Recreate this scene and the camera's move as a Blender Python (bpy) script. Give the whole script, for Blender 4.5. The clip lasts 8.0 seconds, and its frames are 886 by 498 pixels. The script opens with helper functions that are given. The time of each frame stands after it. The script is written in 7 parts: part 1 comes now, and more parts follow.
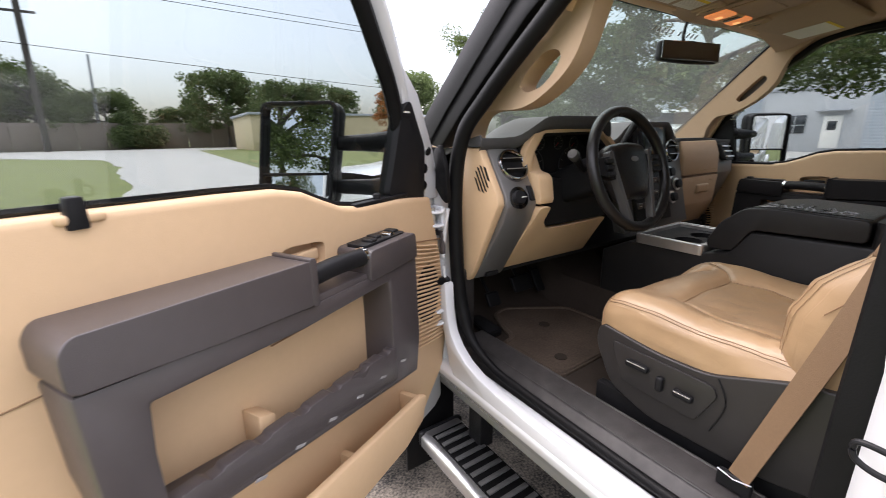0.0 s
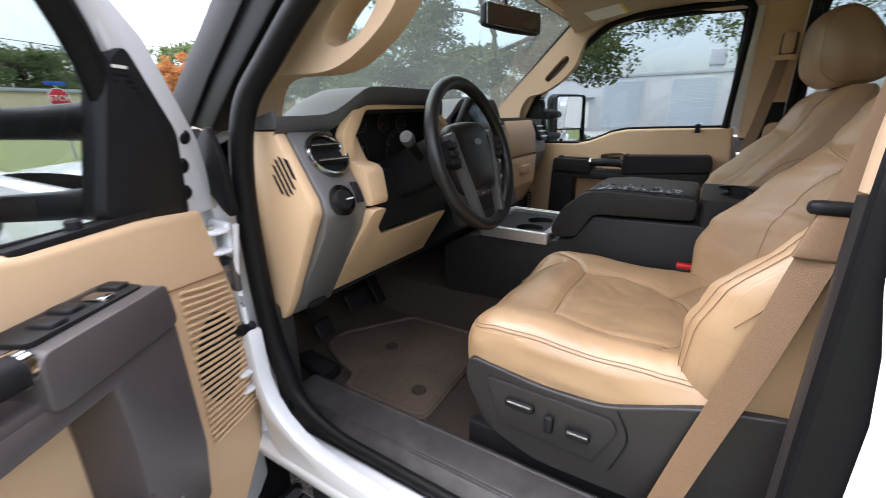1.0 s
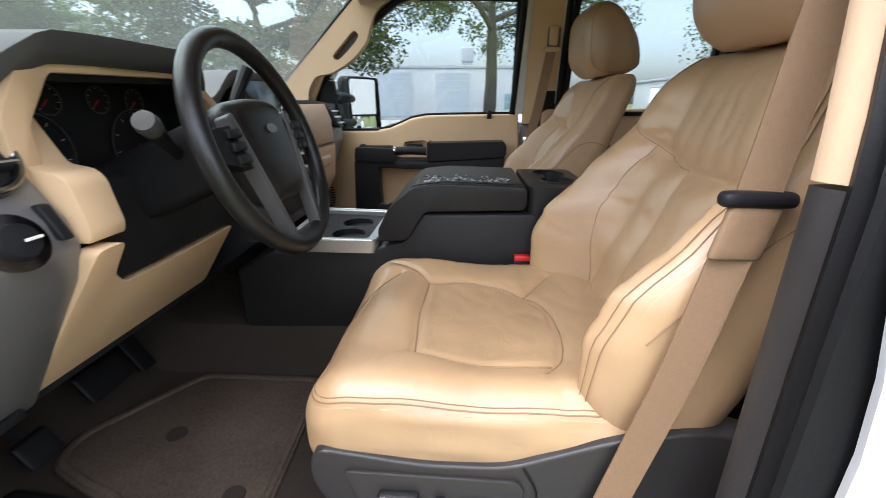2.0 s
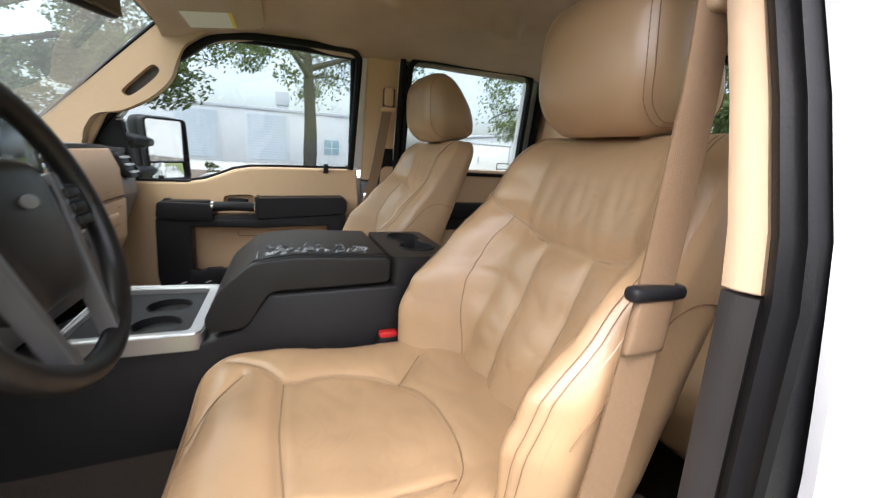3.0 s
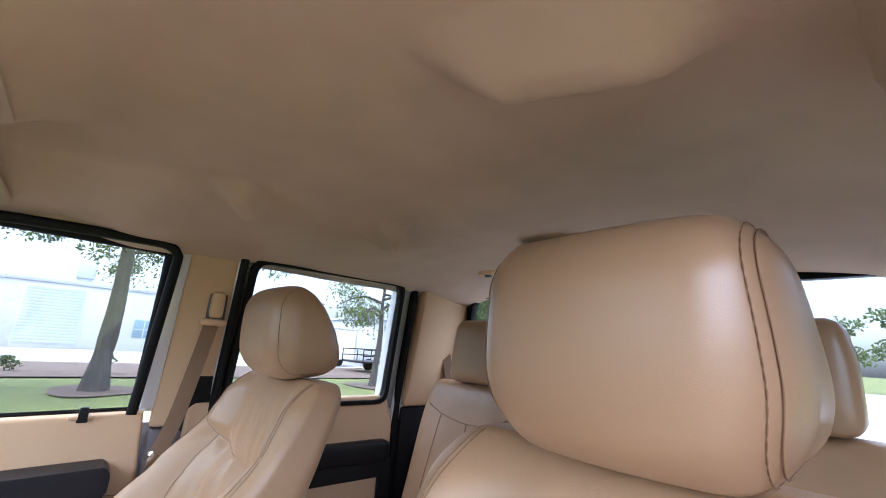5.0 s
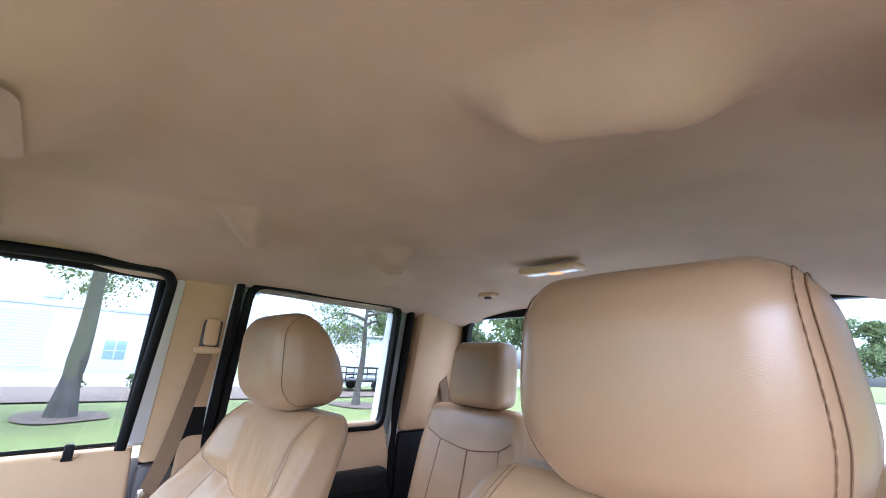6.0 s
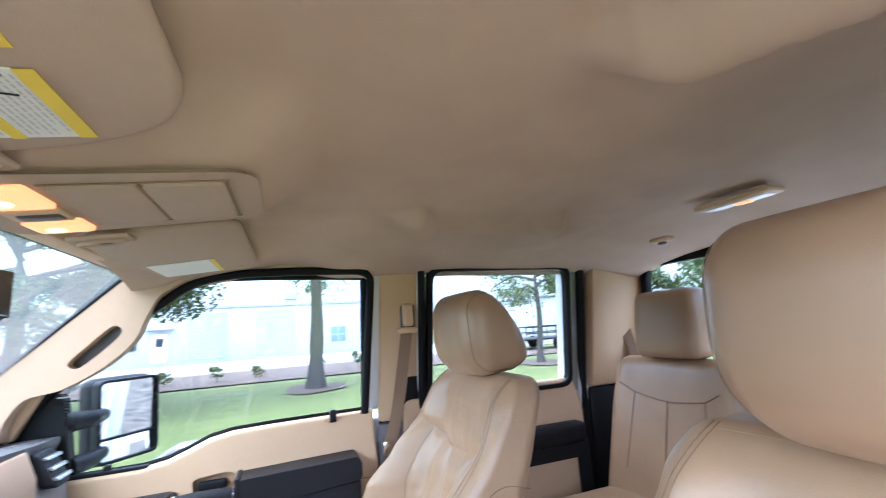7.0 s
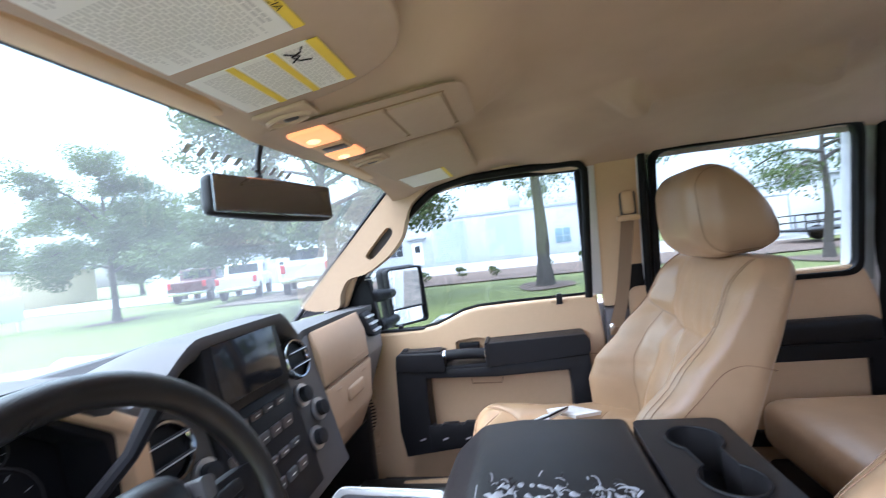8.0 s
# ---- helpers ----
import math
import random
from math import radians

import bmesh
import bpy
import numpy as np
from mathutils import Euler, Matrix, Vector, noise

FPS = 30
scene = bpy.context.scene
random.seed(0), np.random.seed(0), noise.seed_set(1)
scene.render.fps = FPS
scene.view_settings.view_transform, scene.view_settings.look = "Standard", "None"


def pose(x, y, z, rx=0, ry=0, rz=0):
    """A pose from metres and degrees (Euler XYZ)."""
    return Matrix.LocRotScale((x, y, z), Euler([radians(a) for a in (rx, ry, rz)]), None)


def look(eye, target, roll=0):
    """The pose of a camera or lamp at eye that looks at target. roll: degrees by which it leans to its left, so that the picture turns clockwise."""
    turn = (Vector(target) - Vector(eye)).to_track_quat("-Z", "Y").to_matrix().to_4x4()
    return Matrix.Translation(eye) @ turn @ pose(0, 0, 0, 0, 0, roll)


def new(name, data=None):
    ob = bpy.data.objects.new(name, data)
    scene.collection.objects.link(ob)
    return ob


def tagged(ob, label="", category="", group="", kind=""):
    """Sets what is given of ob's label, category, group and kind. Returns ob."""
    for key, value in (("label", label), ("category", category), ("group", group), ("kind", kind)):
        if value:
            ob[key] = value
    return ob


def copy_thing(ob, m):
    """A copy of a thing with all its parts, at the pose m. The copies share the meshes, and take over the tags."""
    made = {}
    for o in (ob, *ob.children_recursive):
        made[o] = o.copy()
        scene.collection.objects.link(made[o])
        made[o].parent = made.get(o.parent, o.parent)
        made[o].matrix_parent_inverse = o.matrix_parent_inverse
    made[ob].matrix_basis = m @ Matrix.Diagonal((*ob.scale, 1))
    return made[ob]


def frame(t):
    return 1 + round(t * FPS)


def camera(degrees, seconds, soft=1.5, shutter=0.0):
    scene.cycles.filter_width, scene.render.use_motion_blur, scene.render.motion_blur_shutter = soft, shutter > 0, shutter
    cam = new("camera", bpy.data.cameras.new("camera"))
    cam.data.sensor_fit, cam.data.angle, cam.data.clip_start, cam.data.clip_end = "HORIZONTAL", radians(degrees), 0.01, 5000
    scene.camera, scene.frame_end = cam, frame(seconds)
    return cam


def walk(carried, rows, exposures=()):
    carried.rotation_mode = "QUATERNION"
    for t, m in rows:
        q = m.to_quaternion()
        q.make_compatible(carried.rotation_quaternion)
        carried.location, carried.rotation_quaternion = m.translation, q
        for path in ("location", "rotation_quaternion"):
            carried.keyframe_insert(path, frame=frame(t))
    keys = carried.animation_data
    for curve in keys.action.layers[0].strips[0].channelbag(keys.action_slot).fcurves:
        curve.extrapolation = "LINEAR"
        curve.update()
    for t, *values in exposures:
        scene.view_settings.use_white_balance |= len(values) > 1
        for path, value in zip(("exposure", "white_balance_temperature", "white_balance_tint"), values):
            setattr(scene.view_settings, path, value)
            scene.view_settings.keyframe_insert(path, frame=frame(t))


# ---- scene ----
S = 1.05  # plan units to metres: the plan below is drawn at this reduction
cam = camera(94.2, 8.0, soft=0.55, shutter=0.25)
PATH = [
    (0, (-1.54, -0.025, 1.539), (-0.476, 1.583, 1.005), -0.8),
    (0.5, (-1.451, 0.095, 1.521), (-0.09, 1.444, 0.948), -0.9),
    (1, (-1.311, 0.215, 1.526), (0.303, 1.221, 0.908), -0.8),
    (1.5, (-1.189, 0.283, 1.516), (0.611, 0.855, 0.86), -0.4),
    (1.7, (-1.149, 0.31, 1.507), (0.698, 0.696, 0.845), -0.2),
    (2.8, (-1.014, 0.426, 1.525), (0.819, -0.167, 0.986), 3.2),
    (3, (-0.984, 0.417, 1.541), (0.83, -0.301, 1.101), 3.7),
    (3.5, (-0.853, 0.371, 1.603), (0.91, -0.564, 1.472), 4.4),
    (4, (-0.747, 0.32, 1.647), (0.931, -0.761, 1.772), 4.7),
    (4.5, (-0.666, 0.314, 1.665), (0.901, -0.882, 2.002), 4.5),
    (6, (-0.575, 0.358, 1.7), (0.832, -0.956, 2.241), 2.8),
    (6.5, (-0.585, 0.394, 1.706), (0.998, -0.728, 2.188), 0.5),
    (7, (-0.611, 0.38, 1.715), (1.228, -0.316, 2.081), -3.7),
    (7.5, (-0.634, 0.335, 1.707), (1.35, 0.2, 1.92), -6.5),
    (8, (-0.67, 0.369, 1.679), (1.297, 0.729, 1.674), -6.5),
]
walk(cam, [(t, look([S * a for a in eye], [S * a for a in target], roll)) for t, eye, target, roll in PATH],
     exposures=[(0.0, 1.85, 6450, 18), (1.0, 2.20, 6050, 15), (1.7, 2.42, 5900, 12), (3.0, 2.75, 6250, 14), (3.5, 2.8, 6250, 16), (4.0, 2.95, 5400, 18), (4.5, 3.05, 5500, 24), (6.0, 3.72, 5150, 20), (7.0, 3.67, 5000, 18), (8.0, 3.35, 5250, 18)])

# ---- light: a bright overcast sky ----
world = bpy.data.worlds.new("sky")
scene.world = world
world.use_nodes = True
wn = world.node_tree.nodes
sky = wn.new("ShaderNodeTexSky")
sky.sky_type = "NISHITA"
sky.sun_disc = False
sky.sun_elevation, sky.sun_rotation = radians(65), radians(340)
sky.air_density, sky.dust_density, sky.ozone_density = 1.0, 4.0, 1.0
wn["Background"].inputs["Strength"].default_value = 0.15
veil = wn.new("ShaderNodeHueSaturation")  # thin cloud pales the blue
veil.inputs["Saturation"].default_value = 0.55
world.node_tree.links.new(sky.outputs[0], veil.inputs["Color"])
world.node_tree.links.new(veil.outputs[0], wn["Background"].inputs[0])
sun = new("sun", bpy.data.lights.new("sun", "SUN"))
sun.data.energy, sun.data.angle, sun.data.color = 1.9, radians(145), (1.0, 0.97, 0.93)
sun.matrix_world = look((0, 0, 0), (0.10, -0.14, -0.98))


# ---- materials ----
def mat(name, col, rough=0.6, metal=0.0, var=0.12, scale=25.0, big=3.0, bump=0.0, bscale=300.0, spec=0.5, coat=0.0, cells=False, stain=None, crease=0.0, gain=1.4):
    """A surface with two scales of colour variation and a fine relief."""
    m = bpy.data.materials.new(name)
    m.use_nodes = True
    n, l = m.node_tree.nodes, m.node_tree.links
    b = n["Principled BSDF"]
    b.inputs["Metallic"].default_value = metal
    b.inputs["Specular IOR Level"].default_value = spec
    b.inputs["Coat Weight"].default_value = coat
    co = n.new("ShaderNodeTexCoord")
    fine, wide = n.new("ShaderNodeTexNoise"), n.new("ShaderNodeTexNoise")
    fine.inputs["Scale"].default_value, wide.inputs["Scale"].default_value = scale, big
    fine.inputs["Detail"].default_value = 5
    wide.inputs["Detail"].default_value = 3
    mix = n.new("ShaderNodeMath")
    mix.operation = "MULTIPLY_ADD"
    mix.inputs[1].default_value = 0.5
    half = n.new("ShaderNodeMath")
    half.operation = "MULTIPLY"
    half.inputs[1].default_value = 0.5
    ramp = n.new("ShaderNodeMix")
    ramp.data_type = "RGBA"
    lo = [c * (1 - var) for c in col]
    hi = [min(1, c * (1 + var)) for c in col] if stain is None else list(stain)
    ramp.inputs["A"].default_value, ramp.inputs["B"].default_value = (*lo, 1), (*hi, 1)
    for t in (fine, wide):
        l.new(co.outputs["Object"], t.inputs["Vector"])
    l.new(wide.outputs["Fac"], half.inputs[0])
    l.new(fine.outputs["Fac"], mix.inputs[0])
    l.new(half.outputs[0], mix.inputs[2])
    spread = n.new("ShaderNodeMapRange")
    spread.inputs["From Min"].default_value, spread.inputs["From Max"].default_value = 0.5 - 0.5 / gain, 0.5 + 0.5 / gain
    l.new(mix.outputs[0], spread.inputs["Value"])
    l.new(spread.outputs[0], ramp.inputs["Factor"])
    l.new(ramp.outputs["Result"], b.inputs["Base Color"])
    rr = n.new("ShaderNodeMapRange")
    sway = min(0.08, rough * 0.3)
    rr.inputs["To Min"].default_value, rr.inputs["To Max"].default_value = rough - sway, min(1, rough + sway)
    l.new(wide.outputs["Fac"], rr.inputs["Value"])
    l.new(rr.outputs[0], b.inputs["Roughness"])
    if bump:
        bm_ = n.new("ShaderNodeBump")
        bm_.inputs["Strength"].default_value = bump
        bm_.inputs["Distance"].default_value = 0.001
        if cells:
            tex = n.new("ShaderNodeTexVoronoi")
            out = tex.outputs["Distance"]
        else:
            tex = n.new("ShaderNodeTexNoise")
            out = tex.outputs["Fac"]
        tex.inputs["Scale"].default_value = bscale
        l.new(co.outputs["Object"], tex.inputs["Vector"])
        l.new(out, bm_.inputs["Height"])
        l.new(bm_.outputs[0], b.inputs["Normal"])
        if crease:
            # soft wrinkles: thin bands where a warped noise crosses its middle
            wr, ab, band, b2 = n.new("ShaderNodeTexNoise"), n.new("ShaderNodeMath"), n.new("ShaderNodeMapRange"), n.new("ShaderNodeBump")
            wr.inputs["Scale"].default_value, wr.inputs["Detail"].default_value, wr.inputs["Distortion"].default_value = 9.0, 3.0, 1.3
            ab.operation = "SUBTRACT"
            ab.inputs[1].default_value = 0.5
            mag = n.new("ShaderNodeMath")
            mag.operation = "ABSOLUTE"
            band.inputs["From Max"].default_value = 0.07
            b2.inputs["Strength"].default_value, b2.inputs["Distance"].default_value = crease, 0.004
            l.new(co.outputs["Object"], wr.inputs["Vector"])
            l.new(wr.outputs["Fac"], ab.inputs[0])
            l.new(ab.outputs[0], mag.inputs[0])
            l.new(mag.outputs[0], band.inputs["Value"])
            l.new(band.outputs[0], b2.inputs["Height"])
            l.new(bm_.outputs[0], b2.inputs["Normal"])
            l.new(b2.outputs[0], b.inputs["Normal"])
    return m


def glass_mat(name, tint, gloss=0.03, rough=0.0, haze=0.0):
    m = bpy.data.materials.new(name)
    m.use_nodes = True
    n, l = m.node_tree.nodes, m.node_tree.links
    n.remove(n["Principled BSDF"])
    tr, gl, fr, mx = n.new("ShaderNodeBsdfTransparent"), n.new("ShaderNodeBsdfGlossy"), n.new("ShaderNodeLayerWeight"), n.new("ShaderNodeMixShader")
    pw, ma = n.new("ShaderNodeMath"), n.new("ShaderNodeMath")
    pw.operation, ma.operation = "POWER", "MULTIPLY_ADD"
    pw.inputs[1].default_value, ma.inputs[1].default_value, ma.inputs[2].default_value = 5.0, 0.9, gloss
    tr.inputs["Color"].default_value = (*tint, 1)
    gl.inputs["Roughness"].default_value = rough
    l.new(fr.outputs["Facing"], pw.inputs[0])
    l.new(pw.outputs[0], ma.inputs[0])
    l.new(ma.outputs[0], mx.inputs[0])
    l.new(tr.outputs[0], mx.inputs[1])
    l.new(gl.outputs[0], mx.inputs[2])
    out = mx
    # a translucent share imitates glare veiling the pane
    if haze:
        df, m2 = n.new("ShaderNodeBsdfTranslucent"), n.new("ShaderNodeMixShader")
        df.inputs["Color"].default_value = (0.8, 0.83, 0.82, 1)
        m2.inputs[0].default_value = haze
        l.new(mx.outputs[0], m2.inputs[1])
        l.new(df.outputs[0], m2.inputs[2])
        out = m2
    l.new(out.outputs[0], n["Material Output"].inputs["Surface"])
    return m


def lamp_mat(name, col, power):
    m = bpy.data.materials.new(name)
    m.use_nodes = True
    b = m.node_tree.nodes["Principled BSDF"]
    b.inputs["Base Color"].default_value = (*col, 1)
    b.inputs["Emission Color"].default_value = (*col, 1)
    b.inputs["Emission Strength"].default_value = power
    return m


SMOOTH_LEATHER = mat("smooth_tan_leather", (0.37, 0.243, 0.138), 0.30, var=0.10, scale=6, big=2.2, bump=0.12, bscale=950, cells=True, spec=0.6)
LEATHER = mat("tan_leather", (0.37, 0.240, 0.130), 0.34, var=0.22, scale=9, big=2.6, bump=0.16, bscale=950, cells=True, spec=0.6, crease=0.06, gain=2.0)
SEAM = mat("brown_thread", (0.23, 0.13, 0.07), 0.8, var=0.2, scale=300)
TAN = mat("tan_plastic", (0.58, 0.400, 0.236), 0.55, var=0.05, scale=60, bump=0.25, bscale=900)
# matte tan trim, coloured darker than TAN to hold back glare on the pillars
PILLARTAN = mat("dimmed_pillar_tan", (0.42, 0.298, 0.190), 0.75, var=0.06, scale=60, bump=0.4, bscale=900, spec=0.25)
# tan dash plastic with the passenger side's shade put into its colour
SHADETAN = mat("shaded_dash_tan", (0.37, 0.258, 0.165), 0.5, var=0.08, scale=60, bump=0.3, bscale=800, cells=True, spec=0.35)
VISOR = mat("visor_cloth", (0.43, 0.325, 0.240), 0.85, var=0.06, scale=60, bump=0.4, bscale=900, spec=0.2)
FOLD = mat("tan_leather_fold", (0.22, 0.135, 0.07), 0.55, var=0.15, scale=60)
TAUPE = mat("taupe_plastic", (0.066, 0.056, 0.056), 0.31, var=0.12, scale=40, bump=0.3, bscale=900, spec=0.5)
SEATPLASTIC = mat("dark_seat_plastic", (0.023, 0.021, 0.0205), 0.38, var=0.14, scale=40, bump=0.3, bscale=900, spec=0.36)
SCUFFED = mat("scuffed_sill_plastic", (0.036, 0.033, 0.032), 0.5, var=0.55, scale=30, big=7, bump=0.4, bscale=500, spec=0.4, gain=2.5)
# grey of the tread ribs stands in for sky reflected on them
RIBSHEEN = mat("sky_sheen_tread_rubber", (0.085, 0.084, 0.083), 0.5, var=0.4, scale=60, bump=0.5, bscale=300)
SLOT = mat("pale_worn_slot", (0.30, 0.29, 0.29), 0.5, var=0.2, scale=80)
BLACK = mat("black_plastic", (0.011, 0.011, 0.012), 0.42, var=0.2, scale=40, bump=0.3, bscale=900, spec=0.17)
DASHTOP = mat("charcoal_dash", (0.058, 0.057, 0.059), 0.66, var=0.1, scale=60, bump=0.4, bscale=700)
CHARCOAL = mat("charcoal_leatherette", (0.015, 0.0145, 0.0145), 0.36, var=0.25, scale=30, bump=0.25, bscale=900, cells=True, spec=0.24)
GUNMETAL = mat("gunmetal_paint", (0.075, 0.074, 0.074), 0.35, 0.3, var=0.06, scale=80)
SILVER = mat("grey_paint", (0.19, 0.186, 0.184), 0.38, 0.5, var=0.05, scale=80)
ALU = mat("brushed_trim", (0.55, 0.55, 0.55), 0.3, 0.9, var=0.08, scale=80)
DARKCHROME = mat("smoked_chrome", (0.30, 0.30, 0.31), 0.12, 1.0, var=0.05)
WHEELSKIN = mat("worn_wheel_leather", (0.009, 0.0085, 0.0085), 0.30, var=0.35, scale=35, big=9, bump=0.25, bscale=900, cells=True, spec=0.36, gain=2.0)
CHROME = mat("chrome", (0.75, 0.75, 0.76), 0.08, 1.0, var=0.02)
RUBBER = mat("black_rubber", (0.0055, 0.0055, 0.006), 0.5, var=0.25, scale=60, bump=0.3, bscale=300, spec=0.15)
WHITE = mat("white_paint", (0.66, 0.67, 0.68), 0.22, var=0.02, scale=20, coat=0.5)
CLOTH = mat("headliner_cloth", (0.47, 0.352, 0.258), 0.95, var=0.16, scale=5, big=1.5, gain=2.2, bump=0.5, bscale=1200, spec=0.1)
CARPET = mat("brown_carpet", (0.033, 0.026, 0.021), 0.98, var=0.35, scale=180, big=4, bump=1.0, bscale=700, spec=0.05)
MATCLOTH = mat("brown_mat", (0.066, 0.050, 0.038), 0.98, var=0.45, scale=160, big=5, bump=1.0, bscale=800, spec=0.05, gain=2.2)
WEB = mat("tan_webbing", (0.178, 0.108, 0.057), 0.75, var=0.15, scale=200, bump=0.6, bscale=900)
SCREEN = mat("dark_screen", (0.012, 0.013, 0.015), 0.12, var=0.1)
MIRROR = mat("mirror_glass", (0.85, 0.86, 0.87), 0.0, 1.0, var=0.0)
# mirror colour lowered to give the dark reflection of the cab
DARK_MIRROR = mat("dark_reflection_glass", (0.32, 0.325, 0.34), 0.0, 1.0, var=0.0)
RED = mat("red_plastic", (0.55, 0.02, 0.02), 0.4)
PAPER = mat("white_label", (0.75, 0.74, 0.70), 0.7, var=0.05)
YELLOW = mat("yellow_label", (0.75, 0.55, 0.04), 0.6, var=0.05)
INK = mat("grey_print", (0.54, 0.53, 0.51), 0.8, var=0.1)
GLASS = glass_mat("side_glass", (0.57, 0.60, 0.595))
# the windshield's glare veil is mixed into its glass
WINDSHIELD = glass_mat("windshield_glass", (0.61, 0.665, 0.635), 0.04, haze=0.016)
LAMP = lamp_mat("lamp_lens", (1.0, 0.34, 0.11), 0.13)
HOTLAMP = lamp_mat("lamp_bulb", (1.0, 0.48, 0.17), 0.27)
ASPHALT = mat("asphalt", (0.05, 0.044, 0.039), 0.8, var=0.8, stain=(0.19, 0.162, 0.128), scale=85, big=5.0, bump=1.0, bscale=110, gain=5.0)
ROAD = mat("pale_concrete", (0.33, 0.325, 0.31), 0.8, var=0.12, scale=6, big=0.25, bump=0.4, bscale=60)
GRASS = mat("lawn_grass", (0.112, 0.133, 0.030), 0.9, var=0.45, scale=14, big=0.5, bump=1.0, bscale=60)
MULCH = mat("brown_mulch", (0.10, 0.07, 0.05), 0.95, var=0.5, scale=30, bump=1.0, bscale=60)
BARK = mat("grey_bark", (0.066, 0.059, 0.052), 0.9, var=0.4, scale=18, big=3, bump=1.0, bscale=40)
LEAF = mat("oak_leaves", (0.095, 0.130, 0.045), 0.7, var=0.5, scale=3, big=0.8)
LEAF_FALL = mat("autumn_leaves", (0.35, 0.14, 0.04), 0.7, var=0.4, scale=3)
for leafy in (LEAF, LEAF_FALL):
    n, l = leafy.node_tree.nodes, leafy.node_tree.links
    thin, both = n.new("ShaderNodeBsdfTranslucent"), n.new("ShaderNodeMixShader")
    both.inputs[0].default_value = 0.42
    l.new(n["Principled BSDF"].inputs["Base Color"].links[0].from_socket, thin.inputs["Color"])
    l.new(n["Principled BSDF"].outputs[0], both.inputs[1])
    l.new(thin.outputs[0], both.inputs[2])
    l.new(both.outputs[0], n["Material Output"].inputs["Surface"])
SIDING = mat("white_siding", (0.43, 0.445, 0.46), 0.55, var=0.05, scale=2, big=0.3)
SHUTTER = mat("pale_blue_shutter", (0.345, 0.385, 0.425), 0.5, var=0.04, scale=2, big=0.3)
TRIMGREY = mat("grey_coping", (0.35, 0.37, 0.40), 0.6, var=0.05)
WINDARK = mat("dark_window", (0.03, 0.035, 0.04), 0.1, var=0.2)
PALEPANE = mat("pale_blue_pane", (0.16, 0.24, 0.27), 0.15, var=0.1, scale=1.5)
FENCE = mat("brown_fence", (0.17, 0.14, 0.115), 0.8, var=0.15, scale=3, big=0.4)
MAROON = mat("maroon_paint", (0.09, 0.025, 0.025), 0.3, var=0.05)
BLUESIGN = mat("blue_sign", (0.03, 0.10, 0.45), 0.4)
REDSIGN = mat("red_sign", (0.5, 0.02, 0.03), 0.5)


# ---- mesh helpers ----
ORIGIN = {}


def thing(name, loc, label, category, group="", kind=""):
    ob = new(name)
    ob.location = Vector(loc) * S
    ob.empty_display_size = 0.1
    ORIGIN[ob.name] = Vector(loc) * S
    return tagged(ob, label, category, group, kind)


def part(name, bm, material, parent=None, label="", sharp=35, at=None):
    """Links a bmesh, drawn in plan units, as one mesh under its thing."""
    if at is not None:
        for v in bm.verts:
            v.co = at(v.co)
    o = ORIGIN[parent.name] if parent else Vector((0, 0, 0))
    for v in bm.verts:
        v.co = v.co * S - o
    bmesh.ops.recalc_face_normals(bm, faces=bm.faces[:])
    me = bpy.data.meshes.new(name)
    bm.to_mesh(me)
    bm.free()
    me.materials.append(material)
    me.polygons.foreach_set("use_smooth", [True] * len(me.polygons))
    me.set_sharp_from_angle(angle=radians(sharp))
    ob = new(name, me)
    if parent:
        ob.parent = parent
        ORIGIN[ob.name] = o
    if label:
        tagged(ob, label)
    return ob


def structure(name, bm, material, label, category, sharp=35, at=None):
    ob = part(name, bm, material, None, "", sharp, at)
    ORIGIN[ob.name] = Vector((0, 0, 0))
    return tagged(ob, label, category, "", "structure")


def merge(a, *others):
    for b in others:
        me = bpy.data.meshes.new("tmp")
        b.to_mesh(me)
        b.free()
        a.from_mesh(me)
        bpy.data.meshes.remove(me)
    return a


def box(x0, x1, y0, y1, z0, z1, b=0.004, seg=2):
    bm = bmesh.new()
    bmesh.ops.create_cube(bm, size=1)
    for v in bm.verts:
        v.co = Vector((x0 + (v.co.x + 0.5) * (x1 - x0), y0 + (v.co.y + 0.5) * (y1 - y0), z0 + (v.co.z + 0.5) * (z1 - z0)))
    if b:
        bmesh.ops.bevel(bm, geom=bm.edges[:], offset=b, segments=seg, profile=0.5, affect="EDGES")
    return bm


def rbox(c, size, r, n=9, f=None):
    """A cushion: a box with radius r on all edges and an even net, then bent by f."""
    bm = bmesh.new()
    bmesh.ops.create_cube(bm, size=1)
    bmesh.ops.subdivide_edges(bm, edges=bm.edges[:], cuts=n, use_grid_fill=True)
    c, size = Vector(c), Vector(size)
    for v in bm.verts:
        p = Vector([0.5 * math.sin(math.pi * a) * s for a, s in zip(v.co, size)])
        inner = Vector([max(-s / 2 + r, min(s / 2 - r, a)) for a, s in zip(p, size)])
        d = p - inner
        q = inner + d.normalized() * r if d.length > 1e-6 else p
        v.co = (f(q) if f else q) + c
    return bm


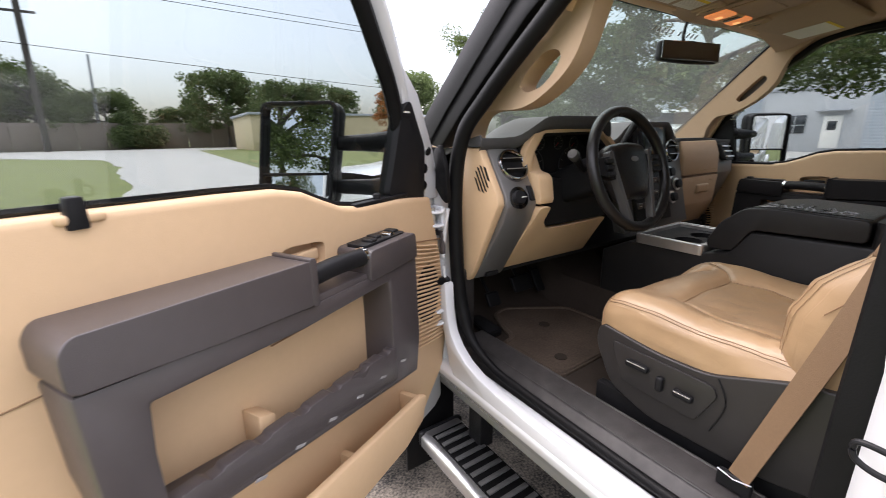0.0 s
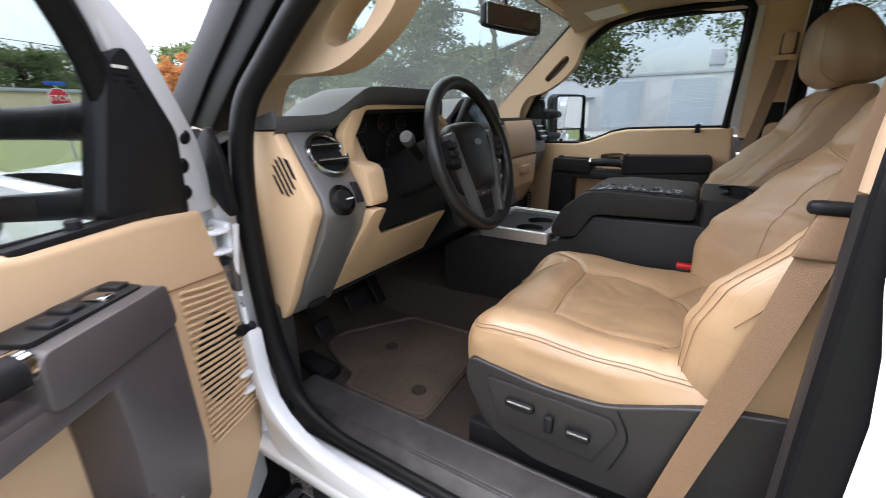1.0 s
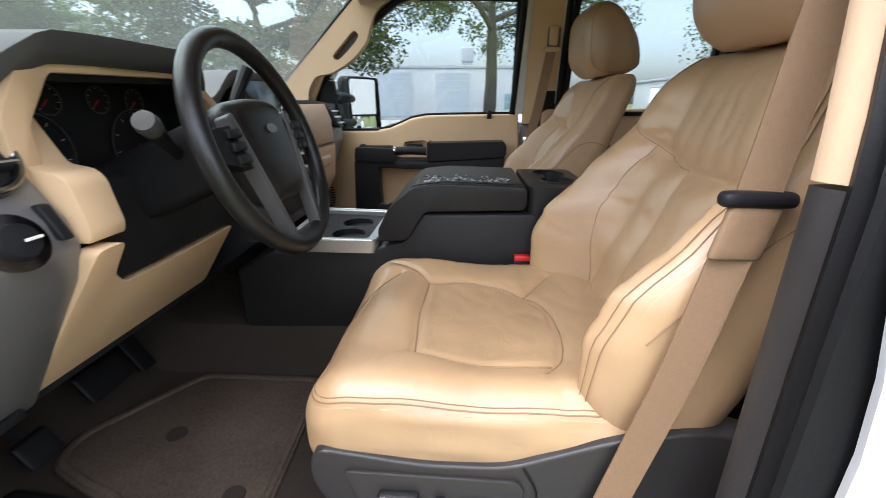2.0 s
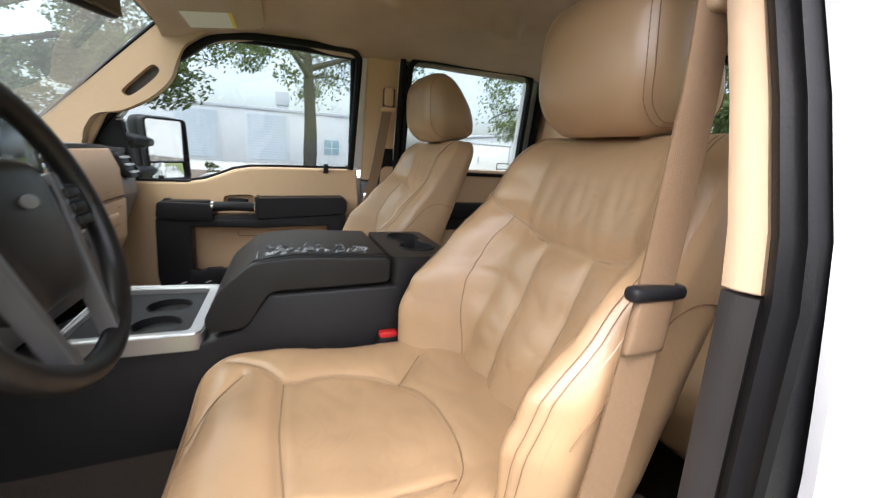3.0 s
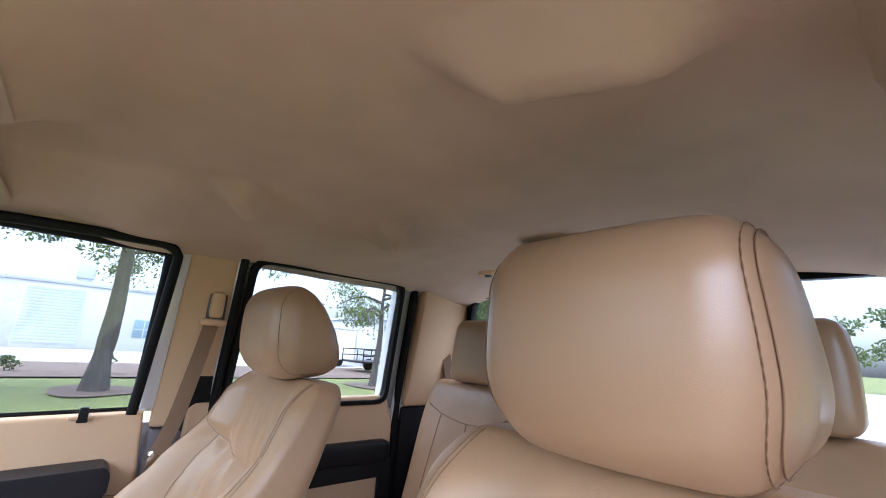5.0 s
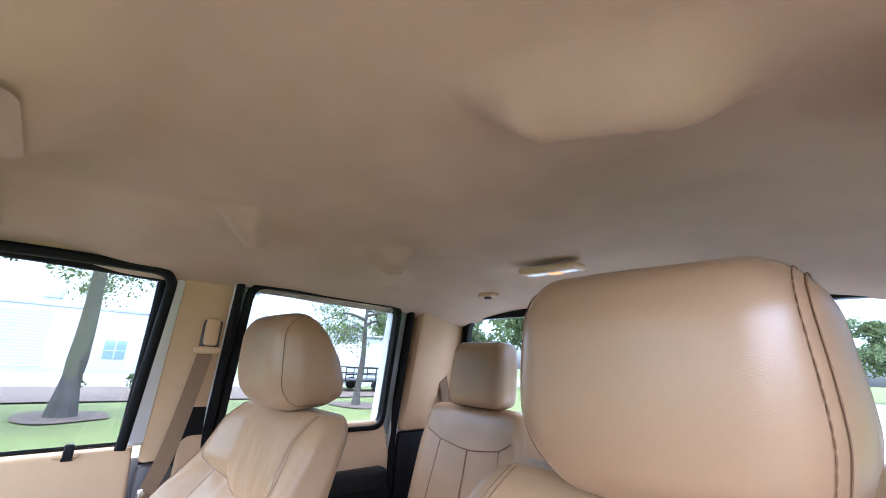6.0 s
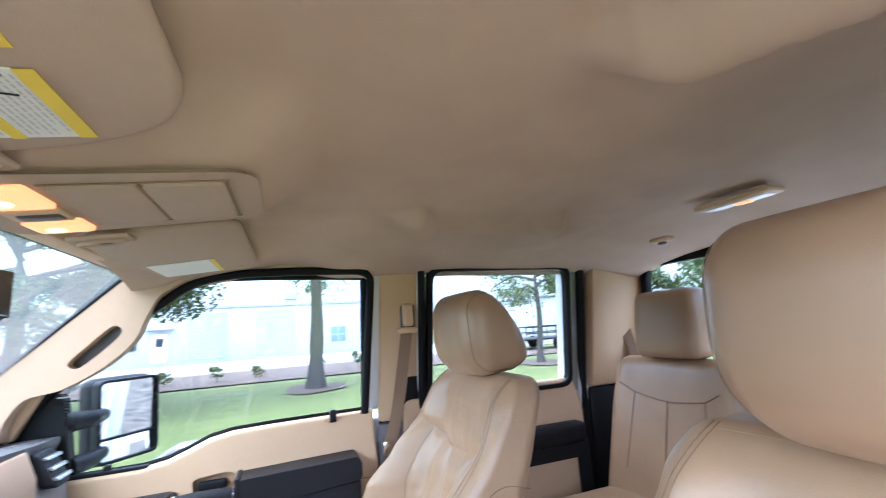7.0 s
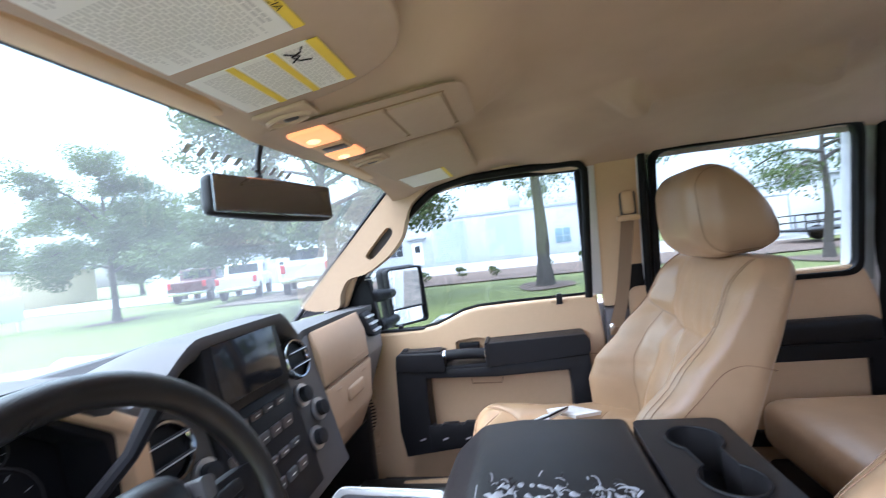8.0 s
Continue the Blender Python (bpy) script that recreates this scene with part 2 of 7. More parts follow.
def prism(pts, axis, a, b, bev=0.003, seg=2):
    """A polygon in the plane across axis, drawn out from a to b. x: (y, z), y: (x, z), z: (x, y)."""
    bm = bmesh.new()
    put = {"x": lambda p, k: (k, p[0], p[1]), "y": lambda p, k: (p[0], k, p[1]), "z": lambda p, k: (p[0], p[1], k)}[axis]
    lo, hi = [bm.verts.new(put(p, a)) for p in pts], [bm.verts.new(put(p, b)) for p in pts]
    bm.faces.new(lo)
    bm.faces.new(hi[::-1])
    k = len(pts)
    for i in range(k):
        bm.faces.new((lo[i], lo[(i + 1) % k], hi[(i + 1) % k], hi[i]))
    if bev:
        bmesh.ops.recalc_face_normals(bm, faces=bm.faces[:])
        edges = [e for e in bm.edges if e.calc_face_angle(0) > 0.4]
        bmesh.ops.bevel(bm, geom=edges, offset=bev, segments=seg, profile=0.5, affect="EDGES", clamp_overlap=True)
    return bm


def loft(rings, cap=True, closed=True):
    bm = bmesh.new()
    vs = [[bm.verts.new(p) for p in ring] for ring in rings]
    k = len(rings[0])
    for a, b in zip(vs, vs[1:]):
        for i in range(k if closed else k - 1):
            j = (i + 1) % k
            bm.faces.new((a[i], a[j], b[j], b[i]))
    if cap and closed:
        bm.faces.new(vs[0])
        bm.faces.new(vs[-1])
    return bm


def smooth_path(pts, n=6):
    """A Catmull-Rom line through the points."""
    P = [Vector(p) for p in pts]
    out = []
    for i in range(len(P) - 1):
        p0, p1, p2, p3 = P[max(0, i - 1)], P[i], P[i + 1], P[min(len(P) - 1, i + 2)]
        for k in range(n):
            t = k / n
            out.append(0.5 * ((2 * p1) + (p2 - p0) * t + (2 * p0 - 5 * p1 + 4 * p2 - p3) * t * t + (3 * p1 - p0 - 3 * p2 + p3) * t ** 3))
    return out + [P[-1]]


def tube(pts, r, n=8, closed=False, flat=1.0, up=(0, 0, 1)):
    """A tube along points; r a number or one per point; flat squeezes it along up."""
    P = [Vector(p) for p in pts]
    rings = []
    for i, p in enumerate(P):
        a, b = (P[i - 1], P[(i + 1) % len(P)]) if closed else (P[max(0, i - 1)], P[min(len(P) - 1, i + 1)])
        d = (b - a).normalized()
        u = Vector(up)
        side = d.cross(u)
        if side.length < 0.05:
            side = d.cross(Vector((0.3, 1, 0)))
        side.normalize()
        u = side.cross(d).normalized()
        rad = r[i] if isinstance(r, (list, tuple)) else r
        rings.append([p + side * math.cos(2 * math.pi * k / n) * rad + u * math.sin(2 * math.pi * k / n) * rad * flat for k in range(n)])
    if closed:
        return loft(rings + [rings[0]], cap=False)
    return loft(rings)


def ribbon(pts, sides, w, t=0.0016):
    """A flat band: at each point a side direction; w wide, t thick."""
    rings = []
    P = [Vector(p) for p in pts]
    for i, (p, s) in enumerate(zip(P, sides)):
        d = (P[min(len(P) - 1, i + 1)] - P[max(0, i - 1)]).normalized()
        s = (Vector(s) - d * Vector(s).dot(d)).normalized()
        n = d.cross(s)
        rings.append([p - s * w / 2 - n * t, p + s * w / 2 - n * t, p + s * w / 2 + n * t, p - s * w / 2 + n * t])
    return loft(rings)


def lathe(profile, c, axis, n=24):
    """Turns (radius, height) round an axis through c."""
    z = Vector(axis).normalized()
    x = z.cross(Vector((0.1, 0.2, 1))).normalized() if abs(z.z) < 0.9 else z.cross(Vector((1, 0, 0))).normalized()
    y = z.cross(x)
    rings = [[Vector(c) + z * h + (x * math.cos(2 * math.pi * k / n) + y * math.sin(2 * math.pi * k / n)) * max(r, 1e-4) for k in range(n)] for r, h in profile]
    return loft(rings)


def grid(nx, ny, f):
    """A sheet from f(u, v), u and v in 0..1."""
    bm = bmesh.new()
    vs = [[bm.verts.new(f(i / nx, j / ny)) for j in range(ny + 1)] for i in range(nx + 1)]
    for i in range(nx):
        for j in range(ny):
            bm.faces.new((vs[i][j], vs[i + 1][j], vs[i + 1][j + 1], vs[i][j + 1]))
    return bm


def step(a, b, x):
    t = max(0.0, min(1.0, (x - a) / (b - a)))
    return t * t * (3 - 2 * t)


def hump(a, b, c, d, x):
    return step(a, b, x) * (1 - step(c, d, x))


def ring_prism(outer, inner, axis, a, b, bev=0.003):
    """A frame: an outer and an inner outline with as many corners, drawn out from a to b."""
    put = {"x": lambda p, k: (k, p[0], p[1]), "y": lambda p, k: (p[0], k, p[1]), "z": lambda p, k: (p[0], p[1], k)}[axis]
    bm = bmesh.new()
    n = len(outer)
    V = [[bm.verts.new(put(p, k)) for p in line] for k in (a, b) for line in (outer, inner)]
    for i in range(n):
        j = (i + 1) % n
        bm.faces.new((V[0][i], V[0][j], V[1][j], V[1][i]))
        bm.faces.new((V[2][i], V[3][i], V[3][j], V[2][j]))
        bm.faces.new((V[0][i], V[2][i], V[2][j], V[0][j]))
        bm.faces.new((V[1][i], V[1][j], V[3][j], V[3][i]))
    if bev:
        bmesh.ops.recalc_face_normals(bm, faces=bm.faces[:])
        edges = [e for e in bm.edges if e.calc_face_angle(0) > 0.6]
        bmesh.ops.bevel(bm, geom=edges, offset=bev, segments=2, profile=0.5, affect="EDGES", clamp_overlap=True)
    return bm


def rounded(pts, r, n=4):
    """Rounds the corners of a polygon."""
    out = []
    k = len(pts)
    for i in range(k):
        p, a, b = Vector(pts[i]), Vector(pts[i - 1]), Vector(pts[(i + 1) % k])
        rr = min(r, (a - p).length * 0.45, (b - p).length * 0.45)
        p0, p1 = p + (a - p).normalized() * rr, p + (b - p).normalized() * rr
        for j in range(n + 1):
            t = j / n
            out.append(tuple((1 - t) ** 2 * p0 + 2 * t * (1 - t) * p + t * t * p1))
    return out


def fill(outer, holes, put, k):
    """A flat sheet with holes, at depth k."""
    bm = bmesh.new()
    edges, loops = [], []
    for line in (outer, *holes):
        vs = [bm.verts.new(put(p, k)) for p in line]
        loops.append(vs)
        edges += [bm.edges.new((vs[i], vs[(i + 1) % len(vs)])) for i in range(len(vs))]
    bmesh.ops.triangle_fill(bm, use_beauty=True, use_dissolve=False, edges=edges)
    return bm


def holed(outer, holes, axis, a, b, floor=None):
    """A plate from a to b with holes through it; with floor, the holes are wells down to that depth."""
    put = {"x": lambda p, k: (k, p[0], p[1]), "y": lambda p, k: (p[0], k, p[1]), "z": lambda p, k: (p[0], p[1], k)}[axis]
    bm = merge(fill(outer, holes, put, a), fill(outer, holes, put, b))
    for i, line in enumerate((outer, *holes)):
        lo = a if (i == 0 or floor is None) else floor
        bm = merge(bm, loft([[put(p, lo) for p in line], [put(p, b) for p in line]], cap=False))
    bmesh.ops.remove_doubles(bm, verts=bm.verts[:], dist=1e-5)
    return bm


def inset(pts, d):
    """Moves the outline of a polygon inward by d."""
    turn = sum(a[0] * b[1] - b[0] * a[1] for a, b in zip(pts, pts[1:] + pts[:1]))
    out = []
    for i in range(len(pts)):
        p, a, b = Vector(pts[i]), Vector(pts[i - 1]), Vector(pts[(i + 1) % len(pts)])
        u, v = (p - a).normalized(), (b - p).normalized()
        n1, n2 = Vector((-u.y, u.x)), Vector((-v.y, v.x))
        m = (n1 + n2).normalized()
        out.append(tuple(p + m * (d / max(0.5, m.dot(n1))) * (1 if turn > 0 else -1)))
    return out


def soft_plate(outer, holes, axis, a, b, r, floor):
    """A plate from a to b with a rounded front edge of radius r and wells down to floor."""
    put = {"x": lambda p, k: (k, p[0], p[1]), "y": lambda p, k: (p[0], k, p[1]), "z": lambda p, k: (p[0], p[1], k)}[axis]
    rings = [[put(p, a) for p in outer]]
    for i in range(6):
        t = math.pi / 2 * i / 5
        rings.append([put(p, b - r + r * math.sin(t)) for p in inset(outer, r * (1 - math.cos(t)))])
    bm = merge(fill(inset(outer, r), holes, put, b), loft(rings, cap=False), fill(outer, [], put, a))
    for line in holes:
        small = inset(line, 0.006)
        bm = merge(bm, loft([[put(p, floor) for p in small], [put(p, b - 0.004) for p in line], [put(p, b) for p in line]], cap=False), fill(small, [], put, floor))
    bmesh.ops.remove_doubles(bm, verts=bm.verts[:], dist=1e-5)
    return bm


def circle(x, y, r, n=24):
    return [(x + r * math.cos(2 * math.pi * k / n), y + r * math.sin(2 * math.pi * k / n)) for k in range(n)]


def near_line(lines, x, y):
    """The distance of a point from the nearest of some polylines."""
    best = 9.0
    for ln in lines:
        for (ax, ay), (bx, by) in zip(ln, ln[1:]):
            dx, dy = bx - ax, by - ay
            t = max(0.0, min(1.0, ((x - ax) * dx + (y - ay) * dy) / (dx * dx + dy * dy)))
            best = min(best, math.hypot(x - ax - t * dx, y - ay - t * dy))
    return best


def curve(x, table):
    """Runs smoothly through a table of (x, y)."""
    for (x0, y0), (x1, y1) in zip(table, table[1:]):
        if x <= x1:
            t = max(0.0, (x - x0) / (x1 - x0))
            return y0 + (y1 - y0) * (t * t * (3 - 2 * t) * 0.35 + t * 0.65)
    return table[-1][1]


# ---- cab shell ----
def side_x(z):
    """The half width of the cab's side at height z: the windows lean in."""
    return 0.81 - max(0.0, z - 1.45) * 0.155


def on_side(sgn, lean=True):
    return lambda v: Vector((sgn * (v.x + (side_x(v.z) if lean else 0.81)), v.y, v.z))


def floor_z(x, y):
    z = 0.845 + 0.11 * hump(-0.24, -0.14, 0.14, 0.24, x)
    z += 0.35 * step(1.12, 1.42, y) - 0.01 * step(0.6, 0.9, y)
    return z + 0.06 * step(-0.25, -0.35, y)


structure("floor", grid(60, 60, lambda u, v: Vector((-0.77 + 1.54 * u, -0.98 + 2.4 * v, floor_z(-0.77 + 1.54 * u, -0.98 + 2.4 * v)))), CARPET,
          "worn brown carpet covering the cab floor", "floor")
structure("firewall", box(-0.82, 0.82, 1.40, 1.44, 0.8, 1.50), BLACK, "black firewall panel behind the dashboard", "panel")


def roof_z(x, y):
    z = 1.970 - 0.078 * abs(x / 0.72) ** 4.4 + 0.026 * step(0.58, 0.70, x) * hump(0.22, 0.40, 0.62, 0.74, y)
    z -= 0.062 * step(0.35, 0.80, y) + 0.05 * step(-0.55, -0.95, y)
    w = hump(-0.23, -0.085, 0.085, 0.20, x) * hump(0.33, 0.44, 0.8, 0.9, y)
    z = z * (1 - w) + w * (1.9115 - 0.10 * (y - 0.46))
    fold = y - 0.035 - 0.375 * (x + 0.35)  # a pressed pad with a sharp rear fold
    z -= 0.046 * hump(-0.028, 0.002, 0.018, 0.105, fold) * hump(-0.565, -0.475, -0.375, -0.295, x)
    z -= 0.016 * step(0.25, 0.34, x) * hump(-0.50, -0.36, 0.06, 0.16, y) * (1 - step(0.45, 0.66, x))
    for mx, my in ((0.29, 0.10), (0.27, -0.26)):
        u, w = (x - mx) * 0.85 - (y - my) * 0.53, (y - my) * 0.85 + (x - mx) * 0.53
        z -= 0.040 * hump(-0.09, -0.04, 0.03, 0.08, u) * hump(-0.040, -0.024, 0.0, 0.06, w)
    z -= 0.006 * noise.noise(Vector((x * 3.1, y * 2.3, 4.0))) + 0.003 * noise.noise(Vector((x * 8, y * 6, 1.0)))
    return z


ceiling = grid(170, 170, lambda u, v: Vector((-0.735 + 1.47 * u, -0.97 + 1.735 * v, roof_z(-0.735 + 1.47 * u, -0.97 + 1.735 * v))))
structure("ceiling", ceiling, CLOTH, "soft tan cloth headliner, sagging slightly", "ceiling", sharp=80)
structure("roof", box(-0.80, 0.80, -1.0, 0.74, 1.99, 2.03, 0.02), WHITE, "white painted steel cab roof", "roof")


def smooth_loop(pts, n=4):
    P = [(*p, 0) for p in pts]
    line = smooth_path([P[-1]] + P + [P[0], P[1]], n)
    return [(p.x, p.y) for p in line[n:-n - 1]]


def side_piece(name, pts, a, b, material, label, category, sgn, bev=0.008):
    return structure(name, prism(pts, "x", a, b, bev), material, label, category, at=on_side(sgn))


TRIM_SECTION = [(0.790, 0.080), (0.780, 0.086), (0.770, 0.088), (0.763, 0.086), (0.760, 0.076), (0.762, 0.03), (0.765, -0.08), (0.79, -0.08)]


def centre_pillar(name, section, heights, material, label, category, set_back=0.0):
    """The driver's centre pillar: one section carried up along its lean."""
    rings = []
    for z in heights:
        lean = 0.79 - curve(z, [(1.42, 0.796), (1.50, 0.784), (1.60, 0.754), (1.70, 0.715), (1.80, 0.676), (1.96, 0.635)])
        back = curve(z, [(1.42, 0.078), (1.50, 0.073), (1.60, 0.059), (1.70, 0.038), (1.80, 0.017), (1.96, -0.01)]) - 0.080 - set_back * step(1.46, 1.25, z)
        rings.append([(-(x - lean), y + back, z) for x, y in section])
    return structure(name, loft(rings), material, label, category, sharp=50)


for sgn in (1, -1):
    side_piece("roof_rail", [(0.80, 1.895), (0.80, 1.97), (-0.98, 1.97), (-0.98, 1.905), (0.1, 1.90)] if sgn < 0 else [(0.80, 1.915), (0.80, 1.97), (-0.98, 1.97), (-0.98, 1.912), (0.1, 1.914)], -0.035, 0.05, TAN, "tan cloth-covered rail along the roof side", "trim", sgn, 0.01)
    # front pillar: white steel outside, tan trim inside
    slot = [(0.810, 1.662), (0.783, 1.697), (0.740, 1.728), (0.700, 1.728), (0.688, 1.703), (0.724, 1.657), (0.773, 1.640), (0.800, 1.648)]
    if sgn > 0:
        slot = [(0.893, 1.683), (0.884, 1.668), (0.866, 1.672), (0.825, 1.705), (0.792, 1.738), (0.784, 1.756), (0.795, 1.768), (0.812, 1.762), (0.855, 1.722)]
    line = [(1.17, 1.505), (0.96, 1.715), (0.775, 1.895), (0.60, 1.905), (0.612, 1.83), (0.624, 1.77), (0.642, 1.712), (0.670, 1.672), (0.714, 1.637), (0.765, 1.611), (0.823, 1.601), (0.93, 1.602), (0.975, 1.585), (0.995, 1.54), (1.0, 1.50)]
    if sgn > 0:
        line = [(1.17, 1.53), (0.95, 1.728), (0.768, 1.898), (0.62, 1.908), (0.665, 1.868), (0.705, 1.838), (0.733, 1.785), (0.755, 1.732), (0.80, 1.683), (0.85, 1.648), (0.91, 1.618), (0.975, 1.603), (1.012, 1.555), (1.04, 1.50)]
    structure("pillar_trim", holed(smooth_loop(line),
                                   [smooth_loop(slot)], "x", -0.095 if sgn < 0 else -0.08, -0.035), PILLARTAN,
              "tan plastic pillar trim with a moulded grab handle", "trim", at=on_side(sgn), sharp=50)
    if sgn > 0:
        # dark colour stands for the shade inside the handle slot
        side_piece("pillar_backing", [(0.91, 1.66), (0.85, 1.66), (0.77, 1.745), (0.77, 1.785), (0.82, 1.775), (0.905, 1.69)], -0.048, -0.036, TAUPE, "plate behind the moulded handle, coloured as the slot's shade", "trim", sgn, 0.004)
    side_piece("pillar_backing", [(1.17, 1.50), (0.775, 1.895), (0.62, 1.905), (0.69, 1.86), (0.80, 1.765), (0.88, 1.68), (0.965, 1.605), (1.02, 1.50)], -0.034, -0.009, TAN, "tan base of the pillar trim", "trim", sgn, 0.006)
    structure("windshield_seal", tube([(-0.076, 1.165, 1.538), (-0.076, 0.955, 1.730), (-0.076, 0.775, 1.896)], 0.0065, 8), RUBBER, "black seal between windshield and pillar trim", "seal", at=on_side(sgn))
    side_piece("pillar_flange", [(1.17, 1.52), (0.82, 1.89), (0.64, 1.93), (0.60, 1.90), (0.74, 1.80), (0.95, 1.60), (1.04, 1.50)], -0.008, 0.04, RUBBER, "black weatherstrip on the windshield pillar", "seal", sgn, 0.008)
    side_piece("pillar_outer", [(1.26, 1.46), (0.84, 1.90), (0.62, 1.945), (0.61, 1.925), (0.78, 1.85), (1.02, 1.60), (1.12, 1.48)], 0.042, 0.05, RUBBER, "black outer edge of the windshield pillar", "pillar", sgn, 0.003)
    side_piece("corner_trim", [(0.70, 1.83), (0.66, 1.868), (0.61, 1.886), (0.55, 1.897), (0.45, 1.904), (0.45, 1.915), (0.71, 1.915)] if sgn > 0 else [(0.675, 1.80), (0.655, 1.842), (0.625, 1.872), (0.58, 1.890), (0.52, 1.898), (0.45, 1.901), (0.45, 1.912), (0.69, 1.912)], -0.036 if sgn > 0 else -0.05, -0.012, TAN, "tan rounded corner of the window trim", "trim", sgn, 0.006)
    # centre pillar
    if sgn > 0:
        side_piece("pillar_trim", [(0.110, 1.42), (0.106, 1.925), (-0.035, 1.925), (-0.045, 1.42)], -0.022, 0.006, TAN, "tan plastic trim on the centre pillar", "trim", sgn, 0.012)
        side_piece("pillar_trim", [(0.10, 0.86), (0.110, 1.417), (-0.045, 1.417), (-0.09, 0.86)], -0.022, 0.006, TAUPE, "dark taupe lower trim of the centre pillar", "trim", sgn, 0.012)
        side_piece("pillar_flange", [(0.085, 0.82), (0.10, 1.40), (0.108, 1.93), (-0.07, 1.93), (-0.09, 0.82)], 0.008, 0.042, RUBBER, "black weatherstrip of the centre pillar", "seal", sgn, 0.010)
        side_piece("pillar_outer", [(0.02, 0.80), (0.065, 1.40), (0.09, 1.94), (-0.07, 1.94), (-0.09, 0.80)], 0.044, 0.075, WHITE, "white painted centre pillar", "pillar", sgn, 0.012)
    else:
        centre_pillar("pillar_trim", TRIM_SECTION, (1.452, 1.50, 1.55, 1.60, 1.65, 1.70, 1.75, 1.80, 1.85, 1.935), PILLARTAN, "tan trim on the centre pillar", "trim")
        centre_pillar("pillar_trim", TRIM_SECTION, (0.84, 0.95, 1.18, 1.448), SEATPLASTIC, "dark lower trim of the centre pillar", "trim")
        centre_pillar("pillar_flange", [(0.792, 0.074), (0.795, 0.084), (0.803, 0.088), (0.809, 0.083), (0.815, 0.083), (0.821, 0.088), (0.826, 0.084), (0.827, -0.08), (0.80, -0.08)], (0.82, 1.0, 1.18, 1.45, 1.50, 1.55, 1.60, 1.65, 1.7, 1.75, 1.80, 1.85, 1.94), RUBBER, "black double weatherstrip of the centre pillar", "seal")
        centre_pillar("pillar_outer", [(0.829, 0.075), (0.840, 0.080), (0.862, 0.068), (0.886, 0.045), (0.899, 0.020), (0.903, -0.08), (0.829, -0.08)], (0.70, 1.0, 1.18, 1.25, 1.32, 1.38, 1.45, 1.50, 1.55, 1.60, 1.65, 1.7, 1.75, 1.80, 1.85, 1.95), WHITE, "white painted centre pillar", "pillar", 0.030)
    # rear pillar
    side_piece("pillar_trim", [(-0.70, 1.45), (-0.715, 1.93), (-0.95, 1.93), (-0.95, 1.45)], -0.075, -0.008, TAN, "tan plastic trim on the rear pillar", "trim", sgn, 0.015)
    side_piece("pillar_trim", [(-0.68, 0.90), (-0.70, 1.447), (-0.95, 1.447), (-0.95, 0.90)], -0.06, -0.008, BLACK, "black lower trim of the rear pillar", "trim", sgn, 0.012)
    side_piece("pillar_outer", [(-0.66, 0.80), (-0.67, 1.94), (-1.02, 1.94), (-1.02, 0.80)], -0.003, 0.07, WHITE, "white painted rear pillar", "pillar", sgn, 0.008)
    # sill
    structure("sill", prism([(0.74, 0.64), (0.795, 0.80), (0.815, 0.822), (0.87, 0.815), (0.888, 0.80), (0.884, 0.775), (0.83, 0.70), (0.80, 0.64)], "y", -1.0, 1.20, 0.006), WHITE, "white painted body sill below the doors", "sill", at=lambda v, s=sgn: Vector((s * v.x, v.y, v.z)))
    structure("sill_plate", prism([(0.66, 0.845), (0.69, 0.868), (0.76, 0.862), (0.80, 0.835), (0.80, 0.80), (0.66, 0.80)], "y", 0.05, 1.02, 0.006), SCUFFED, "scuffed dark taupe plastic door sill plate", "trim", at=lambda v, s=sgn: Vector((s * v.x, v.y, v.z)))
    for xx in (0.692, 0.764):
        structure("sill_ridge", tube([(sgn * xx, 0.12, 0.868 - 0.10 * max(0.0, xx - 0.70)), (sgn * xx, 0.94, 0.868 - 0.10 * max(0.0, xx - 0.70))], 0.004, 6, flat=0.5), SCUFFED, "dark ridge on the scuffed sill plate", "trim")
    structure("kick_panel", prism([(0.98, 0.82), (0.98, 1.12), (1.40, 1.20), (1.40, 0.82)], "x", -0.06, -0.01, 0.01), SEATPLASTIC, "dark kick panel at the foot well", "trim", at=on_side(sgn, False))
    structure("hinge_pillar", prism([(1.0, 0.80), (1.035, 1.30), (1.06, 1.44), (1.26, 1.46), (1.26, 0.70)], "x", -0.01, 0.055, 0.01), WHITE, "white painted hinge pillar", "pillar", at=on_side(sgn, False))

# passenger window: black seal all round, white door frame behind it
pseal = smooth_path([(0.78, 1.76), (0.742, 1.797), (0.70, 1.828), (0.635, 1.872), (0.55, 1.895), (0.40, 1.903), (0.22, 1.904), (0.165, 1.900), (0.143, 1.882), (0.139, 1.85), (0.148, 1.65), (0.157, 1.46)], 6)
structure("window_seal", tube([(-0.040, v[0], v[1]) for v in pseal], 0.0125, 10, up=(1, 0, 0)), RUBBER, "thick black rubber seal round the side window", "seal", at=on_side(1), sharp=80)
structure("door_edge", prism([(0.101, 1.47), (0.101, 1.90), (0.136, 1.90), (0.140, 1.47)], "x", -0.016, -0.004, 0.003), WHITE, "white painted edge of the closed door", "frame", at=on_side(1))

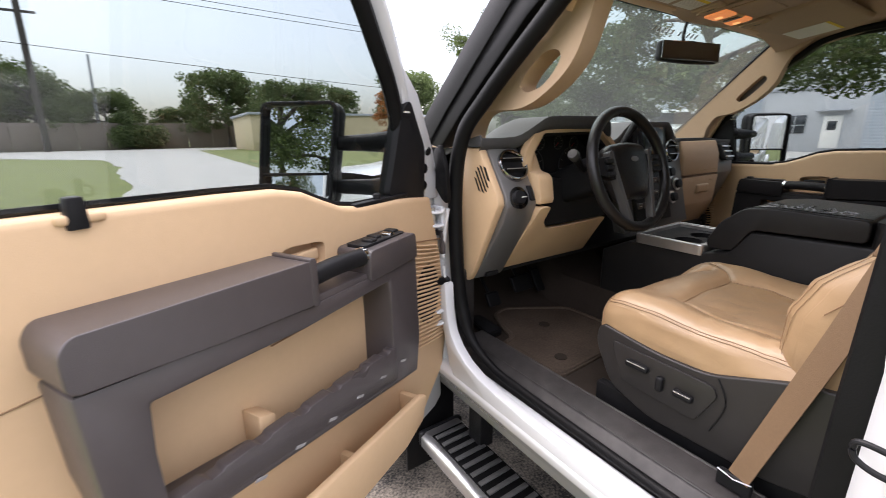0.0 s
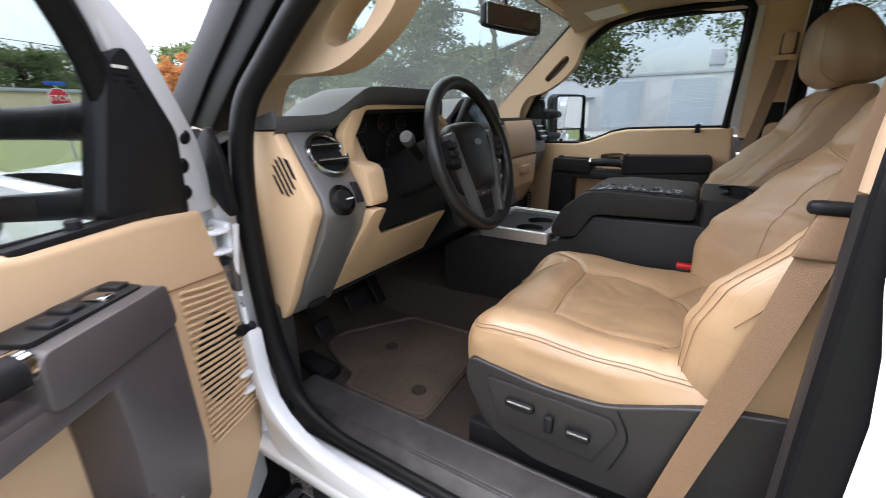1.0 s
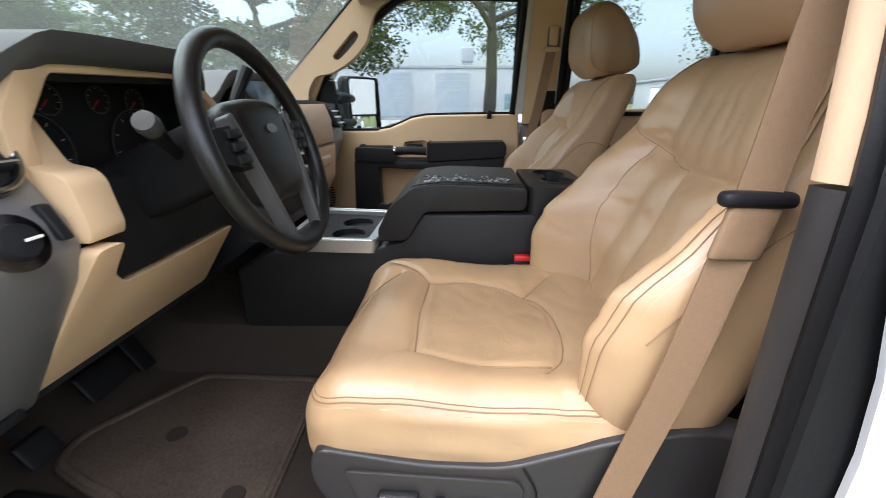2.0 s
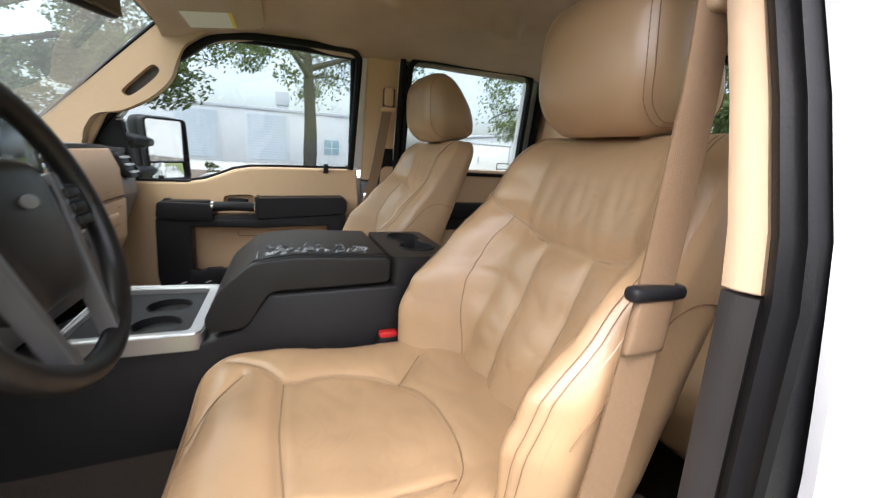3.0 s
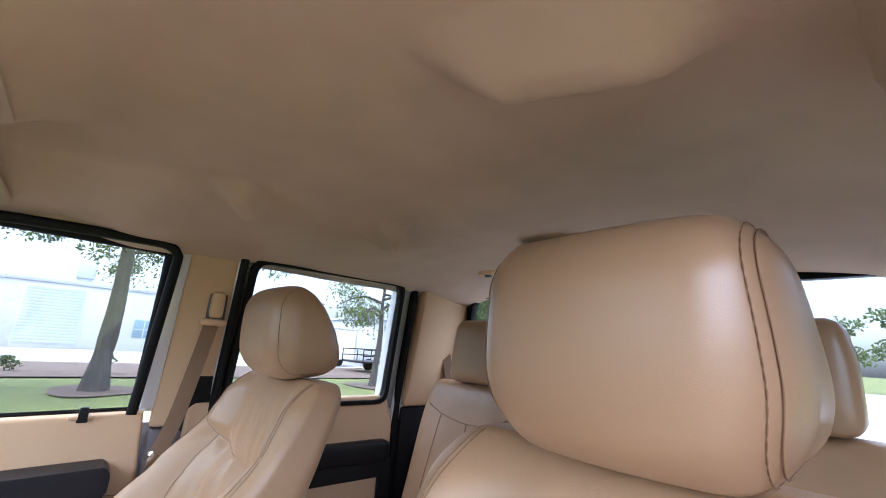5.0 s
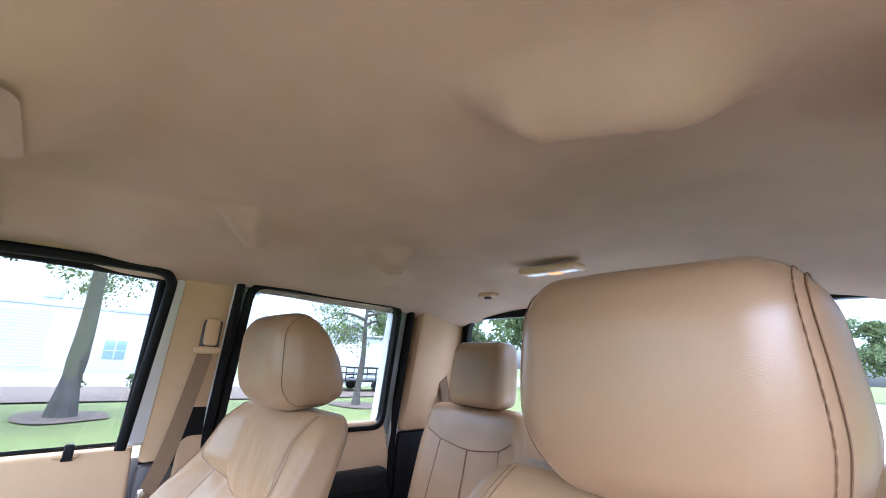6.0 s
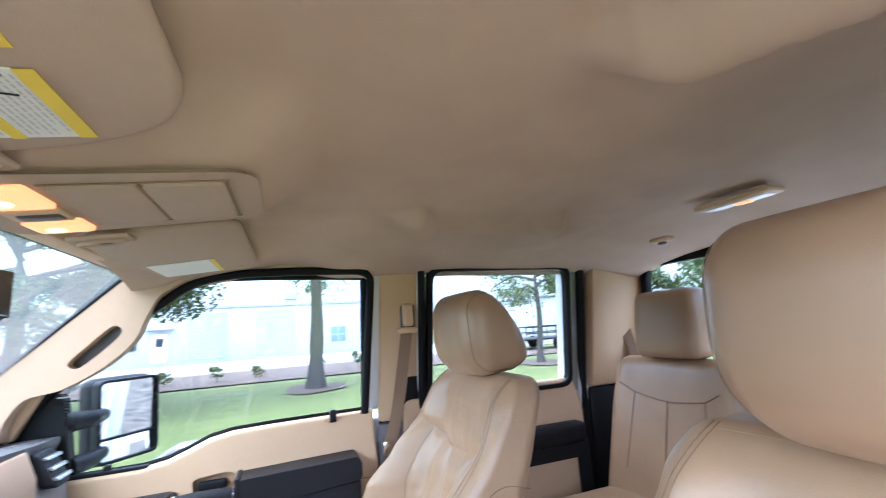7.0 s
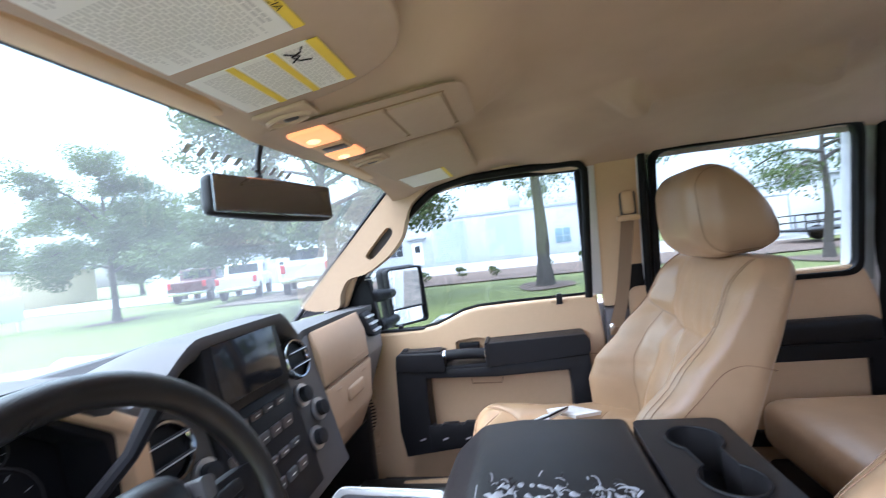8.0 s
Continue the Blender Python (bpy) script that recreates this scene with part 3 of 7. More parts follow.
# rubber seal round the open doorway
seal = smooth_path([(-0.79, 0.09, 1.90), (-0.775, 0.35, 1.905), (-0.765, 0.56, 1.885), (-0.78, 0.72, 1.77), (-0.80, 0.88, 1.63), (-0.82, 0.955, 1.53), (-0.825, 0.985, 1.36), (-0.825, 0.972, 1.10), (-0.822, 0.945, 0.985), (-0.82, 0.905, 0.915), (-0.815, 0.81, 0.864), (-0.81, 0.68, 0.848), (-0.81, 0.35, 0.84), (-0.812, 0.12, 0.842), (-0.815, 0.03, 0.85)], 8)
structure("door_seal", tube(seal, [0.022 - 0.010 * step(0.98, 0.86, p.z) for p in seal], 12, up=(1, 0, 0), flat=1.0), RUBBER, "black rubber door seal round the open doorway", "seal", sharp=80)

structure("jamb_corner", prism([(0.962, 1.10), (0.957, 1.03), (0.952, 0.985), (0.935, 0.94), (0.905, 0.905), (0.86, 0.876), (0.80, 0.857), (0.72, 0.846), (0.60, 0.838), (0.30, 0.834), (0.07, 0.834), (0.07, 0.778), (0.72, 0.778), (0.877, 0.774), (0.92, 0.795), (0.948, 0.837), (0.965, 0.90), (0.985, 0.96), (1.02, 1.10)], "x", -0.882, -0.848, 0.007), WHITE, "white rounded lower corner of the door opening", "pillar")

# cab back wall with its window
y0, y1 = -0.985, -0.955
structure("wall_back", merge(box(-0.84, 0.84, y0, y1, 0.80, 1.43), box(-0.84, 0.84, y0, y1, 1.90, 2.0), box(-0.84, -0.67, y0, y1, 1.43, 1.90), box(0.67, 0.84, y0, y1, 1.43, 1.90)), TAN, "tan trim of the cab back wall", "wall")
structure("window_frame", ring_prism(rounded([(-0.69, 1.41), (0.69, 1.41), (0.67, 1.92), (-0.67, 1.92)], 0.06), rounded([(-0.66, 1.445), (0.66, 1.445), (0.64, 1.89), (-0.64, 1.89)], 0.06), "y", -0.975, -0.945, 0.003), RUBBER, "black rubber frame of the back window", "frame")
pane = structure("window_back", box(-0.68, 0.68, -0.972, -0.968, 1.42, 1.91, 0), GLASS, "clear back window of the cab", "window")
pane.visible_shadow = False
structure("window_divider", merge(box(-0.26, -0.235, -0.967, -0.955, 1.43, 1.9, 0.002), box(0.235, 0.26, -0.967, -0.955, 1.43, 1.9, 0.002)), RUBBER, "black slider frames in the back window", "frame")

# windshield and the hood before it
ws = structure("windshield", loft([[(-0.70, 0.775, 1.905), (0.70, 0.775, 1.905), (0.70, 0.78, 1.909), (-0.70, 0.78, 1.909)], [(-0.76, 1.34, 1.345), (0.76, 1.34, 1.345), (0.76, 1.345, 1.349), (-0.76, 1.345, 1.349)]]), WINDSHIELD, "windshield with a faint glare haze put into its glass", "windshield")
ws.visible_shadow = False
structure("windshield_header", box(-0.72, 0.72, 0.745, 0.79, 1.898, 1.94, 0.008), TAN, "tan windshield header trim", "trim")
for sgn in (1, -1):
    structure("windshield_seal", tube([(sgn * 0.70, 0.785, 1.895), (sgn * 0.755, 1.30, 1.39)], 0.011, 6), RUBBER, "black windshield edge seal", "seal")
structure("windshield_seal", tube([(-0.70, 0.785, 1.905), (0.70, 0.785, 1.905)], 0.008, 6), RUBBER, "black windshield edge seal", "seal")
hood = grid(24, 20, lambda u, v: Vector((-0.92 + 1.84 * u, 1.36 + 1.25 * v, 1.40 + 0.045 * math.sin(math.pi * u) ** 0.6 - 0.10 * v ** 2 + 0.03 * hump(0.25, 0.32, 0.68, 0.75, u))))
structure("hood", hood, WHITE, "white painted truck hood", "hood")
structure("cowl", box(-0.8, 0.8, 1.30, 1.40, 1.33, 1.37, 0.01), BLACK, "black plastic cowl below the windshield", "cowl")
structure("fender", merge(box(-0.98, -0.88, 1.20, 2.6, 0.68, 1.36, 0.04), box(0.88, 0.98, 1.20, 2.6, 0.68, 1.36, 0.04), box(-0.95, 0.95, 2.5, 2.62, 0.7, 1.33, 0.03)), WHITE, "white painted truck front fenders", "fender")
# closed rear doors, white outside
structure("rear_door_skin", prism([(0.0, 0.62), (0.02, 1.44), (-0.62, 1.45), (-0.80, 1.30), (-0.86, 0.95), (-0.70, 0.62)], "x", 0.005, 0.09, 0.02, 3), WHITE, "white closed rear door of the truck", "door", at=on_side(-1, False))
structure("rear_door_skin", prism([(0.0, 0.62), (0.02, 1.44), (-0.62, 1.45), (-0.80, 1.30), (-0.86, 0.95), (-0.70, 0.62)], "x", 0.005, 0.09, 0.02, 3), WHITE, "white closed rear door of the truck", "door", at=on_side(1, False))
structure("truck_bed", merge(box(-0.98, -0.90, -3.2, -1.05, 0.7, 1.38, 0.03), box(0.90, 0.98, -3.2, -1.05, 0.7, 1.38, 0.03), box(-0.95, 0.95, -3.25, -3.17, 0.7, 1.38, 0.03), box(-0.9, 0.9, -3.2, -1.05, 0.8, 0.84, 0.01)), WHITE, "white cargo bed of the truck", "bed")


# ---- doors, drawn in door measures: s back from the hinge, n inward, z up ----
def door_map(hinge, angle, sgn):
    a = radians(angle)
    d = Vector((-math.sin(a), -math.cos(a), 0)) if sgn < 0 else Vector((math.sin(a), -math.cos(a), 0))
    n = Vector((math.cos(a), -math.sin(a), 0)) if sgn < 0 else Vector((-math.cos(a), -math.sin(a), 0))
    h = Vector((hinge[0], hinge[1], 0))

    def at(v):
        lean = max(0.0, v.z - 1.45) * 0.155
        return h + d * v.x + n * (v.y + lean) + Vector((0, 0, v.z))
    return at


TRIM_LINE = [(0.135, 1.368), (0.08, 1.19), (0.045, 0.93), (0.075, 0.80), (0.20, 0.70), (0.40, 0.655), (1.03, 0.66), (1.08, 0.75), (1.085, 1.30), (1.07, 1.462),
             (0.76, 1.456), (0.66, 1.452), (0.60, 1.440), (0.55, 1.418), (0.50, 1.398), (0.44, 1.388), (0.28, 1.385)]


def front_door(hinge, angle, sgn, label):
    at = door_map(hinge, angle, sgn)
    # the passenger door takes a darker plastic than the driver door
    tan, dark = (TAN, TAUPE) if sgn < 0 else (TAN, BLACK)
    base = at(Vector((0.5, 0, 0.66)))
    d = thing("truck_door", base, label, "truck door")
    part("trim_panel", soft_plate(TRIM_LINE, [rounded([(0.567, 1.292), (0.562, 1.334), (0.578, 1.341), (0.640, 1.346), (0.664, 1.344), (0.672, 1.336), (0.674, 1.300)], 0.008, 3)], "y", -0.045, 0.0, 0.014, -0.032), tan, d, "smooth tan plastic door trim", at=at)
    part("outer_skin", prism([(0.02, 1.40), (0.0, 0.62), (0.05, 0.60), (1.08, 0.60), (1.12, 0.70), (1.115, 1.43), (0.5, 1.42), (0.42, 1.37), (0.14, 1.36)], "y", -0.13, -0.047, 0.015), WHITE, d, "white painted door shell", at=at)
    # dark frame with the armrest on top
    outer = [(0.352, 1.262), (0.70, 1.262), (1.015, 1.285), (1.012, 1.16), (0.998, 1.045), (0.70, 1.005), (0.36, 0.958), (0.345, 1.05)]
    inner = [(0.462, 1.232), (0.70, 1.226), (0.945, 1.236), (0.95, 1.17), (0.948, 1.062), (0.70, 1.024), (0.462, 0.990), (0.46, 1.15)]
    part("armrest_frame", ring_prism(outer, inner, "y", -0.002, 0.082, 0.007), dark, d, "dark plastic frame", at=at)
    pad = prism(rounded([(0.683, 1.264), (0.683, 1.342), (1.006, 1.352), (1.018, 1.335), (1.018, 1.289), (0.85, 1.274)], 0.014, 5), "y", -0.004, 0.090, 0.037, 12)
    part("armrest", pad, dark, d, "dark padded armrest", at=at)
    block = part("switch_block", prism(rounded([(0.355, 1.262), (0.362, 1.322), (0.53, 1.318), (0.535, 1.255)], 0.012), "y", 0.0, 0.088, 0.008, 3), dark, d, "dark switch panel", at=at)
    part("switch_bed", prism(rounded([(0.372, 0.014), (0.372, 0.066), (0.520, 0.066), (0.520, 0.014)], 0.01), "z", 1.3165, 1.3245, 0.001), BLACK, block, "black switch recess", at=at)
    for k in range(4 if sgn < 0 else 1):
        s0 = 0.385 + 0.032 * k
        part("switch", rbox((s0, 0.035 + 0.012 * (k % 2), 1.324), (0.022, 0.030, 0.012), 0.004, 4), DARKCHROME if k == 1 else BLACK, block, "black window switch", at=at)
    part("pull_ledge", prism([(0.53, 1.25), (0.53, 1.272), (0.69, 1.275), (0.69, 1.25)], "y", 0.0, 0.078, 0.006), dark, d, at=at)
    bar = part("pull_bar", tube([(0.525 + 0.16 * k / 8, 0.066, 1.304 + 0.004 * math.sin(math.pi * k / 8)) for k in range(9)], 0.018, 14), BLACK, d, "black grab bar", at=at)
    for s0 in (0.533, 0.678):
        part("end_ring", tube([(s0 - 0.004, 0.066, 1.305), (s0 + 0.004, 0.066, 1.305)], 0.0198, 16), CHROME, bar, "chrome ring", at=at)
    # release lever in its recess
    part("release_lever", rbox((0.612, -0.012, 1.316), (0.075, 0.014, 0.024), 0.0055, 5), BLACK if sgn > 0 else TAN, d, "door release lever", at=at)
    part("armrest_cap", prism(rounded([(0.676, 1.262), (0.676, 1.345), (0.690, 1.347), (0.690, 1.262)], 0.005), "y", -0.004, 0.091, 0.006, 3), dark, d, at=at)
    part("armrest_seam", tube([(0.692, 0.086, 1.2665), (0.85, 0.0865, 1.2755), (1.012, 0.085, 1.288)], 0.0016, 5), BLACK, d, at=at)
    # thin lower lip with a notched top edge
    top = [(0.452, 1.068)]
    for k in range(6):
        s0 = 0.475 + 0.08 * k
        zt = 1.070 + 0.045 * (s0 - 0.46)
        top += [(s0, zt), (s0 + 0.005, zt - 0.005), (s0 + 0.022, zt - 0.0045), (s0 + 0.029, zt + 0.002)]
    part("frame_lip", prism([(0.955, 1.055), (0.70, 1.018), (0.452, 0.985)] + top + [(0.955, 1.093)], "y", 0.060, 0.0835, 0.002), dark, d, "notched dark lip of the door frame", at=at)
    part("panel_seam", tube([(0.607, 0.0015, 1.198), (0.611, 0.0015, 1.182), (0.716, 0.0015, 1.180), (0.72, 0.0015, 1.20)], 0.0015, 5), SEAM, d, at=at)
    part("panel_seam", tube([(1.008, 0.0004, 1.264), (1.078, 0.0004, 1.260)], 0.0012, 5), FOLD, d, at=at)
    plate = part("mirror_switch_plate", box(0.245, 0.455, -0.034, -0.006, 1.384, 1.3945, 0.003), BLACK, d, "glossy black mirror switch plate", at=at)
    part("mirror_knob", lathe([(0.0, 0.0), (0.010, 0.0), (0.0095, 0.010), (0.006, 0.013), (0.0, 0.0135)], (0.36, -0.02, 1.394), (0, 0, 1), 16), BLACK, plate, at=at)
    # ribbed speaker panel
    part("grille_seam", tube([(0.085, 0.002, 1.235), (0.26, 0.002, 1.262)], 0.0018, 5), SEAM, d, at=at)
    part("speaker", lathe([(0.0, 0.0), (0.062, 0.0), (0.064, 0.003), (0.0, 0.0032)], (0.168, 0.0, 1.085), (0, 1, 0), 28), BLACK, d, "black speaker cloth", at=lambda v: at(Vector((v.x, v.y, 1.085 + (v.z - 1.085) * 1.45))))
    for k in range(26):
        z = 1.235 - 0.0125 * k
        a = 0.022 + (0.08 + (z - 1.19) * 0.309 if z > 1.19 else 0.045 + (z - 0.93) * 0.1346)
        b = 0.237
        part("rib", tube([(a, 0.003, z - 0.012), ((a + b) / 2, 0.004, z), (b, 0.003, z + 0.014)], 0.0036, 6, flat=1.0), tan, d, at=at)
    # map pocket with its ribs
    part("pocket_wall", prism([(0.315, 0.855), (0.34, 0.868), (0.99, 0.905), (1.03, 0.88), (1.02, 0.76), (0.42, 0.762), (0.335, 0.79)], "y", 0.060, 0.079, 0.006, 3), tan, d, at=at)
    part("pocket_floor", box(0.34, 1.02, 0.0, 0.064, 0.765, 0.785, 0.003), tan, d, at=at)
    for s0 in (0.318, 0.56, 0.80, 1.012):
        part("pocket_rib", box(s0, s0 + 0.018, 0.0, 0.066, 0.775, 0.85 if s0 < 0.4 else 0.84, 0.004), tan, d, at=at)
    part("frame_stop", prism([(0.79, 1.02), (0.79, 1.098), (0.758, 1.085), (0.752, 1.02)], "y", 0.0, 0.045, 0.004), tan, d, at=at)
    for k in range(7):
        s0 = 0.415 + 0.08 * k
        part("notch", prism([(s0, 1.020 + 0.008 * (s0 - 0.42)), (s0 + 0.004, 1.016 + 0.008 * (s0 - 0.42)), (s0 + 0.023, 1.022 + 0.008 * (s0 - 0.42)), (s0 + 0.019, 1.027 + 0.008 * (s0 - 0.42))], "y", 0.0830, 0.0842, 0), SLOT, d, at=at)
    # lock knob and its tray
    part("lock_tray", rbox((0.94, -0.004, 1.452), (0.05, 0.02, 0.012), 0.005, 4), tan, d, at=at)
    part("lock_knob", prism([(0.932, 1.44), (0.935, 1.478), (0.952, 1.478), (0.955, 1.44)], "y", -0.012, 0.006, 0.003), BLACK, d, "black lock knob", at=at)
    # window
    front = [(0.125, 1.385), (0.235, 1.60), (0.332, 1.75), (0.418, 1.85), (0.51, 1.912)] if sgn < 0 else [(0.05, 1.385), (0.14, 1.60), (0.26, 1.745), (0.35, 1.84), (0.46, 1.897)]
    frame_line = smooth_path([(a, -0.045, b) for a, b in front + [(0.66, 1.925), (1.04, 1.918), (1.075, 1.88), (1.075, 1.46)]], 5)
    part("window_frame", tube(frame_line, 0.026 if sgn < 0 else 0.032, 10), WHITE, d, "white painted window frame", at=at)
    front = [(0.225, 1.385), (0.29, 1.60), (0.385, 1.735), (0.465, 1.825), (0.55, 1.875)] if sgn < 0 else [(0.10, 1.385), (0.175, 1.60), (0.295, 1.735), (0.39, 1.825), (0.49, 1.880)]
    inner_line = smooth_path([(a, -0.03, b) for a, b in front + [(0.66, 1.900), (1.03, 1.895), (1.046, 1.88), (1.05, 1.46)]], 5)
    g = part("window_glass", prism([(a, b) for a, b in front] + [(0.66, 1.905), (1.05, 1.90), (1.055, 1.37), (front[0][0], 1.37)], "y", -0.036, -0.032, 0), GLASS, d, at=at)
    g.visible_shadow = False
    part("window_seal", tube(inner_line, 0.018 if sgn < 0 else 0.014, 10), RUBBER, d, "black rubber window seal", at=at)
    belt = [(s, -0.028, z + 0.004) for s, z in reversed(TRIM_LINE[9:])]
    part("belt_seal", tube(belt, 0.006, 6), RUBBER, d, at=at)
    part("frame_corner", prism([(0.05, 1.355), (0.085, 1.49), (0.20, 1.64), (0.31, 1.72), (0.27, 1.62), (0.165, 1.50), (0.165, 1.355)], "y", -0.075, -0.022, 0.006), WHITE, d, "white painted front corner of the window frame", at=at)
    for sp, zp in ((0.128, 1.495), (0.136, 1.448), (0.142, 1.402)):
        part("plug", lathe([(0.0, 0.0), (0.0125, 0.0), (0.0135, 0.004), (0.009, 0.009), (0.0, 0.010)], (sp, -0.022, zp), (0, 1, 0), 14), RUBBER, d, "black rubber plug", at=at)
    part("edge_seal", tube(smooth_path([(0.03, -0.07, 1.36), (0.0, -0.08, 1.1), (-0.01, -0.08, 0.75)], 5), 0.010, 6), RUBBER, d, at=at)
    # mirror on its sail
    part("mirror_sail", prism(rounded([(0.15, 1.36), (0.15, 1.50), (0.250, 1.625), (0.280, 1.60), (0.318, 1.392)] if sgn < 0 else [(0.15, 1.36), (0.15, 1.50), (0.225, 1.615), (0.262, 1.60), (0.285, 1.385)], 0.02), "y", -0.05, -0.012, 0.008), BLACK, d, "black mirror base", at=at)
    for k in range(9):
        part("grille_line", box(0.197 + 0.006 * k, 0.275, -0.0125, -0.0108, 1.522 + 0.0075 * k, 1.5245 + 0.0075 * k, 0), RUBBER, d, at=at)
    part("tweeter_mark", box(0.250, 0.274, -0.0125, -0.0105, 1.592, 1.596, 0), PAPER, d, "small white mark", at=at)
    c = Vector((0.39 if sgn < 0 else 0.325, -0.235, 1.496))
    w = Vector((0.45, -0.89, 0) if sgn < 0 else (0.62, -0.78, 0)).normalized()
    b = Vector((-0.89, -0.45, -0.16) if sgn < 0 else (-0.78, -0.62, -0.02)).normalized()
    rise = w.cross(b) if w.cross(b).z > 0 else b.cross(w)

    def on_mirror(p):
        return at(c + w * p.x + b * p.y + rise * p.z)

    def on_glass(p):
        """The glass stands turned in its housing."""
        return on_mirror(Vector((p.x, p.y + (0.10 if sgn < 0 else 0.02) * p.x, p.z)))
    house = part("mirror_housing", rbox((0, 0.030, 0), (0.196, 0.085, 0.258), 0.03, 9, lambda p: Vector((p.x * (1 - 0.10 * step(0.0, 0.045, p.y)), p.y, p.z * (1 - 0.10 * step(0.0, 0.045, p.y))))), BLACK, d, "black tow mirror housing", at=on_mirror)
    part("bezel", ring_prism(rounded([(-0.092, -0.122), (0.092, -0.122), (0.092, 0.122), (-0.092, 0.122)], 0.022, 5), rounded([(-0.083, -0.113), (0.083, -0.113), (0.083, 0.113), (-0.083, 0.113)], 0.016, 5), "y", -0.034, 0.0, 0.003), BLACK, house, "black bezel", at=on_mirror)
    part("bezel_bar", box(-0.084, 0.084, -0.032, 0.0, -0.054, -0.047, 0.002), BLACK, house, at=on_mirror)
    part("mirror_glass", box(-0.084, 0.084, -0.025, -0.019, -0.048, 0.114, 0), MIRROR, house, "main mirror glass", at=on_glass)
    part("spotter_glass", grid(16, 6, lambda u, v: Vector((-0.084 + 0.168 * u, -0.021 - 0.005 * (1 - (2 * u - 1) ** 2), -0.114 + 0.062 * v))), MIRROR, house, "convex spotter glass", at=on_glass)
    part("mirror_arm", tube([(0.25, -0.03, 1.525), (0.30, -0.09, 1.523), (0.35 if sgn < 0 else 0.30, -0.16, 1.522)], [0.030, 0.022, 0.017], 12), BLACK, d, "black telescopic mirror arm", at=at)
    part("mirror_arm", tube([(0.27, -0.03, 1.412), (0.30, -0.08, 1.412), (0.35 if sgn < 0 else 0.30, -0.16, 1.415)], [0.028, 0.021, 0.017], 12), BLACK, d, "black telescopic mirror arm", at=at)
    return d


driver_door = front_door((-0.80, 1.035), 62, -1, "open truck door with tan trim and dark armrest")
front_door((0.80, 1.195), 0, 1, "closed truck door with tan trim and black armrest")

for z in (1.300, 0.985):
    hinge = part("hinge", merge(rbox((-0.869, 1.020, z), (0.014, 0.075, 0.066), 0.005, 5), prism(rounded([(-0.872, 1.02), (-0.872, 0.972), (-0.900, 0.966), (-0.925, 0.985), (-0.918, 1.02)], 0.008), "z", z + 0.016, z + 0.024, 0.003),
                                prism(rounded([(-0.872, 1.02), (-0.872, 0.972), (-0.900, 0.966), (-0.925, 0.985), (-0.918, 1.02)], 0.008), "z", z - 0.024, z - 0.016, 0.003)), WHITE, driver_door, "white painted steel hinge")
    part("pin", lathe([(0.0, -0.032), (0.008, -0.032), (0.008, 0.032), (0.0, 0.034)], (-0.902, 0.992, z), (0, 0, 1), 12), ALU, hinge, "steel hinge pin")
    for dz in (-0.012, 0.012):
        part("bolt", lathe([(0.0, 0.0), (0.009, 0.0), (0.009, 0.006), (0.0, 0.007)], (-0.876, 1.035, z + dz), (-1, 0, 0), 6), WHITE, hinge)
part("check_bracket", rbox((-0.869, 1.005, 1.222), (0.014, 0.046, 0.072), 0.005, 5), TAUPE, driver_door, "dark check bracket")
part("check_strap", box(-0.94, -0.872, 0.998, 1.006, 1.200, 1.244, 0.002), ALU, driver_door, "steel check strap")
boot = part("wiring_boot", lathe([(0.0, -0.01), (0.014, -0.01), (0.018, 0.0), (0.012, 0.008), (0.012, 0.024), (0.007, 0.034), (0.0, 0.035)], (-0.866, 0.985, 1.100), (-0.9, -0.3, 0.2), 14), RUBBER, driver_door, "black rubber wiring plug")
part("wire", tube(smooth_path([(-0.895, 0.976, 1.106), (-0.915, 0.985, 1.100), (-0.935, 1.01, 1.085)], 5), 0.0045, 8), RUBBER, boot, "black door wire")
structure("jamb_seal", prism(rounded([(0.995, 1.515), (1.055, 1.47), (1.035, 1.40), (0.985, 1.355), (0.962, 1.345), (0.955, 1.36), (0.965, 1.45)], 0.012), "x", -0.874, -0.860, 0.005), RUBBER, "black rubber flap at the foot of the windshield pillar", "seal")
structure("jamb_swage", tube(smooth_path([(-0.866, 0.965, 1.33), (-0.867, 0.99, 1.20), (-0.867, 0.975, 1.05), (-0.866, 0.945, 0.94)], 6), 0.006, 8), WHITE, "pressed ridge in the white door jamb", "pillar")
stk = thing("door_striker", (-0.895, 0.01, 1.165), "dark steel door striker loop on the pillar", "striker")
part("bracket", rbox((-0.899, 0.004, 1.164), (0.022, 0.014, 0.066), 0.005, 6), BLACK, stk, "dark steel bracket")
part("loop", tube(smooth_path([(-0.903, 0.004, 1.178), (-0.905, 0.030, 1.182), (-0.905, 0.046, 1.180), (-0.905, 0.048, 1.168), (-0.905, 0.043, 1.157), (-0.905, 0.026, 1.150), (-0.903, 0.004, 1.148)], 4), 0.0040, 10), BLACK, stk, "dark steel loop")
for dz in (-0.022, 0.022):
    part("bolt", lathe([(0.0, 0.0), (0.0065, 0.0), (0.0065, 0.004), (0.0, 0.005)], (-0.910, 0.004, 1.164 + dz), (-1, 0, 0), 6), BLACK, stk)


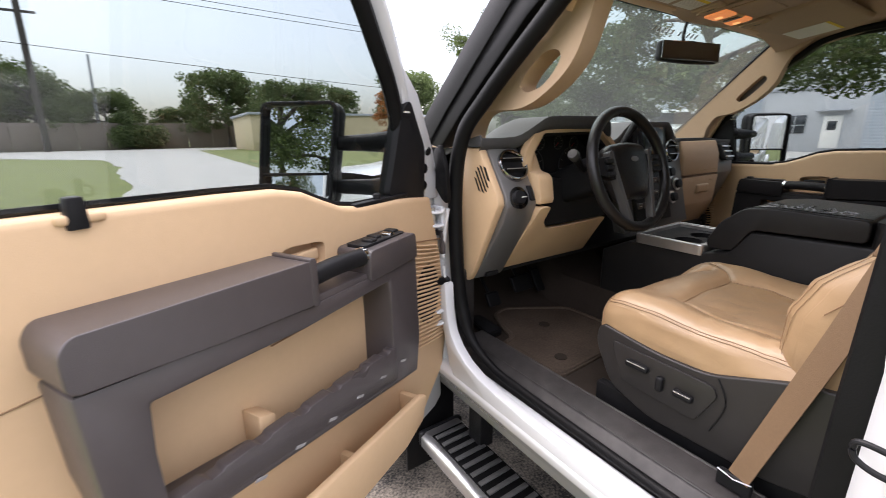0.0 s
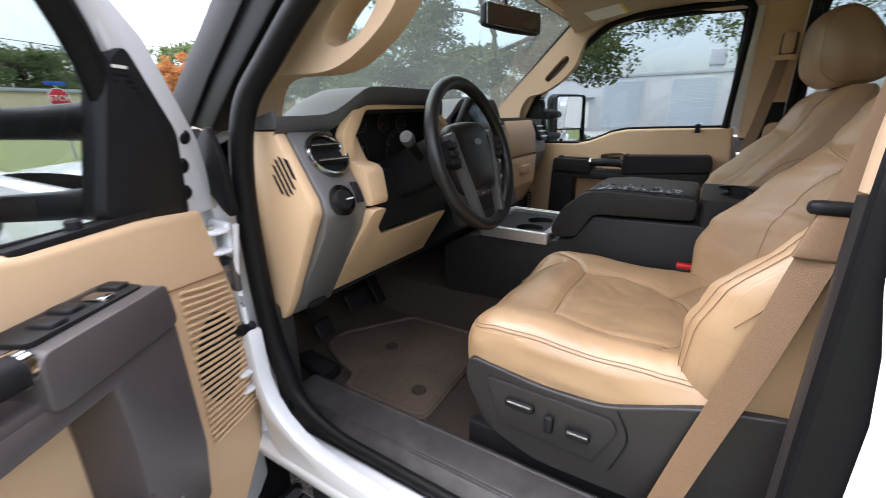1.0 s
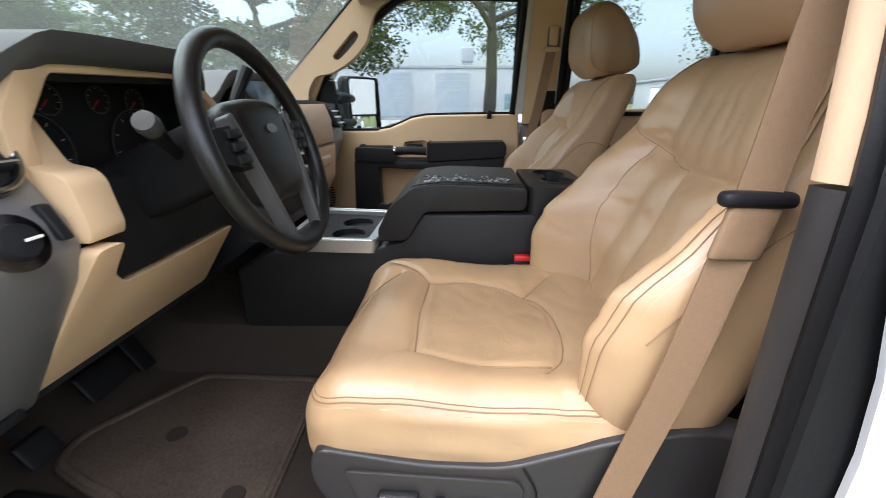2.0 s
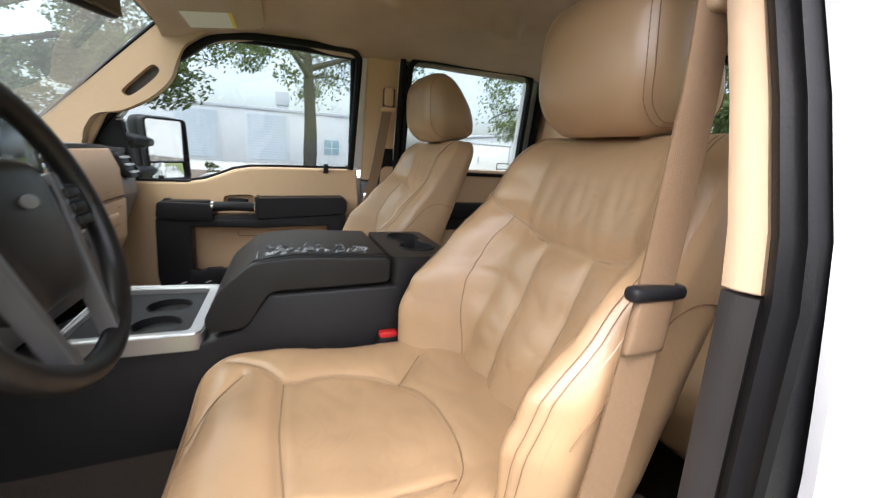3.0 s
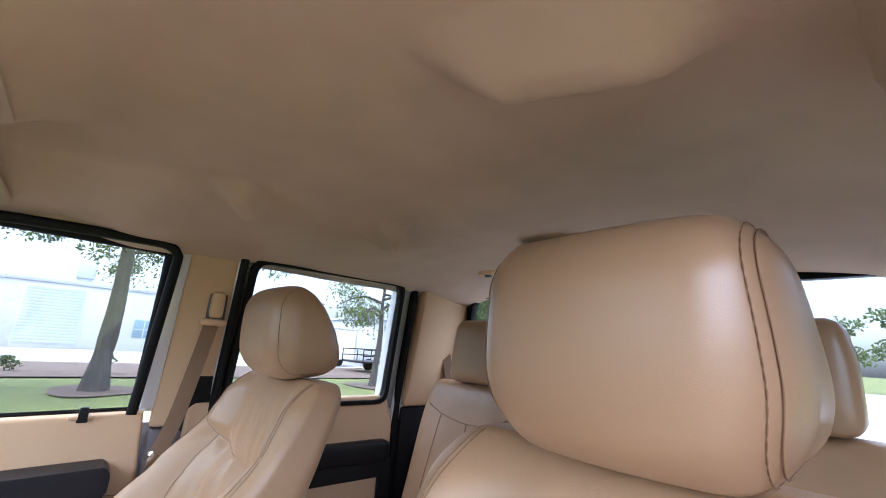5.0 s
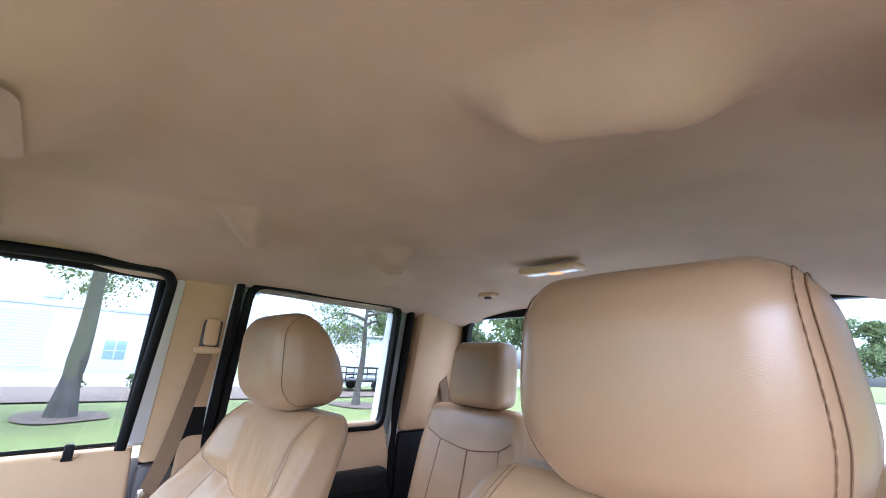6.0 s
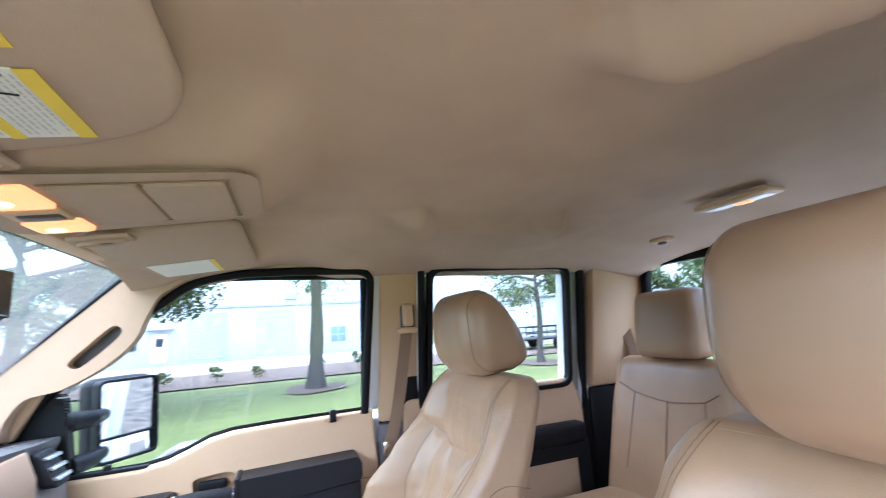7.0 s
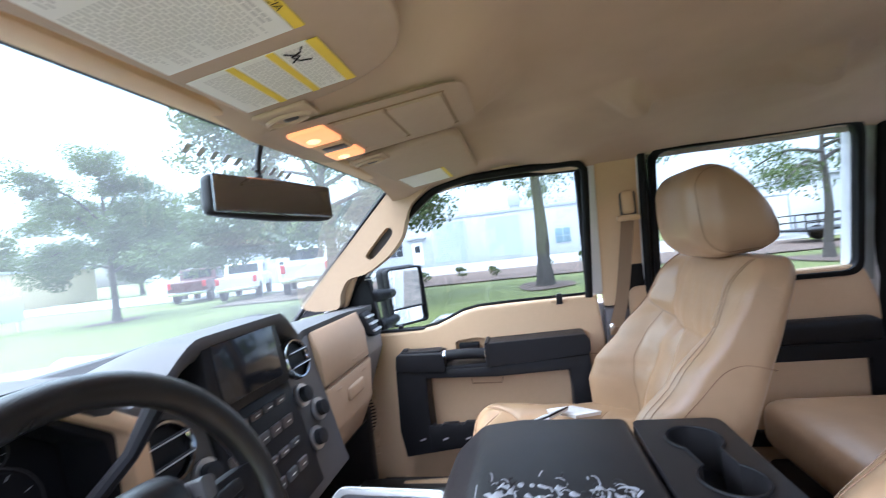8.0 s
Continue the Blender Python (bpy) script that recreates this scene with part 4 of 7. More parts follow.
# ---- front seats ----
BOLSTER = [(1.0, 0.15), (1.08, 0.185), (1.16, 0.203), (1.23, 0.206), (1.29, 0.182), (1.37, 0.106), (1.45, 0.035), (1.52, -0.015), (1.60, -0.07)]
CENTRE = [(1.0, 0.13), (1.10, 0.105), (1.20, 0.070), (1.32, 0.018), (1.43, -0.026), (1.52, -0.048), (1.60, -0.075)]
BACK_SEAMS = [[(-0.215, 0.405), (-0.165, 0.372), (-0.115, 0.346), (-0.06, 0.338), (0.06, 0.338), (0.115, 0.346), (0.165, 0.372), (0.215, 0.405)],
              [(-0.165, 0.372), (-0.172, 0.30), (-0.162, 0.19), (-0.135, 0.04)], [(0.165, 0.372), (0.172, 0.30), (0.162, 0.19), (0.135, 0.04)],
              [(-0.062, 0.338), (-0.060, 0.22), (-0.050, 0.05)], [(0.062, 0.338), (0.060, 0.22), (0.050, 0.05)]]
CUSHION_SEAMS = [[(-0.13, 0.066), (0.0, 0.072), (0.13, 0.066)], [(-0.13, 0.066), (-0.150, 0.0), (-0.158, -0.09), (-0.15, -0.14)],
                 [(0.13, 0.066), (0.142, 0.0), (0.135, -0.07), (0.10, -0.13), (0.03, -0.165), (-0.06, -0.172), (-0.13, -0.158), (-0.175, -0.125)],
                 [(0.10, -0.13), (0.17, -0.19)], [(0.13, 0.066), (0.175, 0.10), (0.205, 0.16)], [(0.16, 0.13), (0.10, 0.17), (0.02, 0.19)]]


def front_seat(sx, label):
    cx = 0.43 * sx
    o = 1 if sx > 0 else -1
    d = thing("front_seat", (cx, 0.3, 0.85), label, "car seat", "front seats")

    def cushion_shape(p):
        u = abs(p.x) / 0.255
        top = step(-0.02, 0.06, p.z)
        v = p.y - 0.06
        z = p.z + top * (0.012 * step(0.45, 0.85, u) - 0.022 * step(0.13, 0.24, v) + 0.010 * step(-0.05, 0.12, v) - 0.010 * (1 - step(0.35, 0.62, u)) * hump(-0.2, -0.12, 0.03, 0.10, v))
        if top > 0.9:
            dist = near_line(CUSHION_SEAMS, p.x, v)
            z -= 0.006 * math.exp(-(dist / 0.006) ** 2) + 0.006 * math.exp(-(dist / 0.028) ** 2)
            z += 0.004 * noise.noise(Vector((p.x * 9 + sx * 5, v * 14, 0.3))) - 0.0018 * max(0.0, 0.25 - abs(noise.noise(Vector((p.x * 10 + 3, v * 17 + sx, 0.7))))) * 4 * step(0.2, -0.05, v)
        x = p.x * (1 + 0.012 * step(0, 0.2, p.y))
        if abs(p.x) > 0.22 and p.z > -0.02:
            x += math.copysign(0.006, p.x) * step(-0.02, 0.01, p.z) * (1 - step(0.03, 0.05, p.z)) * noise.noise(Vector((p.y * 9, p.z * 34, sx * 3.0)))
        return Vector((x, p.y, z))
    cc = Vector((cx, 0.298, 1.075))
    part("cushion", rbox(cc, (0.515, 0.546, 0.145), 0.06, 112, cushion_shape), LEATHER, d, "tan leather seat cushion, worn and creased", sharp=80)
    for ln in CUSHION_SEAMS:
        part("seam", tube([cc + cushion_shape(Vector((p.x, p.y + 0.06, 0.0735))) for p in smooth_path([(*a, 0) for a in ln], 8)], 0.0014, 5), FOLD, d)
    def edge(phi):
        """A line round the cushion's upper edge, from the outer rear over the front to the inner side."""
        hx, hy, hz, r = 0.2575, 0.273, 0.0725, 0.06
        way = [((o * (hx - r), -0.16 + 0.38 * k / 20), (o, 0.0)) for k in range(20)]
        way += [((o * (hx - r), hy - r), (o * math.cos(a), math.sin(a))) for a in (math.pi / 2 * k / 8 for k in range(9))]
        way += [((o * (hx - r) * (1 - 2 * k / 16), hy - r), (0.0, 1.0)) for k in range(1, 16)]
        way += [((-o * (hx - r), hy - r), (-o * math.sin(a), math.cos(a))) for a in (math.pi / 2 * k / 8 for k in range(9))]
        c, s = math.cos(phi) * (r + 0.0006), math.sin(phi) * (r + 0.0006)
        return [cc + cushion_shape(Vector((p[0] + q[0] * c, p[1] + q[1] * c, hz - r + s))) for p, q in way]
    for phi in (0.66, 0.76):
        part("piping", tube(edge(phi), 0.0010 if phi < 0.7 else 0.0007, 6), FOLD if phi < 0.7 else SEAM, d)

    L, D = 0.53, 0.17

    def back_shape(p):
        l, u = p.z + L / 2, abs(p.x) / 0.2525
        z = 1.06 + l
        w = step(0.50, 0.86, u)
        yf = curve(z, CENTRE) * (1 - w) + curve(z, BOLSTER) * w
        yr = 0.030 - 0.36 * (z - 1.06)
        t = (p.y / (D / 2) + 1) / 2
        y = yr + (yf - yr) * t
        if p.y > D * 0.35:
            dist = near_line(BACK_SEAMS, p.x, l)
            y -= 0.007 * math.exp(-(dist / 0.006) ** 2) + 0.011 * math.exp(-(dist / 0.024) ** 2)
            y += (0.0035 if sx < 0 else 0.0025) * noise.noise(Vector((p.x * 16 + sx * 7, l * 8, 1.7))) * step(0.3, 0.6, u)
            crease = max(0.0, 0.22 - abs(noise.noise(Vector((p.x * 9 + l * 12 + sx, l * 20 - p.x * 10, 2.2))))) * 4.5
            y -= (0.0040 if sx < 0 else 0.0015) * crease * (hump(0.5, 0.62, 0.8, 0.95, u) * hump(0.12, 0.22, 0.40, 0.47, l) + 0.45 * hump(0.05, 0.15, 0.30, 0.40, l) * (1 - step(0.5, 0.7, u)))
            y -= (0.003 if sx < 0 else 0.001) * max(0.0, 0.3 - abs(noise.noise(Vector((p.x * 22, l * 5, 5.0 + sx))))) * 3 * hump(0.33, 0.36, 0.43, 0.50, l)
        x = p.x * (1 - 0.07 * step(0.34, 0.53, l) + 0.03 * hump(0.03, 0.12, 0.2, 0.36, l))
        return Vector((cx + x, y, z))
    part("backrest", rbox((0, 0, 0), (0.505, D, L), 0.055, 124, back_shape), LEATHER, d, "tan leather backrest with wrinkled bolsters", sharp=80)

    def on_back(x, l, lift=0.0):
        over, high = max(0.0, abs(x) - (0.2525 - 0.055)), max(0.0, l - (L - 0.055))
        return back_shape(Vector((x, D / 2 - 0.055 + math.sqrt(max(0.0, 0.055 ** 2 - over ** 2 - high ** 2)) + lift, l - L / 2)))
    for ln in BACK_SEAMS:
        part("seam", tube([on_back(p.x, p.y, 0.0008) for p in smooth_path([(*a, 0) for a in ln], 8)], 0.0010, 5), FOLD, d)
    for off, q in ((0.0, o), (0.008, o), (0.0, -o), (0.008, -o)):
        ln = [(q * (0.226 - off), 0.06), (q * (0.236 - off), 0.18), (q * (0.234 - off), 0.33), (q * (0.222 - off), 0.45), (q * (0.212 - off), 0.50), (q * (0.205 - off), 0.5275)]
        part("stitching", tube([on_back(p.x, p.y, 0.0024) for p in smooth_path([(*a, 0) for a in ln], 8)], 0.0006, 5), SEAM if off else FOLD, d)
    for sd in (-1, 1):
        ln = []
        for p in smooth_path([(0, 0.145, 1.25), (0, 0.10, 1.305), (0, 0.06, 1.345), (0, 0.02, 1.385), (0, -0.02, 1.398), (0, -0.07, 1.386)], 6):
            ln.append(Vector((cx + sd * (0.253 * (1 + 0.03 * hump(0.03, 0.12, 0.2, 0.36, p.z - 1.06))), p.y, p.z)))
        part("panel_seam", tube(ln, 0.0009, 5), SEAM, d)

    # headrest on two posts
    def head(p):
        k = step(-0.02, 0.105, p.z)
        x = p.x * (1 - 0.06 * k) * (1 - 0.09 * step(0.02, 0.10, -p.z))
        y = p.y * (1 - 0.10 * k) - 0.022 * (p.x / 0.14) ** 2 * step(-0.07, 0.05, p.y) - 0.012 * step(0.03, 0.10, -p.z) * step(0.0, 0.08, p.y)
        q = max(0.0, 0.62 - (p.y + 0.0925) / 0.185) / 0.62
        z = p.z - (p.z + 0.106) / 0.212 * 0.105 * q ** 1.8
        a = radians(-6)
        return Vector((x, y * math.cos(a) - z * math.sin(a), y * math.sin(a) + z * math.cos(a)))
    hc = Vector((cx + 0.008 * (sx < 0), -0.0845, 1.695))
    hr = part("headrest", rbox(hc, (0.282, 0.185, 0.212), 0.055, 30, head), SMOOTH_LEATHER, d, "tan leather headrest with double stitching", sharp=80)

    def skin(x, t):
        """A point on the headrest's outline at x: a ray from its middle meets the rounded box."""
        dy, dz = math.cos(t), math.sin(t)
        k = 1.0 / max(abs(dy) / 0.0925, abs(dz) / 0.106)
        py, pz = dy * k, dz * k
        iy, iz = max(-0.0375, min(0.0375, py)), max(-0.051, min(0.051, pz))
        q = Vector((0, py - iy, pz - iz))
        if q.length > 1e-6:
            q = q.normalized() * math.sqrt(max(0.0, 0.0555 ** 2 - max(0.0, abs(x) - 0.0875) ** 2))
        return hc + head(Vector((x, iy + q.y, iz + q.z)))
    for xx in (0.121, 0.128):
        dashed = xx != 0.128
        part("stitching", tube([skin(o * xx, 2 * math.pi * k / 180) for k in range(180)], [0.0007 if (k % 3 or not dashed) else 0.0002 for k in range(180)], 5, closed=True, up=(1, 0, 0)), SEAM, hr)
    part("edge_seam", tube([skin(-o * 0.122, 2 * math.pi * k / 90) for k in range(90)], 0.0007, 5, closed=True, up=(1, 0, 0)), FOLD, hr)
    for xx in (-0.06, 0.06):
        part("post", tube([(cx + xx, -0.105, 1.53), (cx + xx, -0.09, 1.62)], 0.007, 8), CHROME, hr, "chrome headrest post")
        part("post_guide", lathe([(0.016, 0.0), (0.016, 0.006), (0.008, 0.008)], (cx + xx, -0.104, 1.585), (0, 0, 1), 12), TAN, hr)
    # side cover with the seat switches
    X = cx + o * 0.268
    cover = part("side_cover", prism(rounded([(0.545, 1.085), (0.55, 1.03), (0.50, 0.935), (0.40, 0.90), (0.16, 0.905), (0.0, 0.95), (-0.06, 1.03), (-0.04, 1.11), (0.05, 1.138), (0.16, 1.118), (0.29, 1.066), (0.40, 1.065)], 0.03), "x", min(X, X - o * 0.05), max(X, X - o * 0.05), 0.014, 3), SEATPLASTIC, d, "dark taupe seat side cover")
    part("switch_plate", prism(rounded([(0.505, 1.055), (0.47, 0.965), (0.30, 0.955), (0.265, 1.03), (0.275, 1.05)], 0.012), "x", min(X, X + o * 0.006), max(X, X + o * 0.006), 0.003), SEATPLASTIC, cover)
    part("cover_gap", tube(smooth_path([(X + o * 0.002, 0.27, 1.07), (X + o * 0.002, 0.25, 1.02), (X + o * 0.002, 0.27, 0.95)], 5), 0.0016, 5), BLACK, cover)
    for yy, zz, ln in ((0.43, 1.022, 0.055), (0.375, 1.005, 0.016), (0.325, 1.003, 0.042)):
        part("seat_switch", rbox((X + o * 0.012, yy, zz), (0.016, ln, 0.016 if ln > 0.02 else 0.035), 0.006, 4), BLACK, cover, "black seat switch")
        if ln > 0.02:
            part("switch_rim", tube([(X + o * 0.018, yy - ln * 0.4, zz + 0.005), (X + o * 0.018, yy + ln * 0.4, zz + 0.005)], 0.0016, 5), ALU, cover)
    part("seat_base", box(cx - 0.2, cx + 0.2, 0.1, 0.52, 0.85, 1.02, 0.01), BLACK, d)
    part("seat_track", box(cx + o * 0.22 - 0.015, cx + o * 0.22 + 0.015, -0.05, 0.56, 0.845, 0.90, 0.006), BLACK, d)
    return d


front_seat(-1, "tan leather bucket seat with wrinkled bolsters and switches")
front_seat(1, "tan leather bucket seat with booklets lying on it")


# ---- rear bench ----
rear = thing("rear_bench", (0, -0.6, 0.9), "tan leather rear bench seat with three sections", "car seat")
for xx, w in ((-0.42, 0.48), (0.42, 0.48), (0.0, 0.30)):
    def rear_back(p, xx=xx):
        a = radians(14)
        return Vector((p.x * (1 - 0.08 * step(0.1, 0.26, p.z)), p.y * math.cos(a) - p.z * math.sin(a) + (0.02 * step(0.12, 0.2, abs(p.x)) if p.y > 0 else 0), p.y * math.sin(a) + p.z * math.cos(a)))
    part("backrest", rbox((xx, -0.76, 1.30), (w, 0.14, 0.54), 0.05, 14, rear_back), LEATHER, rear, "tan leather rear backrest")
    part("cushion", rbox((xx, -0.50, 1.08), (w, 0.50, 0.15), 0.055, 12), LEATHER, rear, "tan leather rear cushion")
    if abs(xx) > 0.1:
        for ln in ([(-0.13, 0.14), (0.0, 0.125), (0.13, 0.14)], [(-0.13, 0.14), (-0.145, -0.1)], [(0.13, 0.14), (0.145, -0.1)], [(0.0, 0.125), (0.0, -0.1)], [(-0.13, 0.14), (-0.19, 0.17)], [(0.13, 0.14), (0.19, 0.17)]):
            P = [Vector((xx, -0.76, 1.30)) + rear_back(Vector((p.x, 0.0715, p.y))) for p in smooth_path([(*a, 0) for a in ln], 5)]
            part("seam", tube(P, 0.002, 5), SEAM, rear)
    hx = xx * 0.98
    if abs(xx) > 0.1:
        part("headrest", rbox((hx, -0.785, 1.676), (0.238, 0.115, 0.215), 0.032, 8, lambda p: Vector((p.x * (1 - 0.08 * step(0, 0.1, p.z)), p.y - 0.1 * p.z, p.z))), SMOOTH_LEATHER, rear, "tan leather rear headrest")
    else:
        part("headrest", rbox((hx, -0.80, 1.60), (0.20, 0.10, 0.09), 0.03, 7), SMOOTH_LEATHER, rear, "low centre headrest")


# ---- centre console ----
con = thing("centre_console", (0.0, 0.35, 0.9), "dark centre console with worn armrest lid and cup holders", "console")
XL, XR = -0.155, 0.132
part("body", prism([(0.93, 0.92), (0.93, 1.10), (0.83, 1.15), (0.58, 1.165), (0.50, 1.185), (0.45, 1.256), (0.20, 1.262), (0.055, 1.25), (0.05, 0.92)], "x", XL, XR, 0.008, 3), CHARCOAL, con, "charcoal console body")
lid = part("lid", prism(rounded([(0.207, 1.270), (0.207, 1.326), (0.40, 1.331), (0.475, 1.322), (0.532, 1.272), (0.562, 1.212), (0.556, 1.186), (0.488, 1.190), (0.446, 1.262)], 0.016, 4), "x", XL - 0.006, XR + 0.006, 0.017, 4), CHARCOAL, con, "cracked charcoal armrest lid", sharp=50)
part("lid_seam", tube([(XL + 0.012, 0.21, 1.3275), (XL + 0.012, 0.40, 1.3325), (XL + 0.012, 0.472, 1.323), (XL + 0.012, 0.53, 1.273)], 0.0013, 5), BLACK, lid)
CUP = 0.042
cups = [(0.056 + CUP * math.cos(k), 0.124 + CUP * math.sin(k)) for k in (-2.5 + 5.0 * i / 24 for i in range(25))] + [(-0.060 + CUP * math.cos(k), 0.120 + CUP * math.sin(k)) for k in (0.62 + 5.05 * i / 24 for i in range(25))]
part("rear_top", holed(rounded([(XL, 0.055), (XR, 0.055), (XR, 0.203), (XL, 0.203)], 0.02), [cups], "z", 1.25, 1.324, 1.24), CHARCOAL, con, "charcoal rear cup holder block")
part("cup_rim", tube([(x, y, 1.325) for x, y in cups], 0.0022, 6, closed=True), BLACK, con, "black cup holder rim")
part("cup_floor", prism([(0.056 + (x - 0.056) * 1.02 if x > 0 else x * 1.02, y) for x, y in cups], "z", 1.236, 1.243, 0), RUBBER, con)
part("tray_edge", holed(rounded([(XL - 0.004, 0.565), (XL - 0.004, 0.80), (XR + 0.03, 0.81), (XR + 0.012, 0.565)], 0.02), [rounded([(XL + 0.022, 0.59), (XL + 0.022, 0.79), (XR + 0.004, 0.79), (XR - 0.008, 0.59)], 0.015)], "z", 1.155, 1.186), ALU, con, "brushed metal trim round the tray", sharp=40)
part("tray_rim", tube([(x, y, 1.187) for x, y in rounded([(XL, 0.569), (XL, 0.796), (XR + 0.026, 0.806), (XR + 0.009, 0.569)], 0.02)], 0.0026, 8, closed=True), ALU, con, "thin bright rim of the tray")
wells = [circle(-0.062, 0.66, 0.044), circle(0.045, 0.66, 0.044)]
part("tray", holed(rounded([(XL + 0.018, 0.585), (XL + 0.018, 0.795), (XR + 0.006, 0.795), (XR - 0.006, 0.585)], 0.015), wells, "z", 1.16, 1.175, 1.09), BLACK, con, "dark tray with cup wells")
for ln in wells:
    x, y = sum(p[0] for p in ln) / 24, sum(p[1] for p in ln) / 24
    part("cup_floor", lathe([(0.0, 0.0), (0.045, 0.0), (0.045, 0.003), (0.0, 0.003)], (x, y, 1.092), (0, 0, 1), 20), RUBBER, con)
# cracked vinyl flakes on the lid
random.seed(4)
FRAY = mat("frayed_backing", (0.30, 0.31, 0.32), 0.9, var=0.6, scale=140)


def lid_z(y):
    return 1.3265 + 0.0259 * (y - 0.207) if y < 0.40 else 1.3315 - 0.12 * (y - 0.40)


patch = grid(90, 26, lambda u, v: Vector((XL + 0.028 + 0.062 * v, 0.235 + 0.235 * u, lid_z(0.235 + 0.235 * u) - 0.0015 + 0.0060 * max(-0.4, noise.noise(Vector((u * 26, v * 5.5, 0.4))) * hump(0.0, 0.14, 0.86, 1.0, u) * hump(0.0, 0.3, 0.7, 1.0, v)))))
part("torn_vinyl", patch, FRAY, lid, "frayed grey patch of torn vinyl", sharp=20)
for k in range(46):
    y = 0.25 + 0.205 * random.random()
    x = XL + 0.058 + random.gauss(0, 0.014)
    a = random.uniform(0, 6.28)
    ln = random.uniform(0.006, 0.020)
    z = lid_z(y)
    P = [Vector((x + ln * q * math.cos(a + 0.5 * q), y + ln * q * math.sin(a + 0.5 * q), z + 0.001 + 0.005 * math.sin(q * 2.4))) for q in (0.0, 0.35, 0.7, 1.0)]
    part("flake", ribbon(P, [Vector((-math.sin(a), math.cos(a), 0.3))] * 4, random.uniform(0.0016, 0.004), 0.0004), FRAY if k % 3 else CHARCOAL, lid)
bk = thing("belt_buckle", (-0.165, 0.20, 1.05), "black seat belt buckle with red button", "buckle")
part("body", box(-0.185, -0.162, 0.19, 0.235, 1.02, 1.155, 0.005), BLACK, bk)
part("button", box(-0.183, -0.164, 0.194, 0.231, 1.152, 1.166, 0.003), RED, bk, "red release button")

# ---- dashboard ----
dash = thing("dashboard", (0, 1.0, 1.1), "tan and charcoal dashboard with grey painted trim", "dashboard")


def dash_top(x, y):
    z = 1.512 + 0.028 * step(-0.20, -0.30, x) + 0.050 * hump(-0.665, -0.575, -0.33, -0.20, x) + 0.065 * hump(-0.20, -0.075, 0.15, 0.24, x) * (1 - 0.35 * step(0.95, 1.2, y))
    z -= 0.012 * step(0.5, 0.75, abs(x))
    f = step(0.97, 1.33, y)
    return z * (1 - f) + (1.50 - 0.06 * abs(x)) * f - 0.05 * step(1.2, 1.36, y)


def dash_front(x):
    return 0.90 + 0.012 * step(0.45, 0.8, abs(x)) * (x < 0) - 0.05 * hump(-0.68, -0.58, -0.30, -0.20, x) + 0.03 * hump(0.2, 0.3, 0.9, 1.0, x)


bm = grid(90, 16, lambda u, v: Vector((-0.785 + 1.57 * u, dash_front(-0.785 + 1.57 * u) + v * (1.37 - dash_front(-0.785 + 1.57 * u)), dash_top(-0.785 + 1.57 * u, dash_front(-0.785 + 1.57 * u) + v * (1.37 - dash_front(-0.785 + 1.57 * u))))))
bm2 = grid(90, 3, lambda u, v: Vector((-0.785 + 1.57 * u, dash_front(-0.785 + 1.57 * u) - 0.008 * math.sin(v * math.pi) + 0.015 * v, dash_top(-0.785 + 1.57 * u, dash_front(-0.785 + 1.57 * u)) - 0.038 * v)))
bm3 = grid(90, 1, lambda u, v: Vector((-0.785 + 1.57 * u, dash_front(-0.785 + 1.57 * u) + 0.015 + 0.12 * v, dash_top(-0.785 + 1.57 * u, dash_front(-0.785 + 1.57 * u)) - 0.038)))
top = merge(bm, bm2, bm3)
bmesh.ops.remove_doubles(top, verts=top.verts[:], dist=0.0005)
part("top_pad", top, DASHTOP, dash, "charcoal grained dash top", sharp=50)

part("pad_end", prism([(0.912, 1.504), (0.908, 1.524), (0.918, 1.538), (1.30, 1.452), (1.30, 1.42), (1.0, 1.502)], "x", -0.788, -0.780, 0.003), DASHTOP, dash)

# driver end: tan side panel with slots, grey panel with vent and light switch
end = part("end_panel", prism([(1.06, 1.50), (0.925, 1.502), (0.842, 1.370), (0.836, 1.345), (0.945, 1.13), (0.975, 1.085), (1.10, 1.085)], "x", -0.785, -0.757, 0.007), TAN, dash, "tan dash end panel")
for k in range(5):
    q = (k - 2) / 2.4
    half = 0.036 * math.sqrt(1 - q * q)
    cy, cz = 0.908 - 0.0100 * (k - 2), 1.415 + 0.0082 * (k - 2)
    dy, dz = -0.52 * half, -0.86 * half
    w = 0.0045
    part("slot", prism([(cy - dy - w, cz - dz), (cy - dy + w, cz - dz + 0.003), (cy + dy + w, cz + dz), (cy + dy - w, cz + dz - 0.003)], "x", -0.7862, -0.780, 0), BLACK, end)


def face(profile, xa, xb, material, name, label="", th=0.03, bev=0.006):
    """A fascia piece: a profile in (y, z) from top to bottom with a depth behind it."""
    pts = list(profile) + [(y + th + 0.02, z) for y, z in reversed(profile)]
    return part(name, prism(pts, "x", xa, xb, bev), material, dash, label)


GREY_L = [(0.920, 1.50), (0.838, 1.372), (0.828, 1.338), (0.845, 1.29), (0.975, 1.085)]
face(GREY_L, -0.756, -0.640, SILVER, "grey_panel", "grey painted dash panel")


